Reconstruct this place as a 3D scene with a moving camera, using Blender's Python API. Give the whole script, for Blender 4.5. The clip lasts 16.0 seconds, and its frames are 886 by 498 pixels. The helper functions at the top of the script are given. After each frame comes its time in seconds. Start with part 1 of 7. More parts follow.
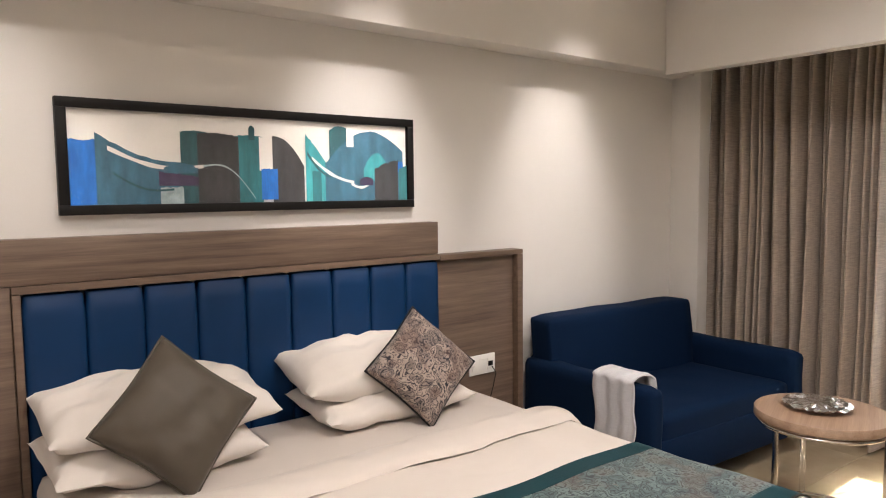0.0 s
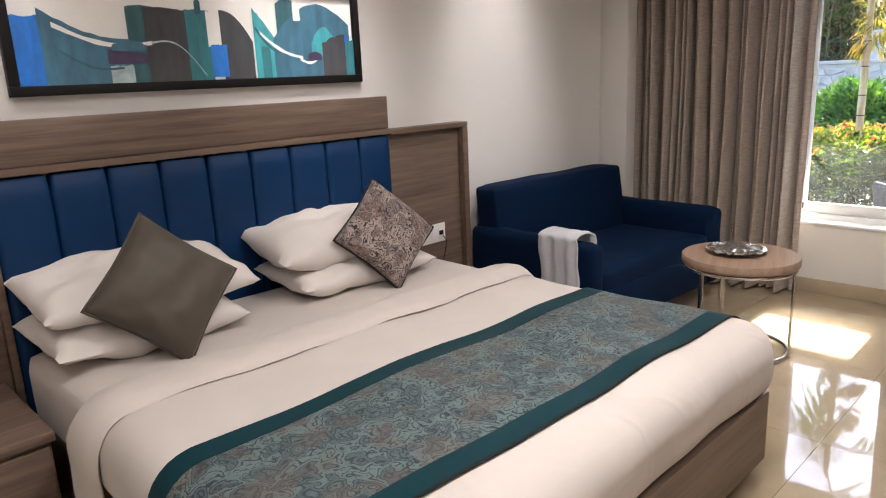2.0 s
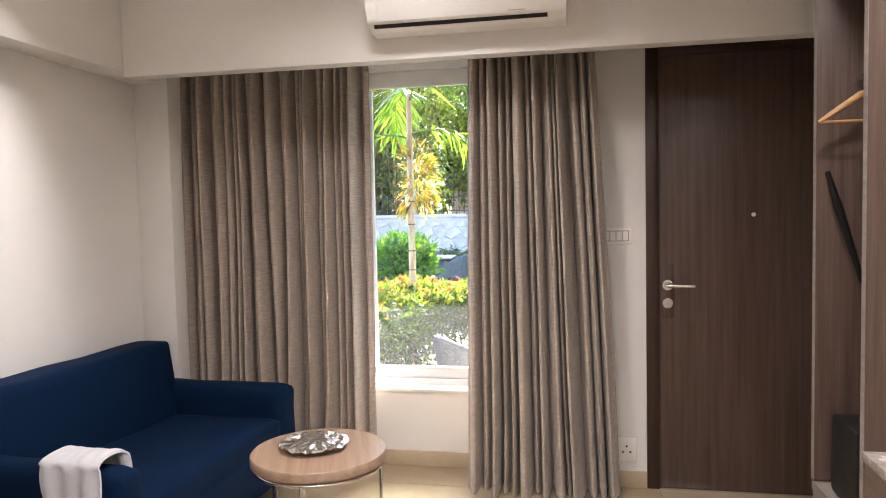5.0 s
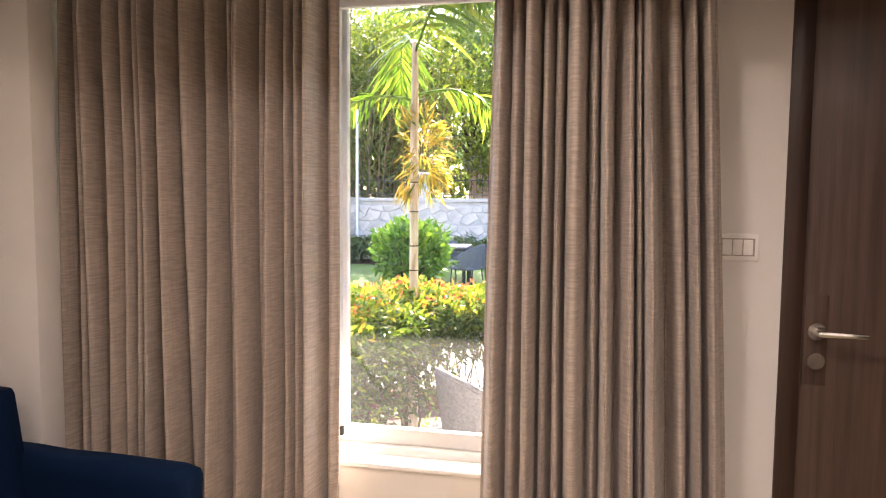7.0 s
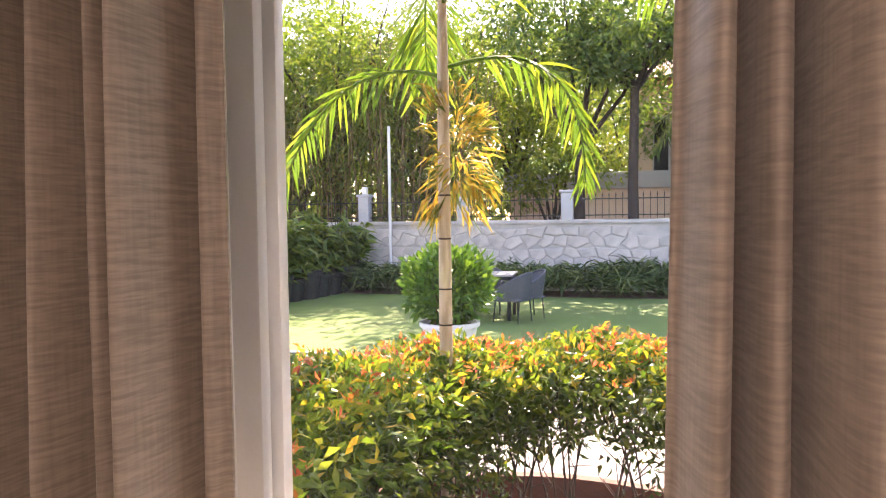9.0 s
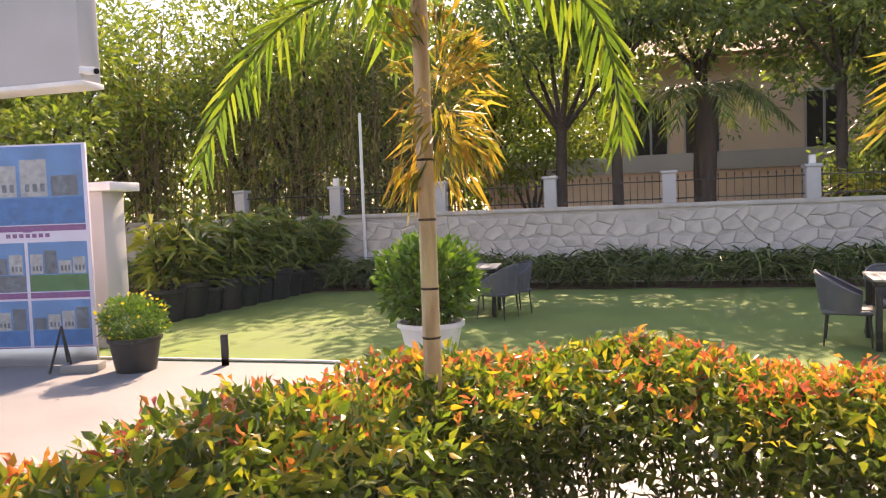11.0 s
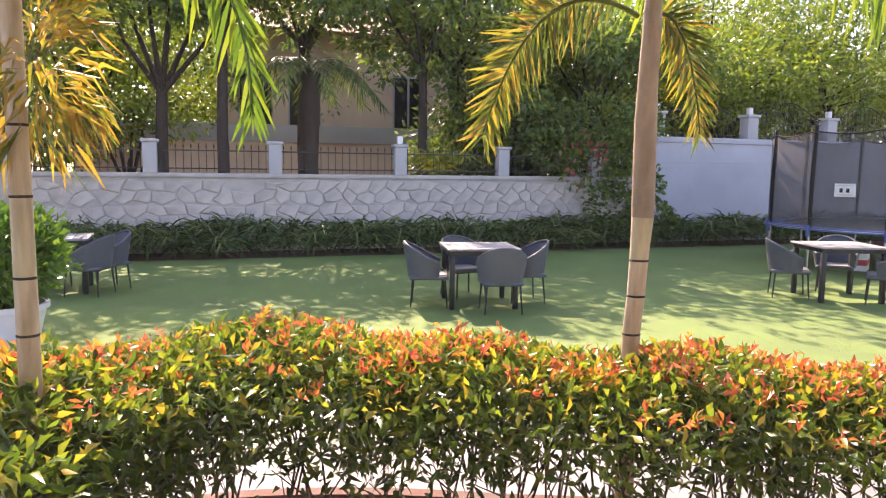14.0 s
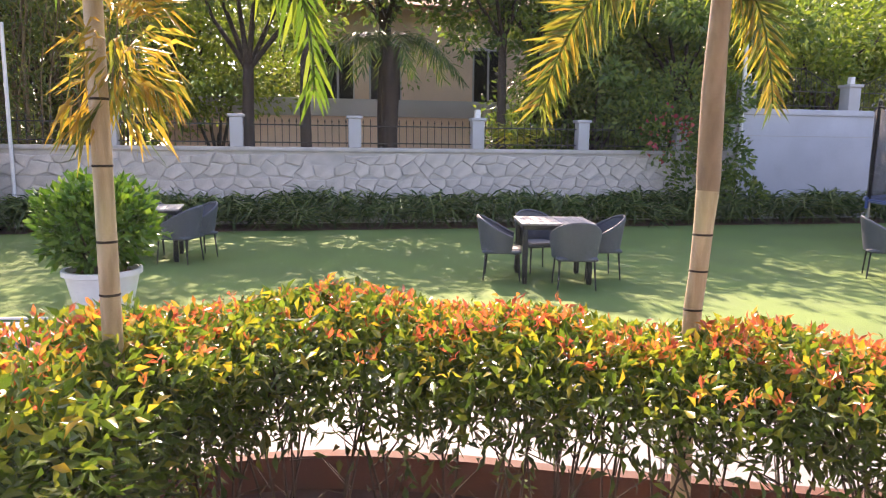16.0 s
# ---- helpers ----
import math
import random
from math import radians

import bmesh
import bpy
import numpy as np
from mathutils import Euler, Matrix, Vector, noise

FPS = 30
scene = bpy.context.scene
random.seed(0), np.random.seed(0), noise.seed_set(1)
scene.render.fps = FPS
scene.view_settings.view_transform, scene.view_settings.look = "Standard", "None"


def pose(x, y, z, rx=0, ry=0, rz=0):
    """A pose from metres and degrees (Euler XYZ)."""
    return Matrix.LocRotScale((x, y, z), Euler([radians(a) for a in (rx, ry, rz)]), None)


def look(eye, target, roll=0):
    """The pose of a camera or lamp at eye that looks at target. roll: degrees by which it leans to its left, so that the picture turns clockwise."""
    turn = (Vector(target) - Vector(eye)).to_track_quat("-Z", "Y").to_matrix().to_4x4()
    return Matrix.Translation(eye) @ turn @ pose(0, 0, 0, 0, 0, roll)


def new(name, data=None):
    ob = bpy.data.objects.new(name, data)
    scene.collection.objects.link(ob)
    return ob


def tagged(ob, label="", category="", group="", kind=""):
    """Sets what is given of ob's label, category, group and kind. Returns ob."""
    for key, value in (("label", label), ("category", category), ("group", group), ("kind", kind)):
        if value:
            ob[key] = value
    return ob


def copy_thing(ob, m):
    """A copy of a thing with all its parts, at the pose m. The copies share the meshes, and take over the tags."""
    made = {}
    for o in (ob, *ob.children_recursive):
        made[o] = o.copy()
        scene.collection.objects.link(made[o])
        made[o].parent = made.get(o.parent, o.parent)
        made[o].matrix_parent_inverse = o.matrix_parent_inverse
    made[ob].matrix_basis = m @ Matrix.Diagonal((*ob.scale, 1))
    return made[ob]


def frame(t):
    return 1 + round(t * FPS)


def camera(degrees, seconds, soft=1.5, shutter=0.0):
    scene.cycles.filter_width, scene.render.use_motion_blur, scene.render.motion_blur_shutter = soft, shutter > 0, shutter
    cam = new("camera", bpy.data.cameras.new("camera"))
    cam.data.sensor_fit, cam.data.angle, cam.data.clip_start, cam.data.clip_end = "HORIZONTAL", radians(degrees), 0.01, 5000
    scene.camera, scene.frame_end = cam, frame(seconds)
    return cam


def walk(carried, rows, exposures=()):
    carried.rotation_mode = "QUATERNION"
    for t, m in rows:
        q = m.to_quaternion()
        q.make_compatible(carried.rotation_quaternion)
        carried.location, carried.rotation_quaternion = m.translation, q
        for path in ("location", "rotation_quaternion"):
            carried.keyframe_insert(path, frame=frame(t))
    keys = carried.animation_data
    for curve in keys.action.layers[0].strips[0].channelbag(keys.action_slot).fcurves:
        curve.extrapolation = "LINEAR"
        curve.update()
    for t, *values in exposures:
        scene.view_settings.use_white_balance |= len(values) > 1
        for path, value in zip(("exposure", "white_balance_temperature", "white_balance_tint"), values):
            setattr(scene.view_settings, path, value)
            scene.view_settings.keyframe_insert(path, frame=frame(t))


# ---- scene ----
cam = camera(64.7, 16.0, 1.1)
PATH = [
    (0, (-0.472, -0.057, 1.442), (0.756, 1.513, 1.281), -0.6),
    (0.5, (-0.465, -0.011, 1.424), (0.776, 1.541, 1.202), -1.5),
    (1, (-0.605, -0.003, 1.406), (0.711, 1.477, 1.125), -2.8),
    (1.5, (-0.68, -0.018, 1.406), (0.659, 1.419, 1.031), -3.3),
    (2, (-0.698, -0.054, 1.384), (0.666, 1.328, 0.906), -2.5),
    (2.5, (-0.725, -0.079, 1.371), (0.711, 1.193, 0.804), -1.6),
    (3, (-0.728, -0.105, 1.372), (0.851, 0.974, 0.788), -1.1),
    (3.5, (-0.667, -0.068, 1.385), (1.08, 0.77, 0.889), -1.0),
    (4, (-0.505, 0.035, 1.405), (1.368, 0.654, 1.074), -1.2),
    (4.5, (-0.252, 0.104, 1.424), (1.68, 0.589, 1.25), -1.3),
    (5, (0.029, 0.239, 1.422), (1.989, 0.62, 1.316), -1.2),
    (5.2, (0.153, 0.299, 1.437), (2.125, 0.623, 1.348), -1.0),
    (7.5, (1.796, 0.522, 1.425), (3.737, 0.979, 1.267), 0.8),
    (8.5, (2.61, 0.748, 1.4), (4.535, 1.281, 1.308), -0.4),
    (8.7, (2.712, 0.771, 1.416), (4.635, 1.315, 1.329), -0.6),
    (10.8, (3.716, 1.063, 1.342), (5.659, 1.528, 1.252), -2.3),
    (11, (3.717, 1.066, 1.343), (5.657, 1.541, 1.238), -2.1),
    (11.5, (3.753, 1.125, 1.348), (5.744, 1.265, 1.213), -0.4),
    (12, (3.809, 1.207, 1.347), (5.778, 0.882, 1.206), 0.1),
    (12.5, (3.833, 1.233, 1.338), (5.721, 0.589, 1.189), -0.8),
    (13, (3.846, 1.211, 1.334), (5.676, 0.423, 1.162), -1.7),
    (13.5, (3.783, 1.217, 1.374), (5.618, 0.447, 1.175), -0.7),
    (14, (3.741, 1.153, 1.396), (5.632, 0.536, 1.182), 0.6),
    (14.5, (3.69, 1.093, 1.388), (5.624, 0.635, 1.168), 1.4),
    (15, (3.686, 1.072, 1.391), (5.623, 0.651, 1.123), 1.6),
    (15.5, (3.685, 1.071, 1.389), (5.619, 0.656, 1.093), 1.5),
    (16, (3.688, 1.084, 1.387), (5.627, 0.689, 1.099), 0.6),
]
EXPOSURE = [(0.0, 2.92, 6200, 14), (1.0, 2.88, 5950, 14), (2.0, 2.65, 5850, 14), (3.5, 2.72, 5900, 14), (5.0, 3.25, 5900, 15), (7.3, 3.1, 6850, 25), (8.2, 2.88, 7100, 29), (8.7, 2.58, 7100, 30), (10.8, 1.47, 8100, 30), (13.0, 1.7, 7050, 33), (16.0, 1.75, 7050, 31)]
walk(cam, [(t, look(eye, target, roll)) for t, eye, target, roll in PATH], EXPOSURE)

# ---- world, sun, lamps ----
LAWN = -0.25
world = bpy.data.worlds.new("sky")
scene.world = world
world.use_nodes = True
wn = world.node_tree
sky = wn.nodes.new("ShaderNodeTexSky")
sky.sky_type, sky.sun_disc = "NISHITA", False
sky.sun_elevation, sky.sun_rotation = radians(40), radians(90)
wn.links.new(sky.outputs["Color"], wn.nodes["Background"].inputs["Color"])
wn.nodes["Background"].inputs["Strength"].default_value = 0.15

sun = new("sun", bpy.data.lights.new("sun", "SUN"))
sun.data.energy, sun.data.angle, sun.data.color = 5.0, radians(0.5), (1.0, 0.89, 0.70)
sun.matrix_world = look((30, 0, 24), (0, 0, 0))


def downlight(x, y, z, watts, degrees, blend, colour=(1.0, 0.90, 0.80), target=None):
    lamp = new("downlight_lamp", bpy.data.lights.new("downlight_lamp", "SPOT"))
    lamp.data.energy, lamp.data.spot_size, lamp.data.spot_blend = watts, radians(degrees), blend
    lamp.data.shadow_soft_size, lamp.data.color = 0.12, colour
    lamp.matrix_world = look((x, y, z), target or (x, y + 0.001, 0))
    return lamp


# ---- materials ----
def nodes_of(name):
    m = bpy.data.materials.new(name)
    m.use_nodes = True
    t = m.node_tree
    return m, t, t.nodes["Principled BSDF"]


def node(t, kind, **sockets):
    n = t.nodes.new(kind)
    for key, value in sockets.items():
        n.inputs[key.replace("_", " ")].default_value = value
    return n


def coords(t, scale=(1, 1, 1), rot=(0, 0, 0), space="Object"):
    tc = t.nodes.new("ShaderNodeTexCoord")
    mp = node(t, "ShaderNodeMapping", Scale=scale, Rotation=[radians(a) for a in rot])
    t.links.new(tc.outputs[space], mp.inputs["Vector"])
    return mp.outputs["Vector"]


def ramp(t, fac, stops):
    r = t.nodes.new("ShaderNodeValToRGB")
    e = r.color_ramp.elements
    while len(e) < len(stops):
        e.new(0.5)
    for k, (p, c) in enumerate(stops):
        e[k].position, e[k].color = p, (*c, 1)
    t.links.new(fac, r.inputs["Fac"])
    return r.outputs["Color"]


def mixc(t, fac, a, b, mode="MIX"):
    m = t.nodes.new("ShaderNodeMix")
    m.data_type, m.blend_type = "RGBA", mode
    for sock, v in ((m.inputs[0], fac), (m.inputs[6], a), (m.inputs[7], b)):
        if isinstance(v, (int, float)):
            sock.default_value = v
        elif isinstance(v, tuple):
            sock.default_value = (*v, 1)
        else:
            t.links.new(v, sock)
    return m.outputs[2]


def bump(t, bsdf, height, strength=0.2, dist=0.01):
    b = node(t, "ShaderNodeBump", Strength=strength, Distance=dist)
    t.links.new(height, b.inputs["Height"])
    t.links.new(b.outputs["Normal"], bsdf.inputs["Normal"])


def noise_fac(t, vec, scale, detail=4.0, rough=0.55):
    n = node(t, "ShaderNodeTexNoise", Scale=scale, Detail=detail, Roughness=rough)
    t.links.new(vec, n.inputs["Vector"])
    return n.outputs["Fac"]


def plain(name, c, rough=0.6, vary=0.12, scale=6.0, fine=120.0, bumps=0.1, metal=0.0, stretch=(1, 1, 1), sheen=0.0, space="Object", islands=0.0, objects=0.0):
    """A surface with stains at one scale and grain at another."""
    m, t, b = nodes_of(name)
    v = coords(t, stretch, space=space)
    big, small = noise_fac(t, v, scale), noise_fac(t, v, fine, 2.0)
    dark, light = tuple(x * (1 - vary) for x in c), tuple(min(1, x * (1 + vary)) for x in c)
    col = ramp(t, big, [(0.3, dark), (0.7, light)])
    grain = ramp(t, small, [(0.3, (1 - vary * 0.6,) * 3), (0.7, (1, 1, 1))])
    col = mixc(t, 1.0, col, grain, "MULTIPLY")
    if islands or objects:
        if islands:
            src = t.nodes.new("ShaderNodeNewGeometry").outputs["Random Per Island"]
        else:
            src = t.nodes.new("ShaderNodeObjectInfo").outputs["Random"]
        k = islands or objects
        col = mixc(t, 1.0, col, ramp(t, src, [(0, (1 - k,) * 3), (1, (1, 1, 1))]), "MULTIPLY")
    t.links.new(col, b.inputs["Base Color"])
    rr = ramp(t, big, [(0.3, (max(0.02, rough - 0.06),) * 3), (0.7, (min(1, rough + 0.06),) * 3)])
    t.links.new(rr, b.inputs["Roughness"])
    b.inputs["Metallic"].default_value = metal
    if sheen:
        b.inputs["Sheen Weight"].default_value = sheen
        b.inputs["Sheen Roughness"].default_value = 0.4
    if bumps:
        bump(t, b, small, bumps, 0.004)
    return m


def wrinkled(name, c, rough=0.85):
    """Bed linen with soft creases and a fine weave."""
    m, t, b = nodes_of(name)
    v = coords(t)
    n1 = node(t, "ShaderNodeTexNoise", Scale=3.6, Detail=2.0, Distortion=0.9)
    t.links.new(v, n1.inputs["Vector"])
    n2 = noise_fac(t, v, 500, 2.0)
    col = ramp(t, n1.outputs["Fac"], [(0.3, tuple(x * 0.95 for x in c)), (0.7, c)])
    t.links.new(col, b.inputs["Base Color"])
    b.inputs["Roughness"].default_value = rough
    b.inputs["Sheen Weight"].default_value = 0.2
    crease = ramp(t, n1.outputs["Fac"], [(0.40, (0.0,) * 3), (0.50, (1.0,) * 3), (0.60, (0.15,) * 3)])
    h = mixc(t, 0.12, crease, n2)
    bump(t, b, h, 0.16, 0.006)
    return m


def wood(name, dark, light, along="x", rough=0.42, scale=1.0):
    """Laminate with long grain along one axis."""
    m, t, b = nodes_of(name)
    st = {"x": (0.5, 14, 14), "y": (14, 0.5, 14), "z": (14, 14, 0.5)}[along]
    v = coords(t, tuple(k * scale for k in st))
    g1 = noise_fac(t, v, 3.0, 6.0, 0.65)
    v2 = coords(t, tuple(k * 4 * scale for k in st))
    g2 = noise_fac(t, v2, 5.0, 3.0)
    col = ramp(t, g1, [(0.32, dark), (0.5, tuple((a + c) / 2 for a, c in zip(dark, light))), (0.68, light)])
    col = mixc(t, 0.55, col, ramp(t, g2, [(0.3, (0.72, 0.7, 0.68)), (0.65, (1, 1, 1))]), "MULTIPLY")
    t.links.new(col, b.inputs["Base Color"])
    b.inputs["Roughness"].default_value = rough
    bump(t, b, g2, 0.08, 0.003)
    return m


def fabric(name, c, slub=0.25, rough=0.85, sheen=0.2, freq=(260, 260, 40), shine=0.0, across=(30, 30, 420), mixed=0.5):
    """Woven cloth: threads both ways with slubs."""
    m, t, b = nodes_of(name)
    n1 = noise_fac(t, coords(t, freq), 1.0, 3.0)
    n2 = noise_fac(t, coords(t, across), 1.0, 3.0)
    n3 = noise_fac(t, coords(t), 3.0)
    weave = mixc(t, mixed, n1, n2)
    lo, hi = tuple(x * (1 - slub) for x in c), tuple(min(1, x * (1 + slub)) for x in c)
    col = ramp(t, weave, [(0.38, lo), (0.62, hi)])
    col = mixc(t, 0.5, col, ramp(t, n3, [(0.3, (0.85,) * 3), (0.7, (1, 1, 1))]), "MULTIPLY")
    t.links.new(col, b.inputs["Base Color"])
    b.inputs["Roughness"].default_value = rough
    b.inputs["Sheen Weight"].default_value = sheen
    if shine:
        t.links.new(ramp(t, weave, [(0.45, (rough,) * 3), (0.7, (rough - shine,) * 3)]), b.inputs["Roughness"])
    bump(t, b, weave, 0.25, 0.002)
    return m


def paisley(name, ground, figure, line, accent, scale=9.0):
    """Swirling drop figures with dark outlines."""
    m, t, b = nodes_of(name)
    v = coords(t, (scale,) * 3)
    warp = node(t, "ShaderNodeTexNoise", Scale=1.6, Detail=1.0)
    t.links.new(v, warp.inputs["Vector"])
    mv = t.nodes.new("ShaderNodeVectorMath")
    mv.operation = "MULTIPLY_ADD"
    t.links.new(warp.outputs["Color"], mv.inputs[0])
    mv.inputs[1].default_value = (1.3, 1.3, 1.3)
    t.links.new(v, mv.inputs[2])
    vo = node(t, "ShaderNodeTexVoronoi", Scale=1.0, Randomness=0.75)
    t.links.new(mv.outputs[0], vo.inputs["Vector"])
    d = vo.outputs["Distance"]
    rings = t.nodes.new("ShaderNodeMath")
    rings.operation = "PINGPONG"
    rings.inputs[1].default_value = 0.085
    t.links.new(d, rings.inputs[0])
    rn = t.nodes.new("ShaderNodeMath")
    rn.operation = "MULTIPLY"
    rn.inputs[1].default_value = 1 / 0.085
    t.links.new(rings.outputs[0], rn.inputs[0])
    inside = ramp(t, d, [(0.0, accent), (0.12, figure), (0.36, ground), (0.62, figure)])
    col = mixc(t, ramp(t, rn.outputs[0], [(0.16, (1, 1, 1)), (0.34, (0, 0, 0))]), inside, line)
    speck = noise_fac(t, v, 9.0, 2.0)
    col = mixc(t, ramp(t, speck, [(0.56, (0, 0, 0)), (0.64, (0.8,) * 3)]), col, line)
    tint = noise_fac(t, v, 0.7, 1.0)
    col = mixc(t, ramp(t, tint, [(0.5, (0, 0, 0)), (0.62, (0.35,) * 3)]), col, accent)
    t.links.new(col, b.inputs["Base Color"])
    b.inputs["Roughness"].default_value = 0.75
    b.inputs["Sheen Weight"].default_value = 0.15
    bump(t, b, rn.outputs[0], 0.15, 0.002)
    return m


def leafy(name, stops, rough=0.42, glow=0.35):
    """Leaves, each of its own tint, that let light through."""
    m, t, b = nodes_of(name)
    src = t.nodes.new("ShaderNodeNewGeometry").outputs["Random Per Island"]
    col = ramp(t, src, stops)
    col = mixc(t, 0.5, col, ramp(t, noise_fac(t, coords(t), 2.2, 2.0), [(0.3, (0.6,) * 3), (0.7, (1, 1, 1))]), "MULTIPLY")
    t.links.new(col, b.inputs["Base Color"])
    b.inputs["Roughness"].default_value = rough
    tr = t.nodes.new("ShaderNodeBsdfTranslucent")
    t.links.new(mixc(t, 1.0, col, (1.0, 1.0, 0.55), "MULTIPLY"), tr.inputs["Color"])
    mx = t.nodes.new("ShaderNodeMixShader")
    mx.inputs[0].default_value = glow
    t.links.new(b.outputs[0], mx.inputs[1])
    t.links.new(tr.outputs[0], mx.inputs[2])
    t.links.new(mx.outputs[0], t.nodes["Material Output"].inputs["Surface"])
    return m


def glassy(name, tint=(1, 1, 1), veil=0.0):
    """Clear glass, with a thin pale scattering film that imitates veiling glare if asked for."""
    m, t, b = nodes_of(name)
    b.inputs["Base Color"].default_value = (*tint, 1)
    b.inputs["Transmission Weight"].default_value = 1.0
    b.inputs["Roughness"].default_value = 0.0
    b.inputs["IOR"].default_value = 1.12
    if veil:
        d = t.nodes.new("ShaderNodeBsdfTranslucent")
        d.inputs["Color"].default_value = (0.85, 0.87, 0.9, 1)
        mx = t.nodes.new("ShaderNodeMixShader")
        n = noise_fac(t, coords(t), 3.0, 5.0)
        t.links.new(ramp(t, n, [(0.3, (veil * 0.6,) * 3), (0.7, (veil * 1.4,) * 3)]), mx.inputs[0])
        t.links.new(b.outputs[0], mx.inputs[1])
        t.links.new(d.outputs[0], mx.inputs[2])
        t.links.new(mx.outputs[0], t.nodes["Material Output"].inputs["Surface"])
    return m


def lit(name, c, strength):
    m, t, b = nodes_of(name)
    b.inputs["Emission Color"].default_value = (*c, 1)
    b.inputs["Emission Strength"].default_value = strength
    return m


PAINT = plain("wall_paint", (0.78, 0.755, 0.72), 0.75, 0.03, 1.5, 260, 0.12)
CEIL = plain("ceiling_paint", (0.84, 0.82, 0.78), 0.8, 0.03, 1.5, 200, 0.08)
WHITE = plain("white_plastic", (0.88, 0.86, 0.82), 0.35, 0.03, 5, 200, 0.02)
PVC = plain("white_window_frame", (0.85, 0.85, 0.84), 0.35, 0.04, 3, 150, 0.02)
HEADWOOD = wood("walnut_laminate", (0.115, 0.078, 0.058), (0.235, 0.168, 0.125), "x")
TRIMWOOD = wood("walnut_edge", (0.13, 0.085, 0.06), (0.20, 0.14, 0.10), "x")
DOORWOOD = wood("dark_door_veneer", (0.060, 0.037, 0.028), (0.118, 0.075, 0.057), "z", 0.38)
FRAMEWOOD = wood("door_frame_stain", (0.028, 0.014, 0.010), (0.058, 0.030, 0.022), "z", 0.35)
TABLEWOOD = wood("oak_tabletop", (0.29, 0.19, 0.125), (0.43, 0.305, 0.215), "x", 0.32, 0.8)
UNITWOOD = wood("wardrobe_laminate", (0.075, 0.048, 0.038), (0.15, 0.098, 0.075), "z", 0.4)
GREYWOOD = wood("grey_bench_laminate", (0.20, 0.17, 0.15), (0.33, 0.29, 0.26), "x", 0.42)
HANGERWOOD = wood("beech_hanger", (0.50, 0.27, 0.10), (0.66, 0.40, 0.18), "x", 0.35)
NAVY = plain("navy_leatherette", (0.0012, 0.029, 0.100), 0.5, 0.12, 5, 500, 0.08)
SOFACLOTH = fabric("navy_sofa_cloth", (0.001, 0.012, 0.042), 0.2, 0.85, 0.0, (300, 300, 300), 0.0, (500, 500, 500))
LINEN = wrinkled("white_bed_linen", (0.62, 0.56, 0.505))
PILLOWCASE = wrinkled("white_pillowcase", (0.77, 0.715, 0.66))
TAUPE = fabric("taupe_satin", (0.080, 0.064, 0.045), 0.06, 0.6, 0.08, (400, 400, 400), 0.0, (700, 60, 700))
PAISLEY1 = paisley("paisley_cushion", (0.17, 0.135, 0.125), (0.42, 0.34, 0.29), (0.014, 0.014, 0.022), (0.13, 0.06, 0.04), 16)
PAISLEY2 = paisley("paisley_runner", (0.034, 0.064, 0.072), (0.115, 0.165, 0.16), (0.010, 0.018, 0.024), (0.11, 0.06, 0.04), 13)
TEAL = fabric("teal_satin_border", (0.0004, 0.032, 0.042), 0.12, 0.55, 0.04, (300, 300, 300), 0.0, (60, 700, 700))
CURTAIN = fabric("silver_taupe_curtain", (0.43, 0.363, 0.305), 0.19, 0.52, 0.25, (150, 150, 9), 0.2, (18, 18, 200), 0.72)
SHEERWHITE = plain("white_lining", (0.80, 0.80, 0.78), 0.8, 0.04, 4, 300, 0.05)
TOWEL = fabric("pale_grey_jersey", (0.66, 0.66, 0.70), 0.06, 0.9, 0.3)
CHROME = plain("brushed_chrome", (0.72, 0.70, 0.67), 0.22, 0.04, 8, 200, 0.02, 1.0)
FOIL = plain("crumpled_foil", (0.95, 0.95, 0.95), 0.2, 0.05, 20, 90, 0.7, 1.0)
BLACK = plain("black_satin", (0.010, 0.009, 0.009), 0.45, 0.1, 8, 200, 0.03)
DARKPLASTIC = plain("dark_plastic", (0.02, 0.02, 0.022), 0.4, 0.1, 8, 200, 0.03)
# the pale film stands in for lens haze over the bright view
GLASS = glassy("window_glass", veil=0.010)
CLEAR = glassy("picture_glass")
LAMPLIT = lit("lamp_glow", (1.0, 0.83, 0.62), 12.0)
MARBLE = plain("grey_granite", (0.45, 0.40, 0.36), 0.25, 0.3, 14, 60, 0.02)
SKIRT = plain("beige_skirting_tile", (0.52, 0.42, 0.29), 0.2, 0.08, 4, 40, 0.02)


def floor_tile_material():
    m, t, b = nodes_of("cream_vitrified_tile")
    rnd = t.nodes.new("ShaderNodeObjectInfo").outputs["Random"]
    v = coords(t, (1, 1, 1))
    n1, n2 = noise_fac(t, v, 1.6, 5.0, 0.6), noise_fac(t, v, 9.0, 4.0)
    col = ramp(t, n1, [(0.3, (0.34, 0.265, 0.17)), (0.55, (0.41, 0.335, 0.23)), (0.75, (0.455, 0.39, 0.285))])
    col = mixc(t, 0.5, col, ramp(t, n2, [(0.35, (0.88, 0.85, 0.80)), (0.6, (1, 1, 1))]), "MULTIPLY")
    col = mixc(t, 1.0, col, ramp(t, rnd, [(0, (0.95, 0.94, 0.92)), (1, (1, 1, 1))]), "MULTIPLY")
    t.links.new(col, b.inputs["Base Color"])
    b.inputs["Roughness"].default_value = 0.035
    b.inputs["IOR"].default_value = 1.5
    return m


TILE = floor_tile_material()


def matte(m, level):
    """Dull a cloth's sheen of reflected light."""
    m.node_tree.nodes["Principled BSDF"].inputs["Specular IOR Level"].default_value = level


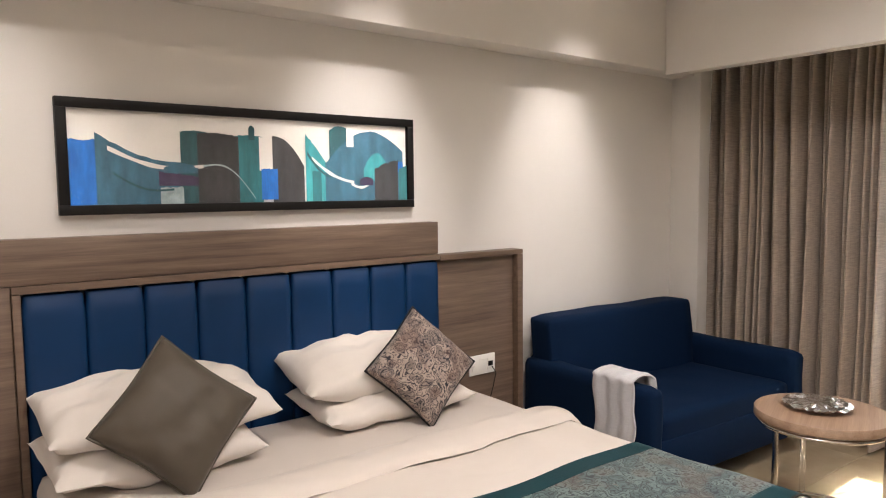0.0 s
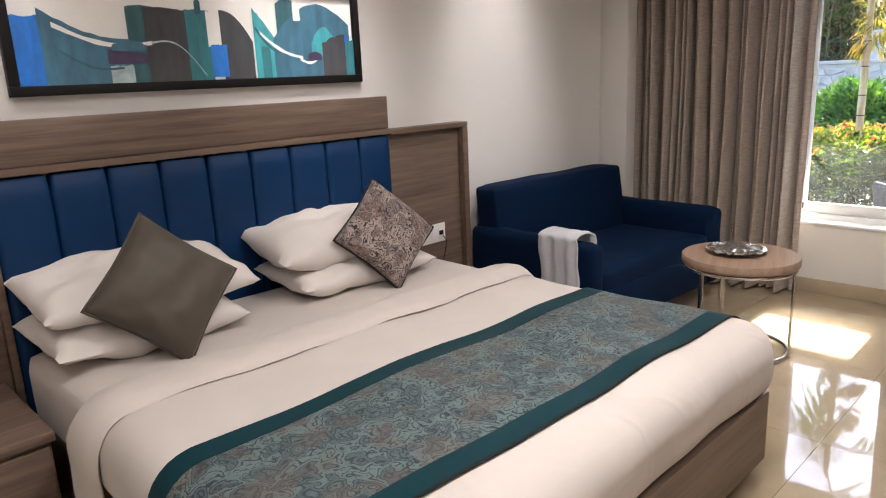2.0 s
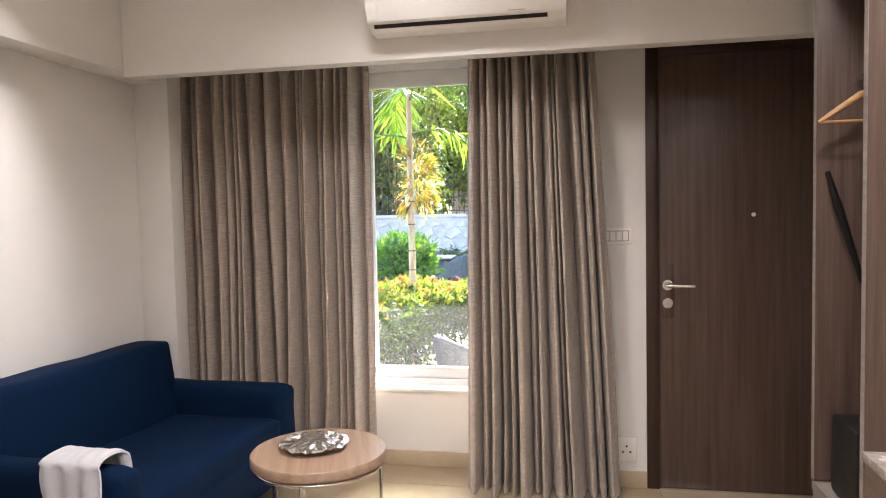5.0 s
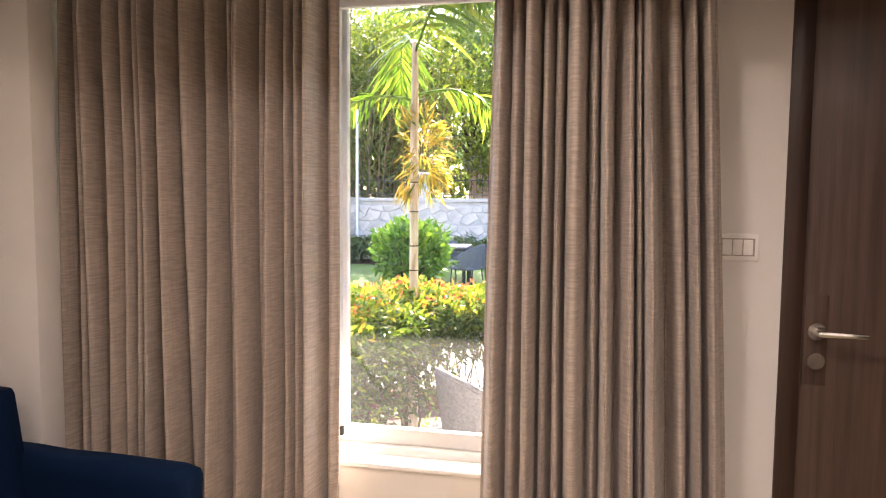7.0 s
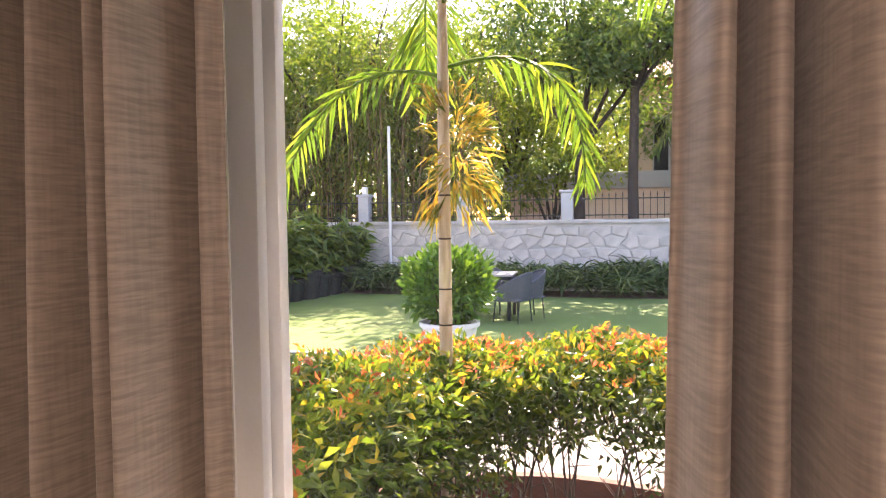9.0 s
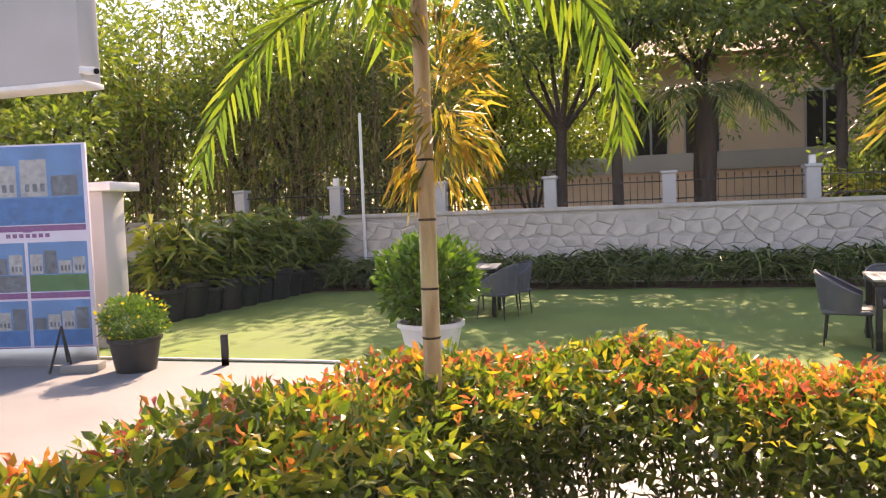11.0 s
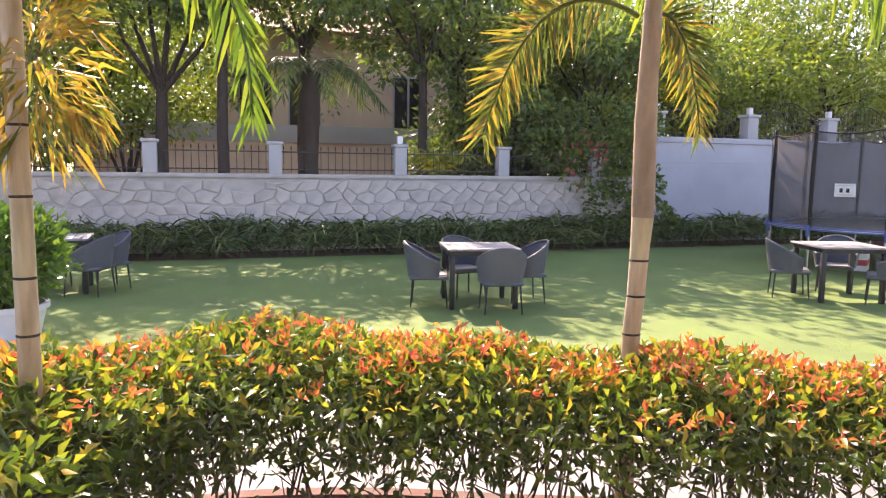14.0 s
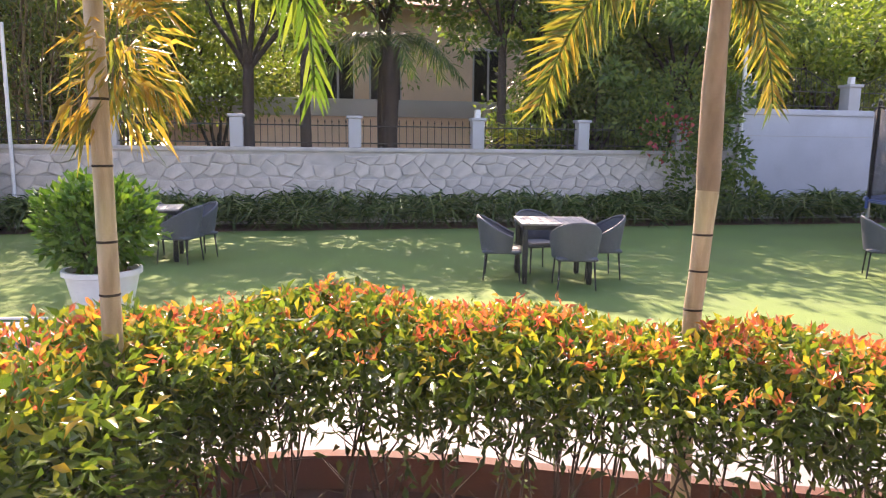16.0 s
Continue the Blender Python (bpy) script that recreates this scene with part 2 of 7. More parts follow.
matte(NAVY, 0.28)
matte(SOFACLOTH, 0.15)
matte(TEAL, 0.2)
matte(BLACK, 0.25)


# ---- mesh helpers ----
def mesh_object(name, bm, material, parent=None, label="", smooth=40):
    me = bpy.data.meshes.new(name)
    bm.normal_update()
    bm.to_mesh(me)
    bm.free()
    if smooth:
        me.polygons.foreach_set("use_smooth", [True] * len(me.polygons))
        me.set_sharp_from_angle(angle=radians(smooth))
    me.materials.append(material)
    ob = new(name, me)
    if parent is not None:
        ob.parent = parent
    if label:
        ob["label"] = label
    return ob


def part(name, bm, material, parent, label="", smooth=40):
    return mesh_object(name, bm, material, parent, label, smooth)


def thing(name, m, label, category, group="", kind=""):
    e = new(name)
    e.empty_display_size = 0.1
    e.matrix_basis = m
    return tagged(e, label, category, group, kind)


def structure(name, bm, material, label, category, smooth=40):
    return tagged(mesh_object(name, bm, material, None, "", smooth), label, category, "", "structure")


def box(x0, x1, y0, y1, z0, z1, bevel=0.0, seg=2, bm=None, m=None):
    bm = bm or bmesh.new()
    at = Matrix.Translation(((x0 + x1) / 2, (y0 + y1) / 2, (z0 + z1) / 2)) @ Matrix.Diagonal((x1 - x0, y1 - y0, z1 - z0, 1))
    made = bmesh.ops.create_cube(bm, size=1.0, matrix=(m @ at) if m else at)["verts"]
    if bevel:
        edges = list({e for v in made for e in v.link_edges})
        bmesh.ops.bevel(bm, geom=edges, offset=bevel, segments=seg, affect="EDGES", profile=0.5)
    return bm


def soft_box(x0, x1, y0, y1, z0, z1, r, cuts=14, amp=0.0, scale=4.0, seed=0.0, bulge=0.0):
    """A rounded, slightly uneven block, as of stuffed cloth."""
    bm = bmesh.new()
    bmesh.ops.create_cube(bm, size=2.0)
    bmesh.ops.subdivide_edges(bm, edges=bm.edges[:], cuts=cuts, use_grid_fill=True)
    h = Vector(((x1 - x0) / 2, (y1 - y0) / 2, (z1 - z0) / 2))
    c = Vector(((x0 + x1) / 2, (y0 + y1) / 2, (z0 + z1) / 2))
    for v in bm.verts:
        q = v.co
        p = Vector([q[i] * h[i] for i in range(3)])
        inner = Vector([max(-(h[i] - r), min(h[i] - r, p[i])) for i in range(3)])
        d = p - inner
        n = d.normalized() if d.length > 1e-6 else Vector((0, 0, 0))
        p = inner + n * min(d.length, r) if d.length > 1e-6 else p
        if bulge:
            p += n * bulge * (1 - q.x ** 2) * (1 - q.y ** 2 if abs(q.z) > 0.9 else 1 - q.z ** 2)
        if amp:
            p += n * amp * noise.noise(p * scale + Vector((seed, seed, seed)))
        v.co = p + c
    return bm


def sweep(points, radii, n=10, bm=None, cap=True):
    """A tube along points."""
    bm = bm or bmesh.new()
    pts = [Vector(p) for p in points]
    if isinstance(radii, (int, float)):
        radii = [radii] * len(pts)
    rings, up = [], None
    for k, p in enumerate(pts):
        d = (pts[min(k + 1, len(pts) - 1)] - pts[max(k - 1, 0)]).normalized()
        if up is None:
            up = d.orthogonal().normalized()
        up = (up - d * up.dot(d)).normalized()
        side = d.cross(up)
        rings.append([bm.verts.new(p + radii[k] * (math.cos(a) * up + math.sin(a) * side)) for a in [2 * math.pi * j / n for j in range(n)]])
    for a, b in zip(rings, rings[1:]):
        for j in range(n):
            bm.faces.new((a[j], a[(j + 1) % n], b[(j + 1) % n], b[j]))
    if cap:
        bm.faces.new(rings[0][::-1])
        bm.faces.new(rings[-1])
    return bm


def lathe(profile, n=32, bm=None):
    """A turned shape round z from (radius, height) pairs."""
    bm = bm or bmesh.new()
    rings = []
    for r, z in profile:
        if r < 1e-5:
            rings.append([bm.verts.new((0, 0, z))])
        else:
            rings.append([bm.verts.new((r * math.cos(2 * math.pi * j / n), r * math.sin(2 * math.pi * j / n), z)) for j in range(n)])
    for a, b in zip(rings, rings[1:]):
        for j in range(n):
            k = (j + 1) % n
            q = [a[j % len(a)], a[k % len(a)], b[k % len(b)], b[j % len(b)]]
            u = list(dict.fromkeys(q))
            if len(u) > 2:
                bm.faces.new(u)
    return bm


def sheet(f, nu, nv, thick=0.0):
    """A surface f(u, v) with u, v from 0 to 1."""
    bm = bmesh.new()
    g = [[bm.verts.new(f(i / nu, j / nv)) for j in range(nv + 1)] for i in range(nu + 1)]
    for i in range(nu):
        for j in range(nv):
            bm.faces.new((g[i][j], g[i + 1][j], g[i + 1][j + 1], g[i][j + 1]))
    if thick:
        bm.normal_update()
        bmesh.ops.solidify(bm, geom=bm.faces[:], thickness=thick)
    return bm


def cloth(f, nu, nv, back):
    """A hanging cloth: a front and a back layer, joined round the edge."""
    bm = bmesh.new()
    b = Vector(back)
    g = [[[bm.verts.new(Vector(f(i / nu, j / nv)) + b * k) for j in range(nv + 1)] for i in range(nu + 1)] for k in (0, 1)]
    for i in range(nu):
        for j in range(nv):
            bm.faces.new((g[0][i][j], g[0][i + 1][j], g[0][i + 1][j + 1], g[0][i][j + 1]))
            bm.faces.new((g[1][i][j + 1], g[1][i + 1][j + 1], g[1][i + 1][j], g[1][i][j]))
    for i in range(nu):
        for j in (0, nv):
            bm.faces.new((g[0][i][j], g[1][i][j], g[1][i + 1][j], g[0][i + 1][j]))
    for j in range(nv):
        for i in (0, nu):
            bm.faces.new((g[0][i][j], g[0][i][j + 1], g[1][i][j + 1], g[1][i][j]))
    bmesh.ops.recalc_face_normals(bm, faces=bm.faces[:])
    return bm


def raw_mesh(name, verts, faces, material, parent=None, smooth=True):
    """One joined mesh from arrays, for what nobody counts."""
    me = bpy.data.meshes.new(name)
    me.from_pydata(verts.tolist(), [], faces.tolist())
    if smooth:
        me.polygons.foreach_set("use_smooth", [True] * len(me.polygons))
    me.materials.append(material)
    ob = new(name, me)
    if parent is not None:
        ob.parent = parent
    return ob


def leaf_cloud(centres, tips, length, width, rng, droop=0.25):
    """Folded leaves: at each centre one leaf that points along its tip direction."""
    n = len(centres)
    d = tips / np.maximum(np.linalg.norm(tips, axis=1, keepdims=True), 1e-6)
    r = rng.normal(size=(n, 3))
    s = np.cross(d, r)
    s /= np.maximum(np.linalg.norm(s, axis=1, keepdims=True), 1e-6)
    up = np.cross(s, d)
    L = (length * rng.uniform(0.7, 1.25, n))[:, None]
    W = (width * rng.uniform(0.75, 1.2, n))[:, None]
    base = centres
    mid = centres + d * L * 0.5 + up * L * 0.06
    tip = centres + d * L - up * L * droop * 0.3 - np.array([0, 0, 1]) * L * droop * 0.5
    left, right = mid + s * W * 0.5 + up * W * 0.18, mid - s * W * 0.5 + up * W * 0.18
    v = np.stack([base, left, tip, right, mid], 1).reshape(-1, 3)
    k = np.arange(n)[:, None] * 5
    f = np.concatenate([k + np.array([[0, 4, 1]]), k + np.array([[1, 4, 2]]), k + np.array([[0, 3, 4]]), k + np.array([[3, 2, 4]])])
    return v, f

# ---- the room: floor, walls, ceiling ----
X0, X1, Y0, Y1, ZC = -2.4, 3.645, -1.25, 2.62, 2.78
XW = 3.80                      # wall face below the window
WIN = (0.32, 2.56, 0.42, 2.28)  # window opening: y, y, z, z
GX = 3.93                      # glass

structure("floor", box(X0, XW + 0.3, Y0, Y1, -0.12, -0.012), SKIRT, "cream floor bed under polished tiles", "floor")
structure("ceiling", box(X0, XW + 0.3, Y0 - 0.1, Y1 + 0.1, ZC, ZC + 0.12), CEIL, "plain off-white painted ceiling", "ceiling")
structure("wall_north", box(X0 - 0.15, XW + 0.35, Y1, Y1 + 0.2, -0.3, ZC + 0.1), PAINT, "cream painted wall behind the bed", "wall")
structure("wall_south", box(X0 - 0.15, XW + 0.35, Y0 - 0.2, Y0, -0.3, ZC + 0.1), PAINT, "cream painted wall behind the wardrobe", "wall")
structure("wall_west", box(X0 - 0.2, X0, Y0, Y1, -0.3, ZC + 0.1), PAINT, "cream painted end wall", "wall")
bm = box(XW, XW + 0.3, WIN[0], WIN[1], -0.3, WIN[2])
box(XW, XW + 0.3, WIN[0], WIN[1], WIN[3], ZC + 0.1, bm=bm)
box(XW, XW + 0.3, WIN[1], Y1, -0.3, ZC + 0.1, bm=bm)
box(X1, XW + 0.3, -0.09, WIN[0], -0.3, ZC + 0.1, bm=bm)
box(X1, XW + 0.3, -0.93, -0.09, 2.22, ZC + 0.1, bm=bm)
box(X1, XW + 0.3, Y0, -0.93, -0.3, ZC + 0.1, bm=bm)
structure("wall_east", bm, PAINT, "cream painted wall with the window and door", "wall")
structure("column_north", box(3.50, 3.615, 2.415, Y1 - 0.001, 0, 2.42, 0.004), PAINT, "painted column in the corner beside the curtain", "column")
structure("beam_north", box(X0, X1, 2.46, Y1 - 0.002, 2.15, ZC, 0.004), PAINT, "painted beam along the wall above the bed", "beam")
structure("beam_east", box(3.19, 3.28, Y0, 2.458, 2.125, ZC, 0.004), PAINT, "painted pelmet beam above the curtains", "beam")
structure("soffit", box(3.282, XW, Y0, 2.458, 2.42, 2.46), CEIL, "painted soffit of the curtain recess", "soffit")
structure("baseboard", box(XW - 0.012, XW - 0.001, WIN[0], 2.41, 0.0, 0.085, 0.002), SKIRT, "beige tile skirting below the window", "skirting")
structure("baseboard_door", box(X1 - 0.012, X1 - 0.001, -0.09, WIN[0], 0.0, 0.085, 0.002), SKIRT, "beige tile skirting beside the door", "skirting")
structure("baseboard_north", box(2.09, XW, Y1 - 0.012, Y1 - 0.001, 0.0, 0.085, 0.002), SKIRT, "beige tile skirting behind the sofa", "skirting")


# ---- window ----
def window():
    w = thing("window_1", pose(0, 0, 0), "white sliding window with a clear pane and low sill", "window", "", "structure")
    y0, y1, z0, z1 = WIN
    fr = box(GX - 0.04, GX + 0.08, y0, y1, z0, z0 + 0.05, 0.004)
    box(GX - 0.04, GX + 0.08, y0, y1, z1 - 0.06, z1, 0.004, bm=fr)
    box(GX - 0.04, GX + 0.08, y0, y0 + 0.05, z0 + 0.05, z1 - 0.06, 0.004, bm=fr)
    box(GX - 0.04, GX + 0.08, y1 - 0.05, y1, z0 + 0.05, z1 - 0.06, 0.004, bm=fr)
    part("window_frame", fr, PVC, w)
    for k, (a, b, gx) in enumerate(((y0 + 0.05, 1.475, GX), (1.405, y1 - 0.05, GX + 0.045))):
        sa = box(gx - 0.016, gx + 0.016, a, b, z0 + 0.052, z0 + 0.115, 0.004)
        box(gx - 0.016, gx + 0.016, a, b, z1 - 0.15, z1 - 0.062, 0.004, bm=sa)
        box(gx - 0.016, gx + 0.016, a, a + 0.055, z0 + 0.115, z1 - 0.15, 0.004, bm=sa)
        box(gx - 0.016, gx + 0.016, b - 0.055, b, z0 + 0.115, z1 - 0.15, 0.004, bm=sa)
        s = part("sash", sa, PVC, w)
        p = part("pane", box(gx - 0.003, gx + 0.003, a + 0.05, b - 0.05, z0 + 0.11, z1 - 0.145), GLASS, s, "clear glass pane")
        p.visible_shadow = False
    part("window_sill", box(XW - 0.012, GX - 0.04, y0, y1, z0, z0 + 0.018, 0.004), PVC, w, "white sill with track grooves")
    part("gasket", box(GX - 0.0205, GX - 0.0165, y0 + 0.05, 1.42, z0 + 0.108, z0 + 0.116), PVC, w, "pale gasket")
    part("latch", box(GX - 0.035, GX - 0.016, 1.405, 1.418, z0 + 0.075, z0 + 0.11, 0.003), DARKPLASTIC, w, "dark plastic latch")
    return w


window()


# ---- door ----
def door():
    d = thing("door_1", pose(X1, -0.09, 0), "closed dark wood-grain flush door with a lever handle", "door", "", "structure")
    f = box(-0.012, 0.12, -0.06, 0.0, 0, 2.22, 0.003)
    box(-0.012, 0.12, -0.84, -0.78, 0, 2.22, 0.003, bm=f)
    box(-0.012, 0.12, -0.78, -0.06, 2.165, 2.22, 0.003, bm=f)
    part("door_frame", f, FRAMEWOOD, d, "near-black stained frame")
    part("door_leaf", box(0.006, 0.05, -0.7795, -0.0607, 0.001, 2.1635, 0.0015), DOORWOOD, d)
    part("threshold_strip", box(-0.012, 0.004, -0.776, -0.064, 0.0005, 0.008), CHROME, d, "pale threshold strip")
    # hidden full-size panel, added to keep daylight out of the leaf gaps
    part("door_stop", box(0.0515, 0.07, -0.80, -0.04, 0.0, 2.2), FRAMEWOOD, d, "unseen dark panel added behind the leaf to block daylight")
    plate = sweep([(0.006, -0.103, 1.035), (-0.006, -0.103, 1.035)], 0.026, 24)
    h = part("door_handle", plate, CHROME, d, "chrome lever handle")
    part("lever", sweep([(-0.004, -0.103, 1.035), (-0.05, -0.103, 1.035), (-0.056, -0.115, 1.035), (-0.056, -0.225, 1.033)], [0.011, 0.01, 0.01, 0.008], 14), CHROME, h)
    part("key_rose", sweep([(0.006, -0.103, 0.945), (-0.008, -0.103, 0.945)], 0.025, 24), CHROME, d, "round chrome key rose")
    part("lock_plate", box(0.002, 0.0065, -0.135, -0.068, 0.87, 1.145, 0.002), DOORWOOD, d, "dark lock plate")
    # chrome line imitates the daylight that leaks through the leaf's gap
    part("edge_strip", box(0.003, 0.0075, -0.0606, -0.0585, 0.001, 1.0), CHROME, d, "thin chrome strip standing in for light leaking at the door edge")
    part("peephole", sweep([(0.006, -0.505, 1.378), (0.0, -0.505, 1.378)], 0.010, 16), WHITE, d, "bright peephole")
    return d


door()


# ---- switches, sockets ----
def switch_plate(name, m, w, h, n, label):
    e = thing(name, m, label, "switch" if n != 3 else "socket")
    part("plate", box(-0.008, 0.0, -w / 2, w / 2, -h / 2, h / 2, 0.003), WHITE, e)
    part("recess", box(-0.0092, -0.0075, -w / 2 + 0.011, w / 2 - 0.011, -h / 2 + 0.014, h / 2 - 0.014), MARBLE, e, "grey recess round the rockers")
    iw = (w - 0.03) / max(n, 1)
    for k in range(n):
        y = -w / 2 + 0.015 + iw * (k + 0.5)
        part("rocker", box(-0.012, -0.007, y - iw * 0.44, y + iw * 0.44, -h / 2 + 0.018, h / 2 - 0.018, 0.002), WHITE, e)
    return e


switch_plate("wall_switch", pose(X1 - 0.0005, 0.055, 1.283), 0.15, 0.082, 4, "white four-gang switch plate on the wall beside the door")
so = thing("wall_socket", pose(X1 - 0.0005, 0.01, 0.195), "white three-pin socket low on the wall", "socket")
part("plate", box(-0.008, 0, -0.048, 0.048, -0.06, 0.06, 0.003), WHITE, so)
for dy, dz in ((-0.018, -0.012), (0.018, -0.012), (0, 0.018)):
    part("pin_hole", sweep([(-0.0075, dy, dz), (-0.0092, dy, dz)], 0.0055, 10), BLACK, so, "dark pin hole")


# ---- air conditioner ----
def air_conditioner():
    a = thing("air_conditioner", pose(3.188, 0.71, 2.225), "white split air conditioner mounted on the beam", "air conditioner")

    def body(u, v):
        prof = [(0.0, 0.0), (-0.10, 0.0), (-0.155, 0.035), (-0.185, 0.09), (-0.19, 0.2), (-0.175, 0.285), (-0.12, 0.295), (0.0, 0.295)]
        s = v * (len(prof) - 1)
        k = min(int(s), len(prof) - 2)
        f = s - k
        return (prof[k][0] * (1 - f) + prof[k + 1][0] * f, -0.43 + 0.86 * u, prof[k][1] * (1 - f) + prof[k + 1][1] * f)

    b = sheet(body, 4, 28)
    for end in (0.0, 1.0):
        vs = [b.verts.new(body(end, j / 28)) for j in range(29)]
        b.faces.new(vs if end else vs[::-1])
    part("casing", b, WHITE, a)
    part("louvre", box(-0.012, 0.012, -0.33, 0.385, -0.045, 0.045, 0.008, m=pose(-0.166, 0, 0.075, 0, -26, 0)), WHITE, a, "closed white air louvre")
    part("outlet", box(-0.004, 0.008, -0.352, 0.405, -0.068, 0.062, 0.0, m=pose(-0.158, 0, 0.072, 0, -26, 0)), BLACK, a, "dark outlet slot")
    part("panel_line", box(-0.1915, -0.188, -0.43, 0.43, 0.128, 0.131), DARKPLASTIC, a, "thin grey seam")
    part("display", box(-0.1925, -0.1895, -0.405, -0.365, 0.15, 0.20, 0.001), MARBLE, a, "small grey badge")
    bars = box(-0.183, -0.178, -0.26, -0.19, 0.018, 0.022, m=pose(0.02, 0, 0.02))
    part("lettering", bars, MARBLE, a, "faint grey lettering bar")
    return a


air_conditioner()


# ---- curtains ----
def curtain(y_a, y_b, folds, seed, label, bottom=0.03, top=2.40, flare=0.0, depth=0.035, xc=3.49):
    w = abs(y_b - y_a)

    def f(u, v):
        z = bottom + (top - bottom) * v
        zz = 1 - v
        warp = 0.055 * noise.noise((u * 6 + seed, seed, zz * 0.25)) + 0.025 * noise.noise((u * 15, seed + 4, zz * 0.3))
        uu = u + warp * min(1.0, min(u, 1 - u) * 8)
        ph = uu * folds * 2 * math.pi + 0.5 * noise.noise((u * 5, zz * 0.9, seed + 8)) * zz
        k = math.floor(ph / (2 * math.pi))
        # each rib has its own depth: broad rounded front, narrow deep gap
        rib = (0.5 - 0.5 * math.cos(ph)) ** 0.9
        own = 0.5 + 0.75 * (0.5 + 0.5 * math.sin(k * 2.4 + seed * 3)) * (0.75 + 0.5 * noise.noise((k * 0.7, zz * 0.7, seed)))
        fade = min(1.0, 0.2 + min(u, 1 - u) * 12)
        pinch = max(0.0, (z - (top - 0.34)) / 0.34)
        amp = depth * (0.85 + 0.4 * zz) * fade * (1 - 0.5 * pinch)
        x = xc + amp * (0.85 - 1.9 * rib * own) + 0.02 * noise.noise((u * 7, z * 0.7, seed))
        y = y_a + (y_b - y_a) * u
        bulge = math.sin(ph) * rib * 0.13 * w / folds
        y += (bulge if y_b < y_a else -bulge) * fade
        y += flare * zz ** 0.9 * (u - 0.25) * -1 + 0.022 * zz * noise.noise((u * 4, z * 0.8, seed + 3))
        return (x, y, z)

    c = thing("curtain", pose(0, 0, 0), label, "curtain", "window curtains")
    part("drape", cloth(f, int(folds * 20), 44, (0.004, 0.0, 0.0)), CURTAIN, c, "", 80)

    tops = bmesh.new()
    for k in range(int(folds)):
        u = (k + 0.27) / folds
        x, y, z = f(u, 0.955)
        sweep([(x - 0.012, y - 0.008, 2.20), (x - 0.014, y, 2.29), (x - 0.012, y, top)], [0.006, 0.012, 0.016], 8, tops)
    part("pinch_pleats", tops, CURTAIN, c)
    return c, f


curtain(1.345, 2.468, 23, 1.7, "full-length taupe slub curtain with pinch pleats, beside the sofa", 0.02, depth=0.082, xc=3.70)
curtain(0.765, 0.17, 14, 5.1, "bunched full-length taupe slub curtain beside the door", 0.008, flare=0.17, depth=0.09)


def lining_strip():
    def f(u, v):
        zz = 1 - v
        return (3.768 + 0.008 * math.sin(u * 8 + zz * 2), 1.385 + 0.05 * u - 0.02 * max(0, zz - 0.55), 0.03 + 2.37 * v)

    c = thing("curtain_lining", pose(0, 0, 0), "white lining hanging behind the taupe curtain", "curtain lining")
    part("lining_cloth", cloth(f, 8, 30, (0.003, 0, 0)), SHEERWHITE, c, "", 80)


lining_strip()
rail = thing("curtain_rail", pose(0, 0, 0), "white curtain track under the soffit", "curtain rail")
part("track", box(3.685, 3.715, 1.3, 2.41, 2.40, 2.42, 0.002), PVC, rail)
part("track", box(3.475, 3.505, 0.0, 1.0, 2.40, 2.42, 0.002), PVC, rail)


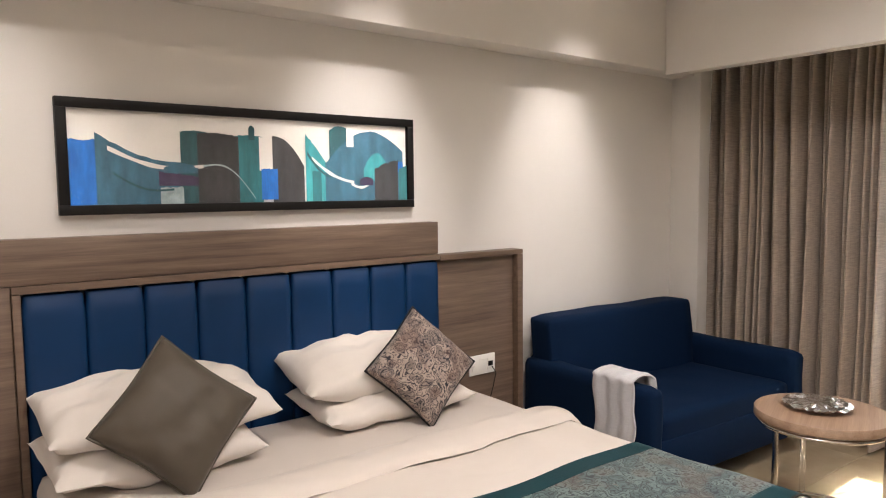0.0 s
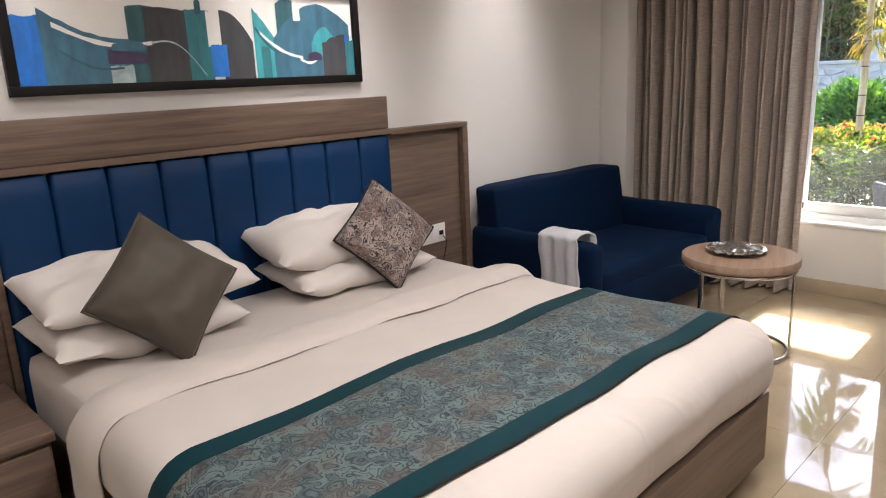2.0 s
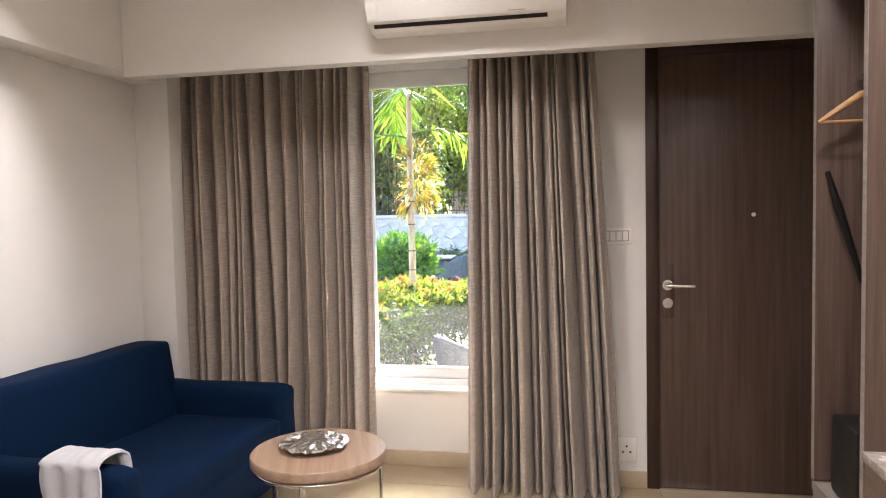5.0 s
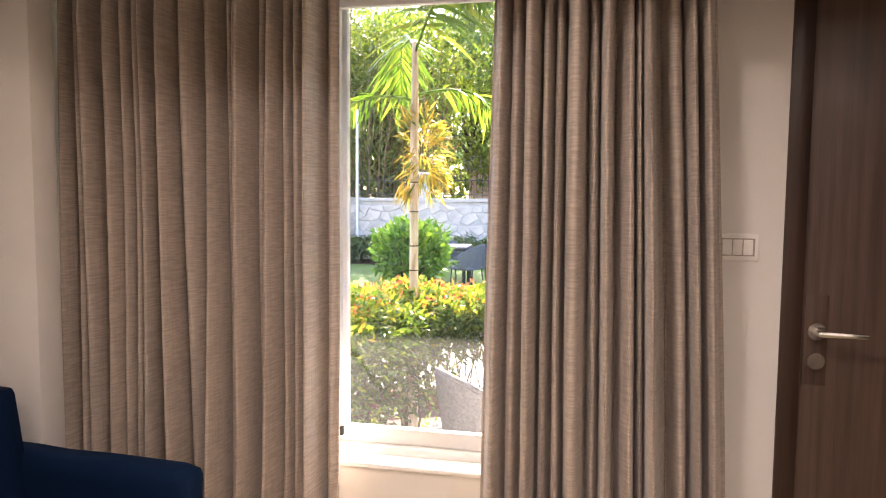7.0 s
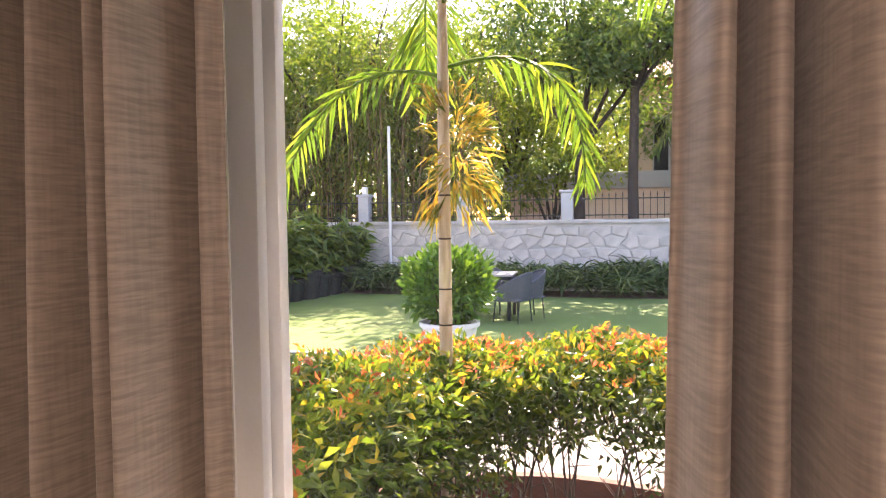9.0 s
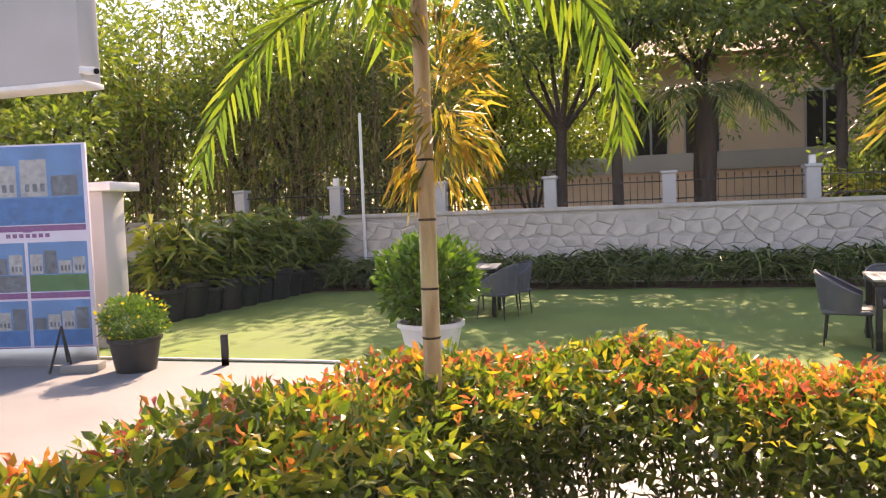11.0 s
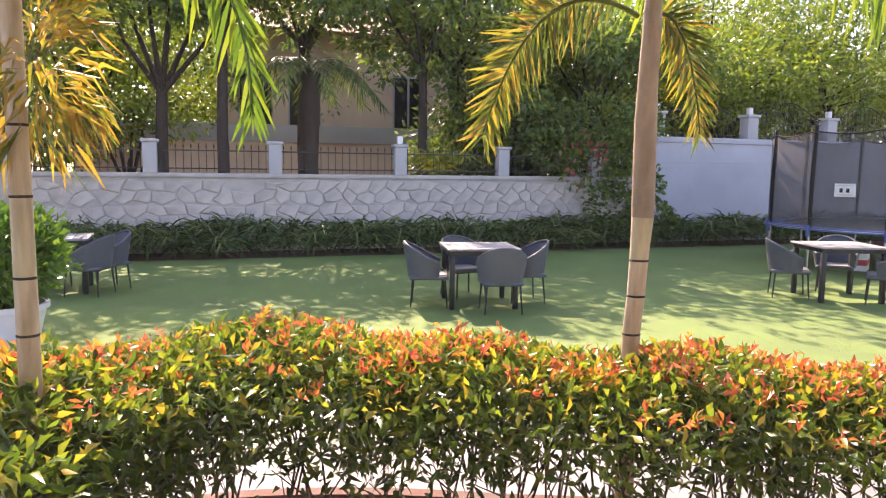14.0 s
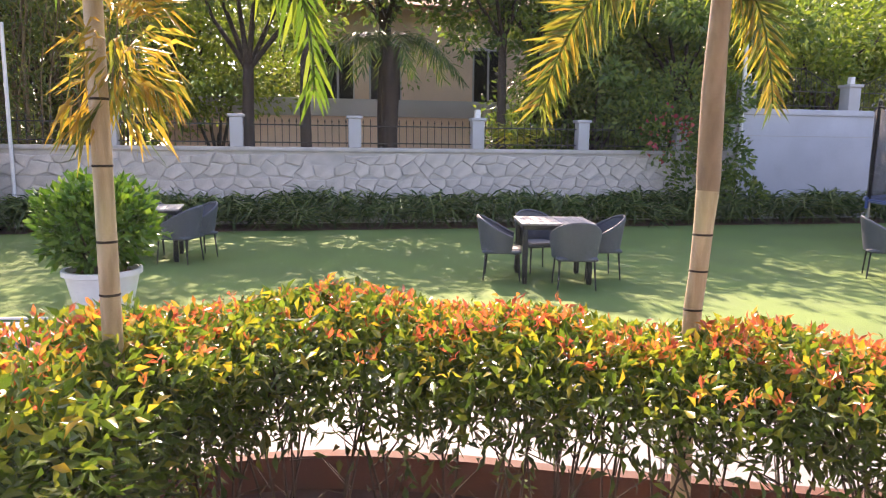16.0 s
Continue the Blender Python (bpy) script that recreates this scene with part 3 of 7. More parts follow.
# ---- picture ----
def picture():
    p = thing("framed_picture", pose(0.6985, Y1 - 0.001, 1.577), "wide black-framed abstract picture in blue and teal", "picture")
    W, H, B = 1.467, 0.40, 0.034
    fr = box(-W / 2, W / 2, -0.03, 0, H / 2 - B, H / 2, 0.002)
    box(-W / 2, W / 2, -0.03, 0, -H / 2, -H / 2 + B, 0.002, bm=fr)
    box(-W / 2, -W / 2 + B, -0.03, 0, -H / 2 + B, H / 2 - B, 0.002, bm=fr)
    box(W / 2 - B, W / 2, -0.03, 0, -H / 2 + B, H / 2 - B, 0.002, bm=fr)
    part("frame", fr, BLACK, p)
    canvas = part("canvas", box(-W / 2 + B, W / 2 - B, -0.012, -0.004, -H / 2 + B, H / 2 - B), PAPER, p, "cream paper with painted shapes")
    cw, ch = W - 2 * B, H - 2 * B
    layer = [0.0125]

    def put(pts, mat):
        layer[0] += 0.00025
        b = bmesh.new()
        ring = [b.verts.new((-cw / 2 + cw * min(1, max(0, u)), -layer[0], ch / 2 - ch * min(1, max(0, v)))) for u, v in pts]
        fc = b.faces.new(ring)
        bmesh.ops.triangulate(b, faces=[fc])
        part("brushstroke", b, mat, canvas, "", 0)

    def slab(u0, u1, top, bot, mat, dome=0.0, lean=0.0, wob=0.01, seed=0.0):
        """A flat block of paint with an uneven, domed or sloping top."""
        n = 14
        up = [(u0 + (u1 - u0) * k / n, top + lean * k / n - dome * math.sin(math.pi * k / n) + wob * noise.noise((k * 0.8, seed, 0))) for k in range(n + 1)]
        put(up + [(u1, bot), (u0, bot)], mat)

    def stroke(u0, v0, u1, v1, w, mat, bend=0.0, taper=0.4, hook=0.0):
        n = 18
        a, c = [], []
        for k in range(n + 1):
            s = k / n
            u, v = u0 + (u1 - u0) * s, v0 + (v1 - v0) * s + bend * math.sin(math.pi * s) + hook * s * s
            ww = w * (1 - taper * s) * (0.8 + 0.3 * noise.noise((s * 5, u0, v0)))
            a.append((u, v - ww))
            c.append((u, v + ww))
        put(a + c[::-1], mat)

    blue, slate, teal, dgrey, aqua, dteal, plum = (pigment(n, c) for n, c in (
        ("cobalt", (0.012, 0.14, 0.50)), ("slate_blue", (0.045, 0.14, 0.21)), ("sea_teal", (0.03, 0.17, 0.19)), ("umber_grey", (0.045, 0.045, 0.048)),
        ("aqua", (0.05, 0.33, 0.36)), ("deep_teal", (0.025, 0.10, 0.115)), ("plum", (0.055, 0.035, 0.085))))
    slab(0.0, 0.068, 0.31, 1, blue, -0.02, 0.0, 0.02, 1)
    slab(0.062, 0.30, 0.24, 1, slate, -0.10, 0.30, 0.02, 2)
    slab(0.27, 0.345, 0.20, 1, dteal, 0.02, 0.0, 0.01, 3)
    slab(0.42, 0.50, 0.22, 1, teal, 0.01, 0.0, 0.02, 4)
    slab(0.46, 0.478, 0.12, 0.26, dteal, 0.03, 0.0, 0.0, 5)
    slab(0.315, 0.43, 0.21, 1, dgrey, 0.02, 0.02, 0.015, 6)
    stroke(0.09, 0.40, 0.33, 0.58, 0.032, PAPER, 0.10, 0.2)
    slab(0.212, 0.316, 0.64, 0.80, plum, 0.0, 0.06, 0.02, 7)
    slab(0.215, 0.275, 0.82, 1, PALE, 0.0, 0.0, 0.03, 8)
    slab(0.225, 0.315, 0.60, 0.66, slate, 0.05, 0.0, 0.02, 9)
    stroke(0.10, 0.66, 0.25, 0.84, 0.02, dteal, 0.08, 0.3)
    slab(0.49, 0.515, 0.22, 0.62, PAPER, 0.0, 0.02, 0.03, 10)
    slab(0.52, 0.535, 0.20, 0.60, PAPER, 0.0, 0.02, 0.03, 11)
    slab(0.53, 0.63, 0.20, 1, dgrey, 0.10, 0.36, 0.01, 12)
    slab(0.495, 0.545, 0.60, 0.97, blue, 0.0, 0.0, 0.02, 13)
    stroke(0.33, 0.58, 0.475, 0.95, 0.014, PALE, -0.16, 0.5)
    slab(0.635, 0.71, 0.16, 1, aqua, 0.02, 0.40, 0.02, 14)
    slab(0.715, 0.78, 0.10, 0.55, dteal, 0.05, -0.02, 0.02, 15)
    slab(0.70, 0.985, 0.52, 1, slate, 0.34, -0.18, 0.02, 16)
    slab(0.775, 0.80, 0.06, 0.30, PAPER, 0.0, 0.0, 0.02, 17)
    stroke(0.655, 0.46, 0.80, 0.76, 0.028, PAPER, 0.06, 0.2)
    stroke(0.64, 0.40, 0.72, 0.70, 0.03, dteal, 0.05, 0.4)
    stroke(0.79, 0.78, 0.885, 0.66, 0.022, PAPER, 0.10, 0.2)
    slab(0.835, 0.93, 0.58, 0.74, aqua, 0.20, -0.02, 0.02, 18)
    slab(0.82, 0.87, 0.72, 0.80, plum, 0.03, 0.0, 0.02, 19)
    slab(0.875, 0.965, 0.58, 1, dgrey, 0.02, -0.12, 0.04, 20)
    slab(0.965, 0.985, 0.48, 0.62, blue, 0.0, 0.0, 0.04, 21)
    slab(0.968, 1.0, 0.58, 1, teal, 0.0, -0.05, 0.03, 22)
    slab(0.655, 0.685, 0.62, 1, teal, 0.0, 0.0, 0.04, 23)
    g = part("glazing", box(-cw / 2, cw / 2, -0.0235, -0.0225, -ch / 2, ch / 2), CLEAR, p, "clear picture glass")
    g.visible_shadow = False
    return p


def pigment(name, c):
    return plain("pigment_" + name, c, 0.6, 0.28, 9, 60, 0.02, stretch=(3, 1, 0.6))


PAPER = plain("cream_paper", (0.74, 0.71, 0.66), 0.7, 0.03, 5, 200, 0.03)
PALE = plain("pale_wash", (0.40, 0.50, 0.52), 0.7, 0.3, 12, 60, 0.02)
picture()


# ---- headboard ----
def headboard():
    h = thing("headboard", pose(0, Y1 - 0.002, 0), "walnut laminate headboard panel with navy channelled upholstery", "headboard")
    part("upper_panel", box(-1.15, 1.537, -0.07, 0, 1.155, 1.305, 0.002), HEADWOOD, h)
    part("side_panel", box(-1.15, -0.196, -0.068, 0, 0.0, 1.153, 0.002), HEADWOOD, h)
    part("right_panel", box(1.54, 2.04, -0.05, 0, 0.0, 1.12, 0.002), HEADWOOD, h)
    e = box(-0.194, 1.537, -0.085, 0, 1.128, 1.153, 0.002)
    part("top_trim", e, TRIMWOOD, h)
    part("side_trim", box(-0.194, -0.17, -0.085, 0, 0.0, 1.126, 0.002), TRIMWOOD, h)
    part("right_top_trim", box(1.54, 2.08, -0.085, 0, 1.122, 1.147, 0.002), TRIMWOOD, h)
    part("right_edge_trim", box(2.042, 2.08, -0.085, 0, 0.0, 1.12, 0.002), TRIMWOOD, h)
    n, a, b = 9, -0.168, 1.536
    w = (b - a) / n
    for k in range(n):
        x0 = a + k * w
        c = soft_box(x0, x0 + w, -0.082, -0.005, 0.30, 1.122, 0.022, 10, 0.002, 6, k)
        part("channel", c, NAVY, h, "padded navy channel", 60)
    return h


headboard()
pl = thing("bed_socket", pose(1.905, Y1 - 0.053, 0.575), "white double switch plate on the headboard panel", "socket")
part("plate", box(-0.17, 0.0, -0.008, 0, -0.05, 0.05, 0.003), WHITE, pl)
for k in range(3):
    part("module", box(-0.155 + 0.05 * k, -0.112 + 0.05 * k, -0.012, -0.007, -0.03, 0.03, 0.002), WHITE, pl)
part("plug_hole", box(-0.05, -0.02, -0.0135, -0.0115, -0.012, 0.012, 0.002), BLACK, pl, "dark outlet holes")
wire = thing("charging_cable", pose(1.875, Y1 - 0.07, 0.56), "thin dark cable hanging from the bed socket", "cable")
part("cord", sweep([(0, 0, 0), (0.01, -0.02, -0.03), (-0.005, -0.015, -0.10), (-0.02, -0.005, -0.17), (-0.05, -0.02, -0.22)], 0.0025, 6), BLACK, wire)


# ---- bed ----
def bed():
    b = thing("bed", pose(0, 0, 0), "double bed with a walnut base and white bedding", "bed")
    part("base", box(-0.16, 1.568, 0.72, 2.52, 0.07, 0.32, 0.004), HEADWOOD, b, "walnut laminate base")
    part("plinth", box(-0.10, 1.50, 0.80, 2.50, 0.0, 0.07, 0.0), BLACK, b, "dark recessed plinth")
    part("mattress", soft_box(-0.165, 1.575, 0.74, 2.525, 0.30, 0.552, 0.06, 22, 0.008, 3.0, 2.0), LINEN, b, "mattress in a white sheet", 80)
    return b


bed()


def duvet():
    d = thing("duvet", pose(0, 0, 0), "white duvet with a turned-down top edge on the bed", "duvet")
    b = soft_box(-0.205, 1.612, 0.70, 1.86, 0.30, 0.566, 0.11, 40, 0.016, 3.2, 7.0)
    part("cover", b, LINEN, d, "", 80)

    xl, xr, rr, zt = -0.207, 1.614, 0.115, 0.567
    arc, flat = rr * math.pi / 2, 1.821 - 2 * 0.115

    def fold(u, v):
        """A soft roll of sheet over the bed and down both of its sides."""
        t = -0.20 + (2 * arc + flat + 0.34) * u
        if t < 0:
            x, z, nx, nz = xl, zt - rr + t, -1.0, 0.0
        elif t < arc:
            q = t / rr
            x, z, nx, nz = xl + rr - rr * math.cos(q), zt - rr + rr * math.sin(q), -math.cos(q), math.sin(q)
        elif t < arc + flat:
            x, z, nx, nz = xl + rr + t - arc, zt, 0.0, 1.0
        elif t < 2 * arc + flat:
            q = (t - arc - flat) / rr
            x, z, nx, nz = xr - rr + rr * math.sin(q), zt - rr + rr * math.cos(q), math.sin(q), math.cos(q)
        else:
            x, z, nx, nz = xr, zt - rr - (t - 2 * arc - flat), 1.0, 0.0
        up = 0.003 + 0.034 * math.sin(math.pi * min(1.0, v)) ** 0.55 + 0.009 * noise.noise((t * 4.2, v * 2.5, 4)) + 0.004 * noise.noise((t * 13, v * 4, 9))
        y = 1.735 + 0.185 * v - 0.03 * (x - xl) / 1.82 + 0.014 * noise.noise((t * 3, v * 1.5, 1))
        return (x + nx * up, y, z + nz * up)

    part("turned_edge", sheet(fold, 110, 16, 0.010), LINEN, d, "folded-back white sheet", 80)
    return d


duvet()


def runner():
    r = thing("bed_runner", pose(0, 0, 0), "teal paisley bed runner with dark teal borders, across the duvet", "bed runner")

    def strip(v0, v1, lift):
        def f(u, v):
            s = -0.30 + 2.40 * u
            vv = v0 + (v1 - v0) * v
            xl, xr, rr = -0.205, 1.612, 0.115
            flat = xr - xl - 2 * rr
            arc = rr * math.pi / 2
            t = s + 0.05
            if t < 0:
                x, z = xl, 0.566 - rr + t
            elif t < arc:
                a = t / rr
                x, z = xl + rr - rr * math.cos(a), 0.566 - rr + rr * math.sin(a)
            elif t < arc + flat:
                x, z = xl + rr + t - arc, 0.566
            elif t < 2 * arc + flat:
                a = (t - arc - flat) / rr
                x, z = xr - rr + rr * math.sin(a), 0.566 - rr + rr * math.cos(a)
            else:
                x, z = xr, 0.566 - rr - (t - 2 * arc - flat)
            k = (x - xl) / (xr - xl)
            ya, yb = 0.888 - 0.05 * k, 1.428 - 0.02 * k
            y = ya + (yb - ya) * vv + 0.006 * noise.noise((s * 2, 0, 2))
            bumps = 0.016 * noise.noise(((x - 0.7035) * 3.2 + 7, (y - 1.28) * 3.2 + 7, 0.133 * 3.2 + 7))
            o = 0.007 + lift + bumps
            if z > 0.5655:
                return (x, y, z + o)
            side = -1 if x < 0.7 else 1
            return (x + side * o * 0.8, y, z + o * 0.6)
        return sheet(f, 90, 10, 0.004)

    part("paisley_field", strip(0.125, 0.875, 0.0), PAISLEY2, r, "woven teal paisley field", 80)
    part("border", strip(0.0, 0.13, 0.0012), TEAL, r, "dark teal satin border", 80)
    part("border", strip(0.87, 1.0, 0.0012), TEAL, r, "dark teal satin border", 80)
    part("piping", strip(-0.012, 0.002, 0.002), BLACK, r, "black edge piping", 80)


runner()


def pillow_mesh(w, h, t, seed, crease=0.006, n=26, corner=0.10):
    """A stuffed case: w along x, h along y, thickness along z."""
    bm = bmesh.new()
    grid = {}
    for side in (1, -1):
        for i in range(n + 1):
            for j in range(n + 1):
                u, v = 2 * i / n - 1, 2 * j / n - 1
                rim = i in (0, n) or j in (0, n)
                if rim and side == -1:
                    grid[side, i, j] = grid[1, i, j]
                    continue
                k = (max(0, 1 - u ** 2) ** 0.42) * (max(0, 1 - v ** 2) ** 0.42)
                px = u * w / 2 * (1 - corner * (1 - abs(v) ** 1.5) * abs(u) ** 3 * 0.7)
                py = v * h / 2 * (1 - corner * (1 - abs(u) ** 1.5) * abs(v) ** 3 * 0.7)
                z = side * t / 2 * k
                z += crease * noise.noise((u * 2.2 + seed, v * 2.2, side + seed)) * (0.4 + k) + crease * 0.6 * noise.noise((u * 5 + seed, v * 5, side)) * k
                grid[side, i, j] = bm.verts.new((px, py, z))
    for side in (1, -1):
        for i in range(n):
            for j in range(n):
                q = [grid[side, i, j], grid[side, i + 1, j], grid[side, i + 1, j + 1], grid[side, i, j + 1]]
                bm.faces.new(q if side == 1 else q[::-1])
    return bm


def pillow(m, w, h, t, seed, label):
    p = thing("pillow", m, label, "pillow", "bed pillows")
    part("pillowcase", pillow_mesh(w, h, t, seed, 0.024, 30, 0.02), PILLOWCASE, p, "", 80)
    return p


pillow(pose(0.15, 2.32, 0.622, 3, 2, 2), 0.64, 0.43, 0.155, 1.0, "white pillow at the bottom of a stack of two")
pillow(pose(0.19, 2.36, 0.742, 9, 2, 1), 0.72, 0.41, 0.20, 5.0, "plump white pillow on another against the headboard")
pillow(pose(1.06, 2.32, 0.620, 3, 0, -2), 0.67, 0.42, 0.155, 9.0, "white pillow at the bottom of a stack of two")
pillow(pose(1.05, 2.36, 0.746, 10, 0, -3), 0.74, 0.41, 0.20, 13.0, "plump white pillow on another against the headboard")


def cushion(m, size, mat, edge, label, seed):
    c = thing("cushion", m, label, "cushion", "scatter cushions")
    part("cushion_cover", pillow_mesh(size, size, 0.16, seed, 0.011, 30, 0.09), mat, c, "", 80)
    pts = []
    for k in range(64):
        a = k / 64 * 4
        s, f = int(a), a - int(a)
        e = 2 * f - 1
        u, v = ((e, -1), (1, e), (-e, 1), (-1, -e))[s]
        pts.append((u * size / 2 * (1 - 0.063 * (1 - abs(v) ** 1.5)), v * size / 2 * (1 - 0.063 * (1 - abs(u) ** 1.5)), 0.0))
    part("piping", sweep(pts + pts[:1], 0.0045, 6, cap=False), edge, c, "", 80)
    return c


cushion(pose(0.175, 2.10, 0.765, 68, 0, 0) @ pose(0, 0, 0, 0, 0, 47), 0.36, TAUPE, TAUPE, "olive taupe satin cushion standing on its corner against the pillows", 3.0)
cushion(pose(1.12, 2.12, 0.765, 66, 0, -8) @ pose(0, 0, 0, 0, 0, 42), 0.34, PAISLEY1, BLACK, "brown and navy paisley cushion with dark piping", 8.0)


# ---- bedside table ----
def nightstand():
    n = thing("nightstand", pose(-0.58, 2.28, 0), "walnut laminate bedside table", "nightstand")
    part("top", box(-0.36, 0.36, -0.24, 0.27, 0.42, 0.45, 0.003), HEADWOOD, n)
    part("body", box(-0.35, 0.35, -0.22, 0.27, 0.10, 0.418, 0.003), HEADWOOD, n)
    part("drawer_front", box(-0.34, 0.34, -0.238, -0.222, 0.12, 0.405, 0.003), HEADWOOD, n)
    part("plinth", box(-0.30, 0.30, -0.18, 0.26, 0.0, 0.10), BLACK, n)


nightstand()
wc = thing("white_cable", pose(-0.55, 2.2, 0.455), "thin white charging cable lying on the bedside table", "cable")
part("cord", sweep([(-0.2 + 0.03 * k, 0.05 * math.sin(k * 0.9) - 0.02 * k * 0.3, 0.0025) for k in range(14)], 0.0022, 6), WHITE, wc)


# ---- sofa ----
def sofa():
    s = thing("sofa", pose(2.76, 2.16, 0, 0, 0, -3.5), "two-seat navy fabric sofa with square arms", "sofa")
    W = 1.30
    part("seat", soft_box(-W / 2 + 0.11, W / 2 - 0.11, -0.42, 0.30, 0.14, 0.41, 0.035, 16, 0.010, 4, 3), SOFACLOTH, s, "", 70)
    part("skirt", box(-W / 2 + 0.115, W / 2 - 0.115, -0.425, -0.40, 0.10, 0.30, 0.01), SOFACLOTH, s)
    for sx in (-1, 1):
        a = soft_box(-0.058, 0.058, -0.45, 0.40, 0.10, 0.565, 0.045, 12, 0.006, 5, 2 + sx)
        for v in a.verts:
            v.co.x += sx * (W / 2 - 0.058)
        part("arm", a, SOFACLOTH, s, "", 70)

    def lean(b):
        for v in b.verts:
            k = (v.co.z - 0.40) / 0.38
            v.co.y += 0.05 * k
        return b

    part("backrest", lean(soft_box(-W / 2 + 0.03, W / 2 - 0.09, 0.17, 0.34, 0.36, 0.785, 0.03, 14, 0.006, 4, 9)), SOFACLOTH, s, "", 70)
    part("back_frame", box(-W / 2 + 0.06, W / 2 - 0.06, 0.30, 0.40, 0.12, 0.56, 0.01), SOFACLOTH, s)
    for x in (-0.56, 0.56):
        for y in (-0.38, 0.34):
            part("leg", lathe([(0.0, 0.0), (0.018, 0.0), (0.024, 0.105), (0.0, 0.105)], 14), BLACK, s)


sofa()


def shawl():
    c = thing("folded_shirt", pose(2.76, 2.16, 0, 0, 0, -3.5), "pale grey cloth draped over the sofa arm", "cloth")

    def f(u, v):
        t = -0.36 + 0.62 * v
        x0, r = -0.592, 0.07
        wob = 0.012 * noise.noise((u * 4, v * 5, 3)) + 0.007 * math.sin(u * 19 + v * 3)
        y = -0.37 + 0.235 * u + 0.02 * noise.noise((v * 4, u, 7)) - 0.015 * abs(v - 0.6)
        if t < -0.09:
            x, z = x0 - r, 0.575 + (t + 0.09)
        elif t < 0.10:
            a = (t + 0.09) / 0.19 * math.pi
            x, z = x0 - r * math.cos(a), 0.575 + 0.022 * math.sin(a)
        else:
            x, z = x0 + r, 0.575 - (t - 0.10)
        return (x + (wob if abs(t) > 0.09 else 0) - (0.006 if t < 0 else -0.006), y, z + 0.004 + abs(wob) * 0.5)

    part("cloth_body", sheet(f, 26, 40, 0.006), TOWEL, c, "", 80)


shawl()


# ---- round table ----
def coffee_table():
    t = thing("coffee_table", pose(2.62, 1.262, 0, 0, 0, 20), "round oak-top side table on a chromed frame", "table")
    part("tabletop", lathe([(0, 0.45), (0.262, 0.45), (0.268, 0.455), (0.268, 0.485), (0.264, 0.49), (0, 0.49)], 64), TABLEWOOD, t)
    for z, r, tk in ((0.437, 0.252, 0.009), (0.018, 0.236, 0.010)):
        pts = [(r * math.cos(2 * math.pi * k / 48), r * math.sin(2 * math.pi * k / 48), z) for k in range(49)]
        part("ring", sweep(pts, tk, 8, cap=False), CHROME, t, "", 80)
    for k in range(3):
        a = radians(20 + 120 * k)
        part("leg", box(-0.012, 0.012, -0.006, 0.006, 0.0, 0.446, 0.002, m=pose(0.244 * math.cos(a), 0.244 * math.sin(a), 0, 0, 0, math.degrees(a) + 90)), CHROME, t)


coffee_table()


def foil_tray():
    f = thing("foil_plate", pose(2.64, 1.29, 0.4905, 0, 0, 15), "crumpled silver foil over a plate on the table", "plate")
    b = lathe([(0, 0.0), (0.09, 0.0), (0.115, 0.010), (0.135, 0.02), (0.138, 0.023), (0.12, 0.027), (0.09, 0.022), (0.06, 0.028), (0.03, 0.03), (0, 0.03)], 48)
    bmesh.ops.subdivide_edges(b, edges=b.edges[:], cuts=1, use_grid_fill=True)
    for v in b.verts:
        if v.co.z > 0.008:
            v.co.z += 0.009 * noise.noise(v.co * 38) + 0.005 * noise.noise(v.co * 90)
            v.co.x *= 1 + 0.03 * noise.noise(v.co * 30)
    part("foil", b, FOIL, f, "", 25)


foil_tray()


# ---- wardrobe and bench unit ----
UY = -0.55


def wardrobe():
    w = thing("open_wardrobe", pose(0, 0, 0), "open dark walnut wardrobe niche with a hanging rail", "wardrobe")
    part("side_panel", box(2.595, 2.62, Y0 + 0.03, UY, 0.47, 2.40, 0.002), UNITWOOD, w)
    part("side_panel", box(2.17, 2.195, Y0 + 0.03, UY, 0.47, 2.40, 0.002), UNITWOOD, w)
    part("back_panel", box(2.17, 2.62, Y0 + 0.004, Y0 + 0.03, 0.47, 2.40), UNITWOOD, w)
    part("top_panel", box(2.195, 2.595, Y0 + 0.03, UY, 2.20, 2.225), UNITWOOD, w)
    for x in (2.6075, 2.1825):
        part("edge_strip", box(x - 0.0126, x + 0.0126, UY, UY + 0.002, 0.47, 2.40), GREYWOOD, w, "pale edge strip")
    part("rail", sweep([(2.195, -0.68, 1.835), (2.595, -0.68, 1.835)], 0.011, 12), CHROME, w, "chrome hanging rail")
    return w


wardrobe()


def bench():
    b = thing("luggage_bench", pose(0, 0, 0), "long grey laminate bench on metal legs", "bench")
    part("top", box(0.6, 2.62, Y0 + 0.004, UY, 0.43, 0.465, 0.003), GREYWOOD, b)
    part("apron", box(0.6, 2.62, UY - 0.03, UY - 0.004, 0.33, 0.43, 0.003), GREYWOOD, b)
    for x in (2.60, 1.55, 0.65):
        for y in (UY - 0.04, Y0 + 0.06):
            part("leg", box(x - 0.02, x + 0.02, y - 0.02, y + 0.02, 0.0, 0.43, 0.002), CHROME, b)
        part("foot_rail", box(x - 0.02, x + 0.02, Y0 + 0.08, UY - 0.06, 0.0, 0.03, 0.002), CHROME, b)


bench()


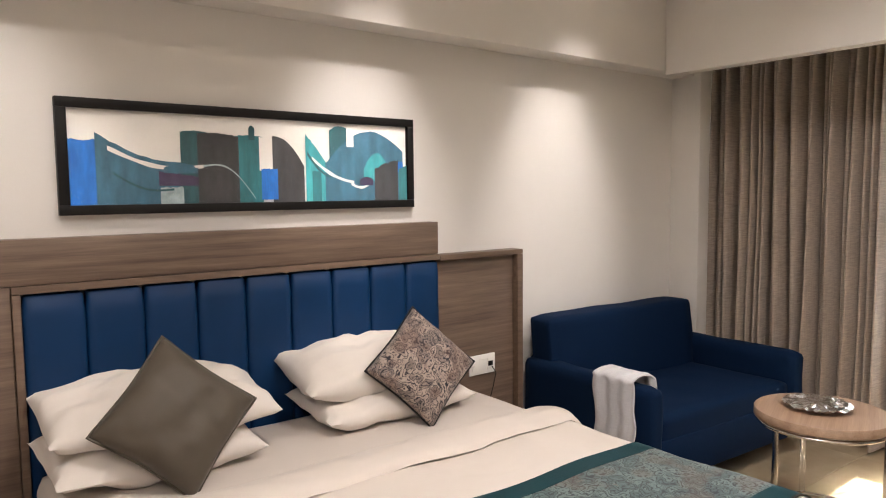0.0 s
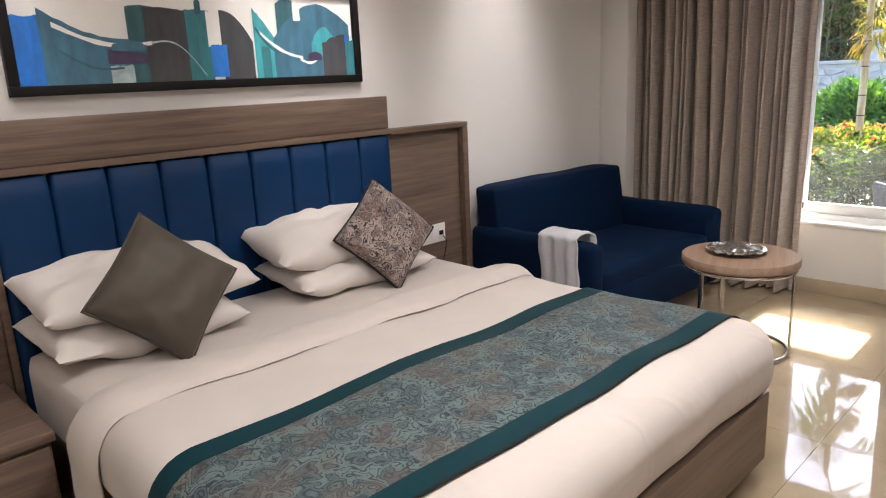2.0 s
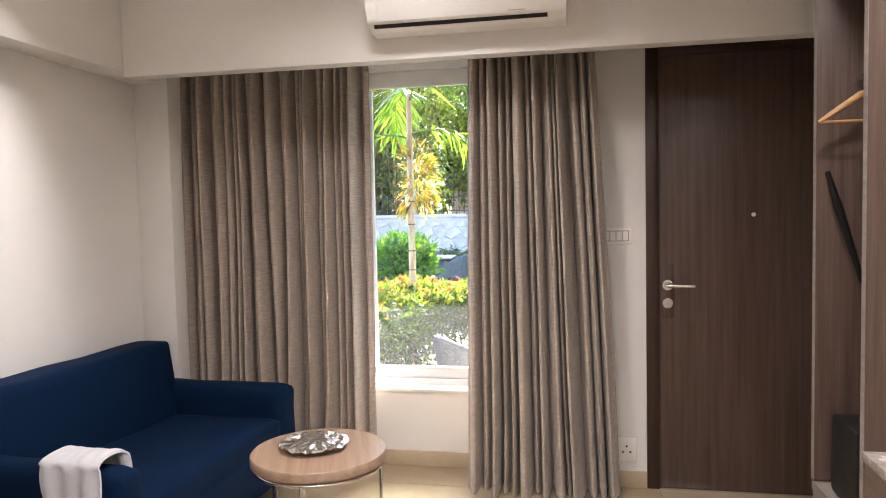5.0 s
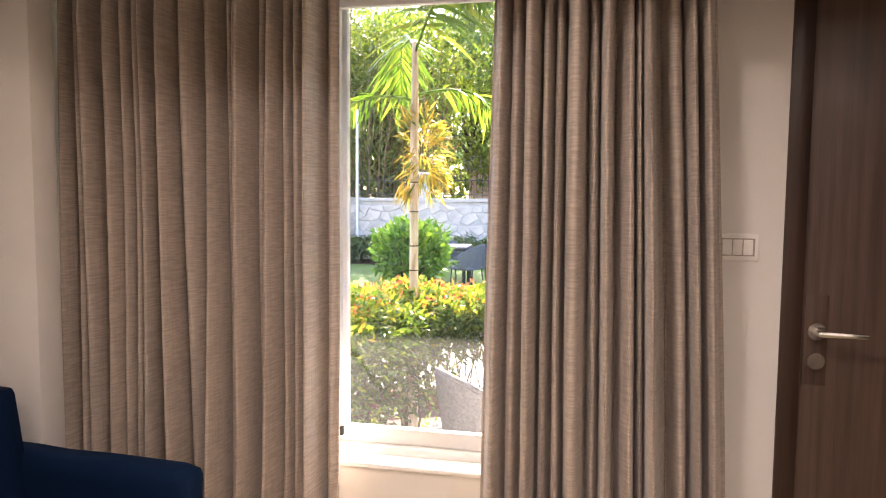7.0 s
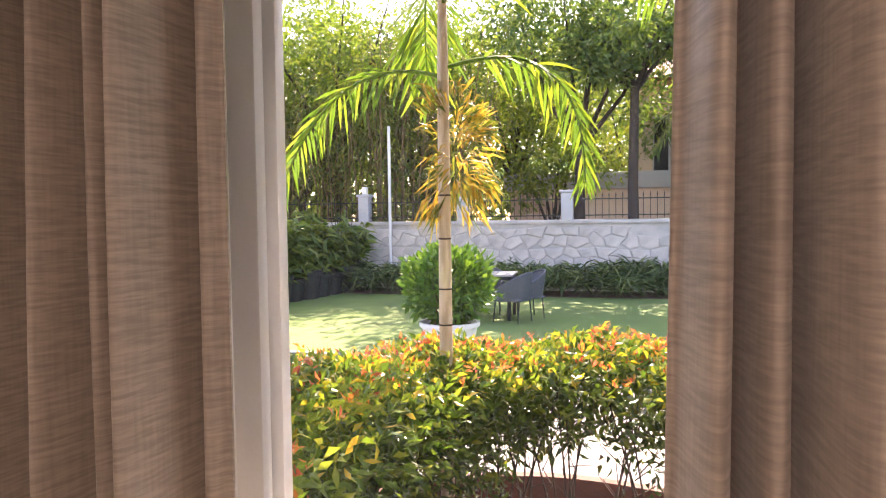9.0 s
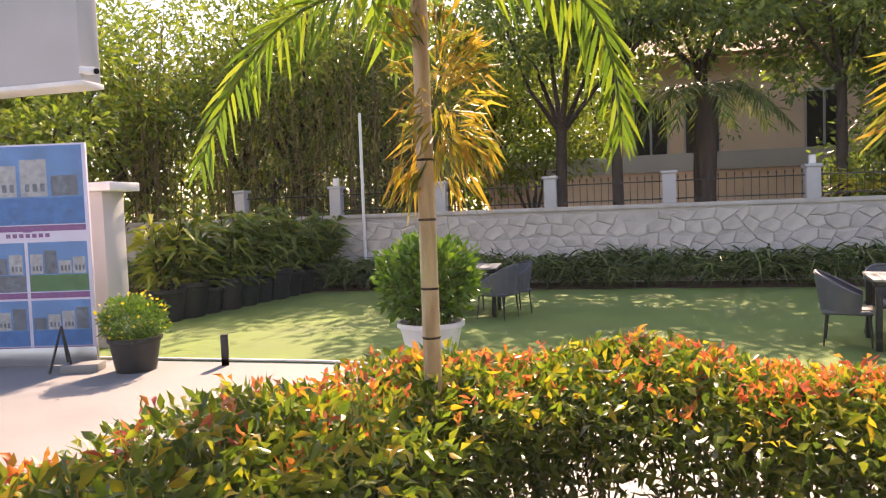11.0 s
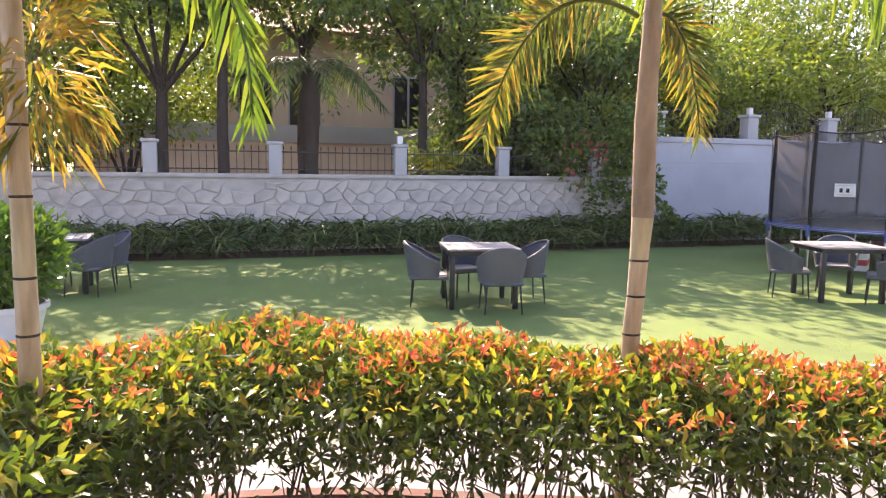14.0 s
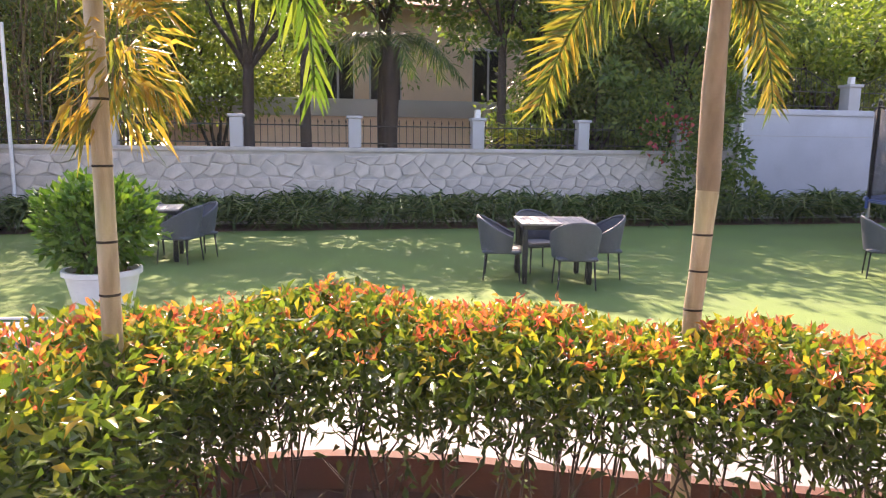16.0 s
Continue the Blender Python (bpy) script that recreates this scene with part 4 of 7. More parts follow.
def minibar():
    m = thing("raised_cabinet", pose(0, 0, 0), "low walnut cabinet with a grey granite top, on the bench", "cabinet")
    part("carcass", box(1.62, 2.168, Y0 + 0.03, UY + 0.0, 0.467, 0.69, 0.002), HEADWOOD, m)
    part("counter", box(1.61, 2.168, Y0 + 0.03, UY + 0.008, 0.692, 0.72, 0.003), MARBLE, m, "grey granite top")


minibar()


def hanger():
    h = thing("coat_hanger", pose(2.50, -0.68, 1.83, 0, 0, 90) @ Matrix.Scale(0.72, 4), "pale beech coat hanger on the wardrobe rail", "hanger")
    part("shoulder", sweep([(-0.21, 0, -0.20), (-0.13, 0, -0.145), (-0.04, 0, -0.085), (0.0, 0, -0.075), (0.04, 0, -0.085), (0.13, 0, -0.145), (0.21, 0, -0.20)], [0.009, 0.014, 0.016, 0.016, 0.016, 0.014, 0.009], 12), HANGERWOOD, h)
    part("bar", sweep([(-0.205, 0, -0.20), (0.205, 0, -0.20)], 0.006, 10), HANGERWOOD, h)
    part("hook", sweep([(0, 0, -0.08), (0, 0, -0.03), (0.018, 0, -0.01), (0.02, 0, 0.008), (0.0, 0, 0.018), (-0.016, 0, 0.012)], 0.003, 8), CHROME, h, "chrome hook")


hanger()
# thin black bar for the diagonal dark stripe on the far panel
um = thing("folded_umbrella", pose(2.565, -0.575, 1.53), "thin black diagonal bar on the wardrobe panel", "umbrella")
part("canopy_roll", sweep([(0, 0, 0), (0, -0.035, -0.12), (0, -0.11, -0.37)], [0.008, 0.014, 0.009], 10), BLACK, um)
bb = thing("electric_kettle_base", pose(2.42, -0.70, 0.466), "black appliance standing on the bench inside the wardrobe", "appliance")
part("case", box(-0.11, 0.11, -0.11, 0.12, 0.0, 0.26, 0.012), BLACK, bb)
part("dial", lathe([(0, 0.0), (0.055, 0.0), (0.06, 0.02), (0.045, 0.03), (0, 0.03)], 24), DARKPLASTIC, bb)
bb.children[1].matrix_basis = pose(-0.112, 0.02, 0.12, 0, -90, 0)


def packet(m, w, h, t, mats, label, seed):
    p = thing("snack_packet", m, label, "packet", "snacks on the cabinet")
    b = pillow_mesh(w, h, t, seed, 0.02, 16, 0.05)
    for v in b.verts:
        v.co = Vector((v.co.x, v.co.z, v.co.y + h / 2))
    part("bag", b, mats[0], p, "", 70)
    dot = lathe([(0, 0), (w * 0.28, 0), (w * 0.28, 0.002), (0, 0.002)], 24)
    d = part("round_badge", dot, mats[1], p, "bright round badge")
    d.matrix_basis = pose(0, -t * 0.52, h * 0.62, 90, 0, 0)
    part("band", box(-w * 0.36, w * 0.36, -t * 0.53, -t * 0.45, h * 0.2, h * 0.3), mats[2], p, "pale lettering band")


SBLUE = plain("blue_film", (0.02, 0.06, 0.40), 0.2, 0.15, 20, 80, 0.3)
SRED = plain("maroon_film", (0.09, 0.015, 0.06), 0.2, 0.25, 20, 80, 0.3)
SYEL = plain("yellow_print", (0.75, 0.50, 0.04), 0.3, 0.1, 20, 80, 0.05)
PINK = plain("magenta_card", (0.65, 0.03, 0.22), 0.4, 0.1, 20, 80, 0.05)
packet(pose(1.86, -0.72, 0.722, -14, 0, -75), 0.13, 0.145, 0.06, (SBLUE, SYEL, WHITE), "blue snack packet with a yellow badge", 2.0)
packet(pose(1.975, -0.675, 0.722, -12, 0, -60), 0.12, 0.165, 0.07, (SRED, BLACK, PINK), "shiny maroon snack packet leaning beside another", 6.0)


# ---- downlights ----
def fitting(x, y, watts, degrees, blend, target=None):
    d = thing("ceiling_downlight", pose(x, y, ZC), "recessed round white ceiling downlight", "downlight", "ceiling downlights")
    part("trim_ring", lathe([(0.05, 0.0), (0.05, -0.006), (0.036, -0.006), (0.034, 0.0)], 24), WHITE, d)
    part("lens", lathe([(0, -0.001), (0.034, -0.001), (0.034, -0.003), (0, -0.003)], 20), LAMPLIT, d, "lit lens")
    downlight(x, y, ZC - 0.02, watts, degrees, blend, target=target)


for x in (-0.25, 1.15, 2.40):
    fitting(x, 1.85, 11 if x < 0 else 18, 46, 1.0, (x, 2.66, 1.40))
# five wide fill lamps, unseen, added for the room's even brightness
for x, y, w in ((-1.2, 0.9, 12), (0.6, 0.6, 30), (2.3, 0.9, 20), (-1.2, -0.5, 12), (1.6, -0.3, 14)):
    fitting(x, y, w, 150, 1.0)

# ---- outdoors: materials ----
rng = np.random.default_rng(5)
TURF = plain("artificial_turf", (0.132, 0.202, 0.042), 0.9, 0.16, 1.2, 420, 0.6)
CONCRETE = plain("pale_concrete_path", (0.225, 0.22, 0.22), 0.7, 0.10, 1.4, 90, 0.15)
SOIL = plain("red_soil", (0.10, 0.04, 0.025), 0.95, 0.35, 5, 60, 0.9)
REDWALL = plain("terracotta_kerb", (0.11, 0.038, 0.02), 0.8, 0.25, 4, 80, 0.3)
KERB = plain("white_concrete_kerb", (0.60, 0.58, 0.55), 0.7, 0.15, 4, 80, 0.2)
STONE = plain("grey_painted_stone", (0.55, 0.505, 0.455), 0.85, 0.22, 2.2, 45, 0.9, objects=0.14)
MORTAR = plain("grey_mortar", (0.46, 0.43, 0.395), 0.9, 0.18, 3, 60, 0.5)
BLUEWALL = plain("pale_blue_grey_wall", (0.46, 0.465, 0.50), 0.8, 0.10, 1.2, 60, 0.2)
FACADE = plain("white_grey_render", (0.44, 0.435, 0.44), 0.85, 0.06, 1.5, 60, 0.2)
PEACH = plain("peach_house_paint", (0.74, 0.55, 0.41), 0.85, 0.10, 0.8, 30, 0.1)
ROOFTILE = plain("terracotta_roof", (0.30, 0.10, 0.06), 0.8, 0.2, 3, 30, 0.2)
IRON = plain("black_iron", (0.02, 0.02, 0.02), 0.5, 0.2, 8, 90, 0.1)
WICKER = fabric("grey_wicker", (0.095, 0.10, 0.115), 0.45, 0.6, 0.0, (45, 45, 70), 0.15, (60, 60, 190))
TABLEGREY = plain("grey_slat_table", (0.33, 0.305, 0.28), 0.6, 0.12, 6, 90, 0.15)
POTBLACK = plain("black_planter", (0.018, 0.018, 0.019), 0.5, 0.2, 6, 60, 0.1)
POTWHITE = plain("white_planter", (0.72, 0.71, 0.69), 0.6, 0.08, 5, 60, 0.1)
BARK = plain("dark_bark", (0.055, 0.042, 0.033), 0.9, 0.35, 6, 50, 0.8, stretch=(1, 1, 0.3))
TWIG = plain("hedge_stem", (0.075, 0.052, 0.038), 0.85, 0.3, 12, 90, 0.5)
CULM = plain("bamboo_culm", (0.23, 0.16, 0.07), 0.6, 0.4, 2, 30, 0.1, islands=0.5)
BLUEPAD = plain("blue_vinyl", (0.06, 0.10, 0.26), 0.5, 0.15, 6, 60, 0.05)
STEEL = plain("grey_steel_tube", (0.42, 0.43, 0.45), 0.35, 0.1, 6, 60, 0.05, 0.8)


def trunk_material():
    m, t, b = nodes_of("ringed_palm_trunk")
    v = coords(t, (1, 1, 1))
    n = noise_fac(t, coords(t, (30, 30, 5)), 1.0, 4.0)
    n2 = noise_fac(t, v, 2.2, 2.0)
    col = ramp(t, n2, [(0.35, (0.54, 0.40, 0.28)), (0.55, (0.66, 0.54, 0.38)), (0.7, (0.64, 0.58, 0.36))])
    col = mixc(t, 0.8, col, ramp(t, n, [(0.35, (0.62, 0.58, 0.52)), (0.65, (1, 1, 1))]), "MULTIPLY")
    t.links.new(col, b.inputs["Base Color"])
    b.inputs["Roughness"].default_value = 0.6
    bump(t, b, n, 0.3, 0.004)
    return m


PALMTRUNK = trunk_material()
HEDGELEAF = leafy("hedge_leaf", [(0.0, (0.07, 0.14, 0.025)), (0.4, (0.11, 0.20, 0.035)), (0.75, (0.17, 0.26, 0.04)), (1.0, (0.30, 0.34, 0.05))], 0.28, 0.40)
# darker copy of the hedge leaf: the shade inside the hedge, put into colour
HEDGESHADED = leafy("hedge_shaded_leaf", [(0.0, (0.04, 0.08, 0.02)), (0.6, (0.085, 0.15, 0.03)), (1.0, (0.17, 0.18, 0.05))], 0.36, 0.35)
YOUNGLEAF = leafy("hedge_young_leaf", [(0.0, (0.16, 0.28, 0.04)), (0.6, (0.38, 0.40, 0.05)), (1.0, (0.66, 0.44, 0.06))], 0.33, 0.45)
NEWLEAF = leafy("hedge_new_leaf", [(0.0, (0.62, 0.12, 0.10)), (0.5, (0.72, 0.20, 0.11)), (0.8, (0.74, 0.30, 0.08)), (1.0, (0.66, 0.42, 0.07))], 0.35, 0.45)
PALMGREEN = leafy("palm_leaflet", [(0.0, (0.09, 0.19, 0.03)), (0.6, (0.17, 0.30, 0.04)), (1.0, (0.32, 0.40, 0.05))], 0.38, 0.42)
PALMYELLOW = leafy("yellowing_leaflet", [(0.0, (0.07, 0.13, 0.03)), (0.55, (0.20, 0.25, 0.05)), (0.8, (0.44, 0.37, 0.07)), (1.0, (0.50, 0.28, 0.06))], 0.4, 0.42)
PALMORANGE = leafy("dry_orange_leaflet", [(0.0, (0.10, 0.16, 0.03)), (0.3, (0.24, 0.25, 0.05)), (0.45, (0.50, 0.29, 0.05)), (0.8, (0.60, 0.44, 0.08)), (1.0, (0.32, 0.32, 0.07))], 0.45, 0.42)
TREELEAF = leafy("tree_leaf", [(0.0, (0.07, 0.13, 0.04)), (0.6, (0.145, 0.23, 0.055)), (1.0, (0.28, 0.35, 0.08))], 0.42, 0.5)
LIGHTLEAF = leafy("light_tree_leaf", [(0.0, (0.10, 0.17, 0.03)), (0.6, (0.19, 0.28, 0.04)), (1.0, (0.34, 0.40, 0.07))], 0.42, 0.5)
BAMBOOLEAF = leafy("bamboo_leaf", [(0.0, (0.06, 0.10, 0.02)), (0.5, (0.13, 0.18, 0.035)), (1.0, (0.30, 0.29, 0.08))], 0.5, 0.42)
BUSHLEAF = leafy("round_bush_leaf", [(0.0, (0.05, 0.13, 0.018)), (0.6, (0.10, 0.22, 0.025)), (1.0, (0.18, 0.30, 0.04))], 0.35, 0.35)
STRAPLEAF = leafy("strap_leaf", [(0.0, (0.03, 0.07, 0.015)), (0.5, (0.09, 0.15, 0.04)), (1.0, (0.26, 0.31, 0.10))], 0.4, 0.3)
CANELEAF = leafy("cane_leaf", [(0.0, (0.07, 0.13, 0.025)), (0.6, (0.15, 0.22, 0.04)), (1.0, (0.32, 0.36, 0.07))], 0.4, 0.42)
YELLOWSTRAP = leafy("variegated_leaf", [(0.0, (0.14, 0.22, 0.03)), (0.5, (0.30, 0.34, 0.05)), (1.0, (0.48, 0.46, 0.08))], 0.4, 0.4)
BLOSSOM = leafy("pink_blossom", [(0.0, (0.45, 0.06, 0.09)), (1.0, (0.65, 0.16, 0.16))], 0.5, 0.4)
GOLDBLOOM = leafy("yellow_bloom", [(0.0, (0.70, 0.50, 0.02)), (1.0, (0.80, 0.62, 0.04))], 0.5, 0.3)


# ---- outdoors: ground ----
def curve_points(way, n):
    """Points evenly along a smooth line through a few places."""
    p = [Vector((x, y, 0)) for x, y in way]
    p = [2 * p[0] - p[1]] + p + [2 * p[-1] - p[-2]]
    out = []
    for k in range(1, len(p) - 2):
        for j in range(12):
            t = j / 12
            a, b, c, d = p[k - 1:k + 3]
            out.append(0.5 * (2 * b + (c - a) * t + (2 * a - 5 * b + 4 * c - d) * t * t + (3 * b - a - 3 * c + d) * t ** 3))
    out.append(p[-2])
    ln = [0.0]
    for a, b in zip(out, out[1:]):
        ln.append(ln[-1] + (b - a).length)
    res = []
    for i in range(n):
        s = ln[-1] * i / (n - 1)
        k = max(0, min(len(out) - 2, next((q for q in range(len(ln) - 1) if ln[q + 1] >= s), len(out) - 2)))
        f = (s - ln[k]) / max(1e-6, ln[k + 1] - ln[k])
        res.append(out[k].lerp(out[k + 1], f))
    return res


HEDGE = [(4.55, 2.12), (5.1, 2.06), (5.7, 1.96), (6.2, 1.72), (6.42, 1.3), (6.30, 0.7), (6.05, 0.1), (5.82, -0.5), (5.55, -1.2), (5.35, -2.1), (5.25, -3.3), (5.2, -4.6)]
LINE = curve_points(HEDGE, 160)


def offset(line, d):
    out = []
    for k, p in enumerate(line):
        t = (line[min(k + 1, len(line) - 1)] - line[max(k - 1, 0)]).normalized()
        out.append(p + Vector((-t.y, t.x, 0)) * d)
    return out


def ribbon(a, b, z0, z1, bm=None):
    """A band between two lines with sides down to z0."""
    bm = bm or bmesh.new()
    up = [[bm.verts.new((p.x, p.y, z)) for p in ln] for ln, z in ((a, z1), (b, z1), (a, z0), (b, z0))]
    for k in range(len(a) - 1):
        bm.faces.new((up[0][k], up[1][k], up[1][k + 1], up[0][k + 1]))
        bm.faces.new((up[2][k], up[0][k], up[0][k + 1], up[2][k + 1]))
        bm.faces.new((up[1][k], up[3][k], up[3][k + 1], up[1][k + 1]))
    for k in (0, len(a) - 1):
        bm.faces.new((up[0][k], up[2][k], up[3][k], up[1][k]))
    return bm


structure("ground", box(4.1, 160, -90, 90, -0.9, -0.50), SOIL, "bare earth ground to the horizon", "ground")
structure("path", sheet(lambda u, v: (8.3 + 4.7 * u, -14 + 28 * v, LAWN + 0.004 * noise.noise((u * 9, v * 30, 0))), 12, 30, 0.16), CONCRETE, "pale concrete garden path beyond the hedge", "path")
rim = [Vector((10.75, 13, 0)), Vector((10.72, 6, 0)), Vector((10.65, 3.6, 0)), Vector((10.0, 0.5, 0)), Vector((8.9, -2.5, 0)), Vector((8.15, -4.5, 0)), Vector((8.35, -6.0, 0)), Vector((8.9, -8.0, 0)), Vector((9.5, -13.5, 0))]
rim = curve_points([(p.x, p.y) for p in rim], 60)
structure("lawn", ribbon(rim, [Vector((18.7, p.y, 0)) for p in rim], LAWN - 0.1, LAWN + 0.012), TURF, "bright green artificial turf lawn", "lawn")
structure("lawn_edge", ribbon(offset(rim, 0.045), offset(rim, 0.002), LAWN - 0.1, LAWN + 0.03), KERB, "thin concrete edge along the lawn", "edging")
inner, outer = offset(LINE, -0.26), offset(LINE, 0.80)
structure("planting_bed", ribbon(inner, outer, -0.52, -0.40), SOIL, "red soil planting bed under the hedge", "bed")
structure("bed_kerb", ribbon(offset(LINE, -0.36), offset(LINE, -0.25), -0.50, -0.16), KERB, "white curved concrete kerb of the planting bed", "kerb")
structure("bed_wall", ribbon(offset(LINE, 0.80), offset(LINE, 0.88), -0.50, -0.215), REDWALL, "low terracotta wall behind the hedge", "kerb")
structure("path_side", ribbon(offset(LINE, 0.882), [p + Vector((2.2, 0.0, 0)) for p in offset(LINE, 0.882)], -0.5, LAWN + 0.006), CONCRETE, "pale concrete path along the hedge", "path")
structure("path_west", box(4.2, 8.35, 2.96, 14.0, -0.6, LAWN + 0.003), CONCRETE, "pale concrete path beside the building", "path")
structure("terrace_verge", ribbon(offset(LINE, -1.05)[20:110], offset(LINE, -0.362)[20:110], -0.55, -0.43), TURF, "green turf verge inside the curved kerb", "verge")
structure("terrace", box(4.1, 5.15, -6.0, 1.2, -0.6, LAWN - 0.085), TURF, "strip of green turf below the window", "terrace")
# added out of view: blocks high sun so the floor patch ends early
structure("balcony_slab", box(4.1, 6.55, -8, 2.9, 2.98, 3.2), FACADE, "unseen slab added above the terrace to shorten the sun patch indoors", "slab")


# ---- hedge ----
def hedge():
    h = thing("hedge", pose(0, 0, 0), "clipped mixed hedge with orange new shoots above bare stems", "hedge", "", "stuff")
    ln = np.array([[p.x, p.y] for p in LINE])
    tg = np.gradient(ln, axis=0)
    tg /= np.linalg.norm(tg, axis=1, keepdims=True)
    nm = np.stack([-tg[:, 1], tg[:, 0]], 1)
    cum = np.r_[0, np.cumsum(np.linalg.norm(np.diff(ln, axis=0), axis=1))]
    share = np.gradient(cum) * np.where(ln[:, 1] < -2.5, 0.45, 1.0)
    share /= share.sum()

    def cloud(n, low, high, spread, top_bias, keep=None):
        k = rng.choice(len(ln), n, p=share)
        s = rng.normal(0, 0.5, n)
        s = np.clip(s, -1, 1) * spread
        j = rng.uniform(-0.5, 0.5, n)
        p = ln[k] + nm[k] * s[:, None] + tg[k] * j[:, None] * 0.12
        topz = 0.74 + 0.035 * np.sin(cum[k] * 3.1) + 0.03 * np.sin(cum[k] * 7.7 + 1)
        drop = np.clip((-0.1 - ln[k][:, 1]) / 1.6, 0, 1)
        topz = topz - 0.22 * drop + 0.05 * ((ln[k][:, 0] < 6.3) & (ln[k][:, 1] > 1.5)) - 0.10 * (s / spread) ** 2
        u = rng.uniform(0, 1, n) ** top_bias
        z = low + (topz + high - low) * u
        return np.c_[p, z], s, k

    def tips(c, s, k, up):
        out = nm[k] * (s * 1.6)[:, None]
        d = np.c_[out, np.full(len(c), up)]
        return d + rng.normal(0, 0.55, d.shape)

    # outer green leaves, thick near the top
    c, s, k = cloud(30000, 0.34, 0.02, 0.44, 0.55)
    v, f = leaf_cloud(c, tips(c, s, k, 0.35), 0.070, 0.022, rng)
    o = raw_mesh("foliage", v, f, HEDGELEAF, h)
    # inner and lower leaves, coloured darker to deepen the hedge's own shade
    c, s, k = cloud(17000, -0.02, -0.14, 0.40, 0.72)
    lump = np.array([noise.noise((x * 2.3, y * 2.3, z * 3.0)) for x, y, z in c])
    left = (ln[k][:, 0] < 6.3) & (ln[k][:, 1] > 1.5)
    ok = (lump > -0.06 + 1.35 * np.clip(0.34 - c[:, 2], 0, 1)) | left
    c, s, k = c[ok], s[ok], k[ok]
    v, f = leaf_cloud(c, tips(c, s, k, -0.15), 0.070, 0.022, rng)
    o = raw_mesh("inner_foliage", v, f, HEDGESHADED, h)
    # left arm is leafy down to the soil
    c, s, k = cloud(20000, -0.38, -0.06, 0.42, 1.0)
    ok = (ln[k][:, 0] < 6.35) & (ln[k][:, 1] > 1.45) & ((c[:, 2] > 0.08) | (ln[k][:, 0] < 5.55) | (s > 0.12))
    c, s, k = c[ok], s[ok], k[ok]
    v, f = leaf_cloud(c, tips(c, s, k, 0.1), 0.070, 0.022, rng)
    o = raw_mesh("side_foliage", v, f, HEDGELEAF, h)
    # new shoots in tufts
    c, s, k = cloud(2300, 0.62, 0.03, 0.44, 0.35)
    red = np.array([noise.noise((x * 4.5, y * 4.5, 3.0)) + 0.3 * noise.noise((x * 1.3, y * 1.3, 8.0)) for x, y, z in c]) + np.where(ln[k][:, 1] < -0.3, 0.20, -0.10)
    ok = red + rng.normal(0, 0.22, len(c)) > 0.02
    c, s, k = c[ok], s[ok], k[ok]
    c[:, 2] += np.abs(rng.normal(0, 0.018, len(c))) + np.where(rng.uniform(0, 1, len(c)) < 0.06, 0.025, 0.0)
    c, s, k = np.repeat(c, 5, 0), np.repeat(s, 5), np.repeat(k, 5)
    c = c + rng.normal(0, 0.012, c.shape)
    v, f = leaf_cloud(c, np.c_[rng.normal(0, 0.6, (len(c), 2)), rng.uniform(0.3, 1.1, len(c))], 0.047, 0.015, rng)
    o = raw_mesh("new_shoots", v, f, NEWLEAF, h)
    # yellow-green young leaves over the top; their pale tint also paints its sunlit look
    c, s, k = cloud(5200, 0.63, 0.035, 0.45, 0.5)
    v, f = leaf_cloud(c, tips(c, s, k, 0.5), 0.060, 0.022, rng)
    raw_mesh("young_foliage", v, f, YOUNGLEAF, h)
    # stems
    bm = bmesh.new()
    r2 = random.Random(4)
    for q in range(8, 150, 3):
        p = LINE[q] + Vector((r2.uniform(-0.10, 0.10), r2.uniform(-0.10, 0.10), 0))
        for b in range(r2.randint(2, 4)):
            a = r2.uniform(0, 6.28)
            e = Vector((math.cos(a), math.sin(a), 0)) * r2.uniform(0.06, 0.28)
            zt = r2.uniform(0.45, 0.68)
            m1 = p + e * 0.25 + Vector((r2.uniform(-0.02, 0.02), r2.uniform(-0.02, 0.02), 0))
            sweep([(p.x, p.y, -0.42), (m1.x, m1.y, -0.42 + (zt + 0.42) * 0.4), (p.x + e.x, p.y + e.y, zt)], [r2.uniform(0.007, 0.012), 0.006, 0.003], 5, bm)
            for c2 in range(3):
                w = r2.uniform(0.35, 0.8)
                s0 = Vector((p.x + e.x * w * 0.8, p.y + e.y * w * 0.8, -0.42 + (zt + 0.42) * w))
                g = s0 + Vector((r2.uniform(-0.16, 0.16), r2.uniform(-0.16, 0.16), r2.uniform(0.04, 0.22)))
                sweep([s0, g], [0.004, 0.002], 4, bm)
    part("stems", bm, TWIG, h)
    return h


hedge()
hose = thing("garden_hose", pose(0, 0, 0), "thin tan hose lying on the soil of the bed", "hose")
part("hose_pipe", sweep([(p.x, p.y, -0.385) for p in offset(LINE, 0.18)[70:118:4]], 0.012, 8), plain("tan_hose", (0.42, 0.24, 0.14), 0.5), hose)


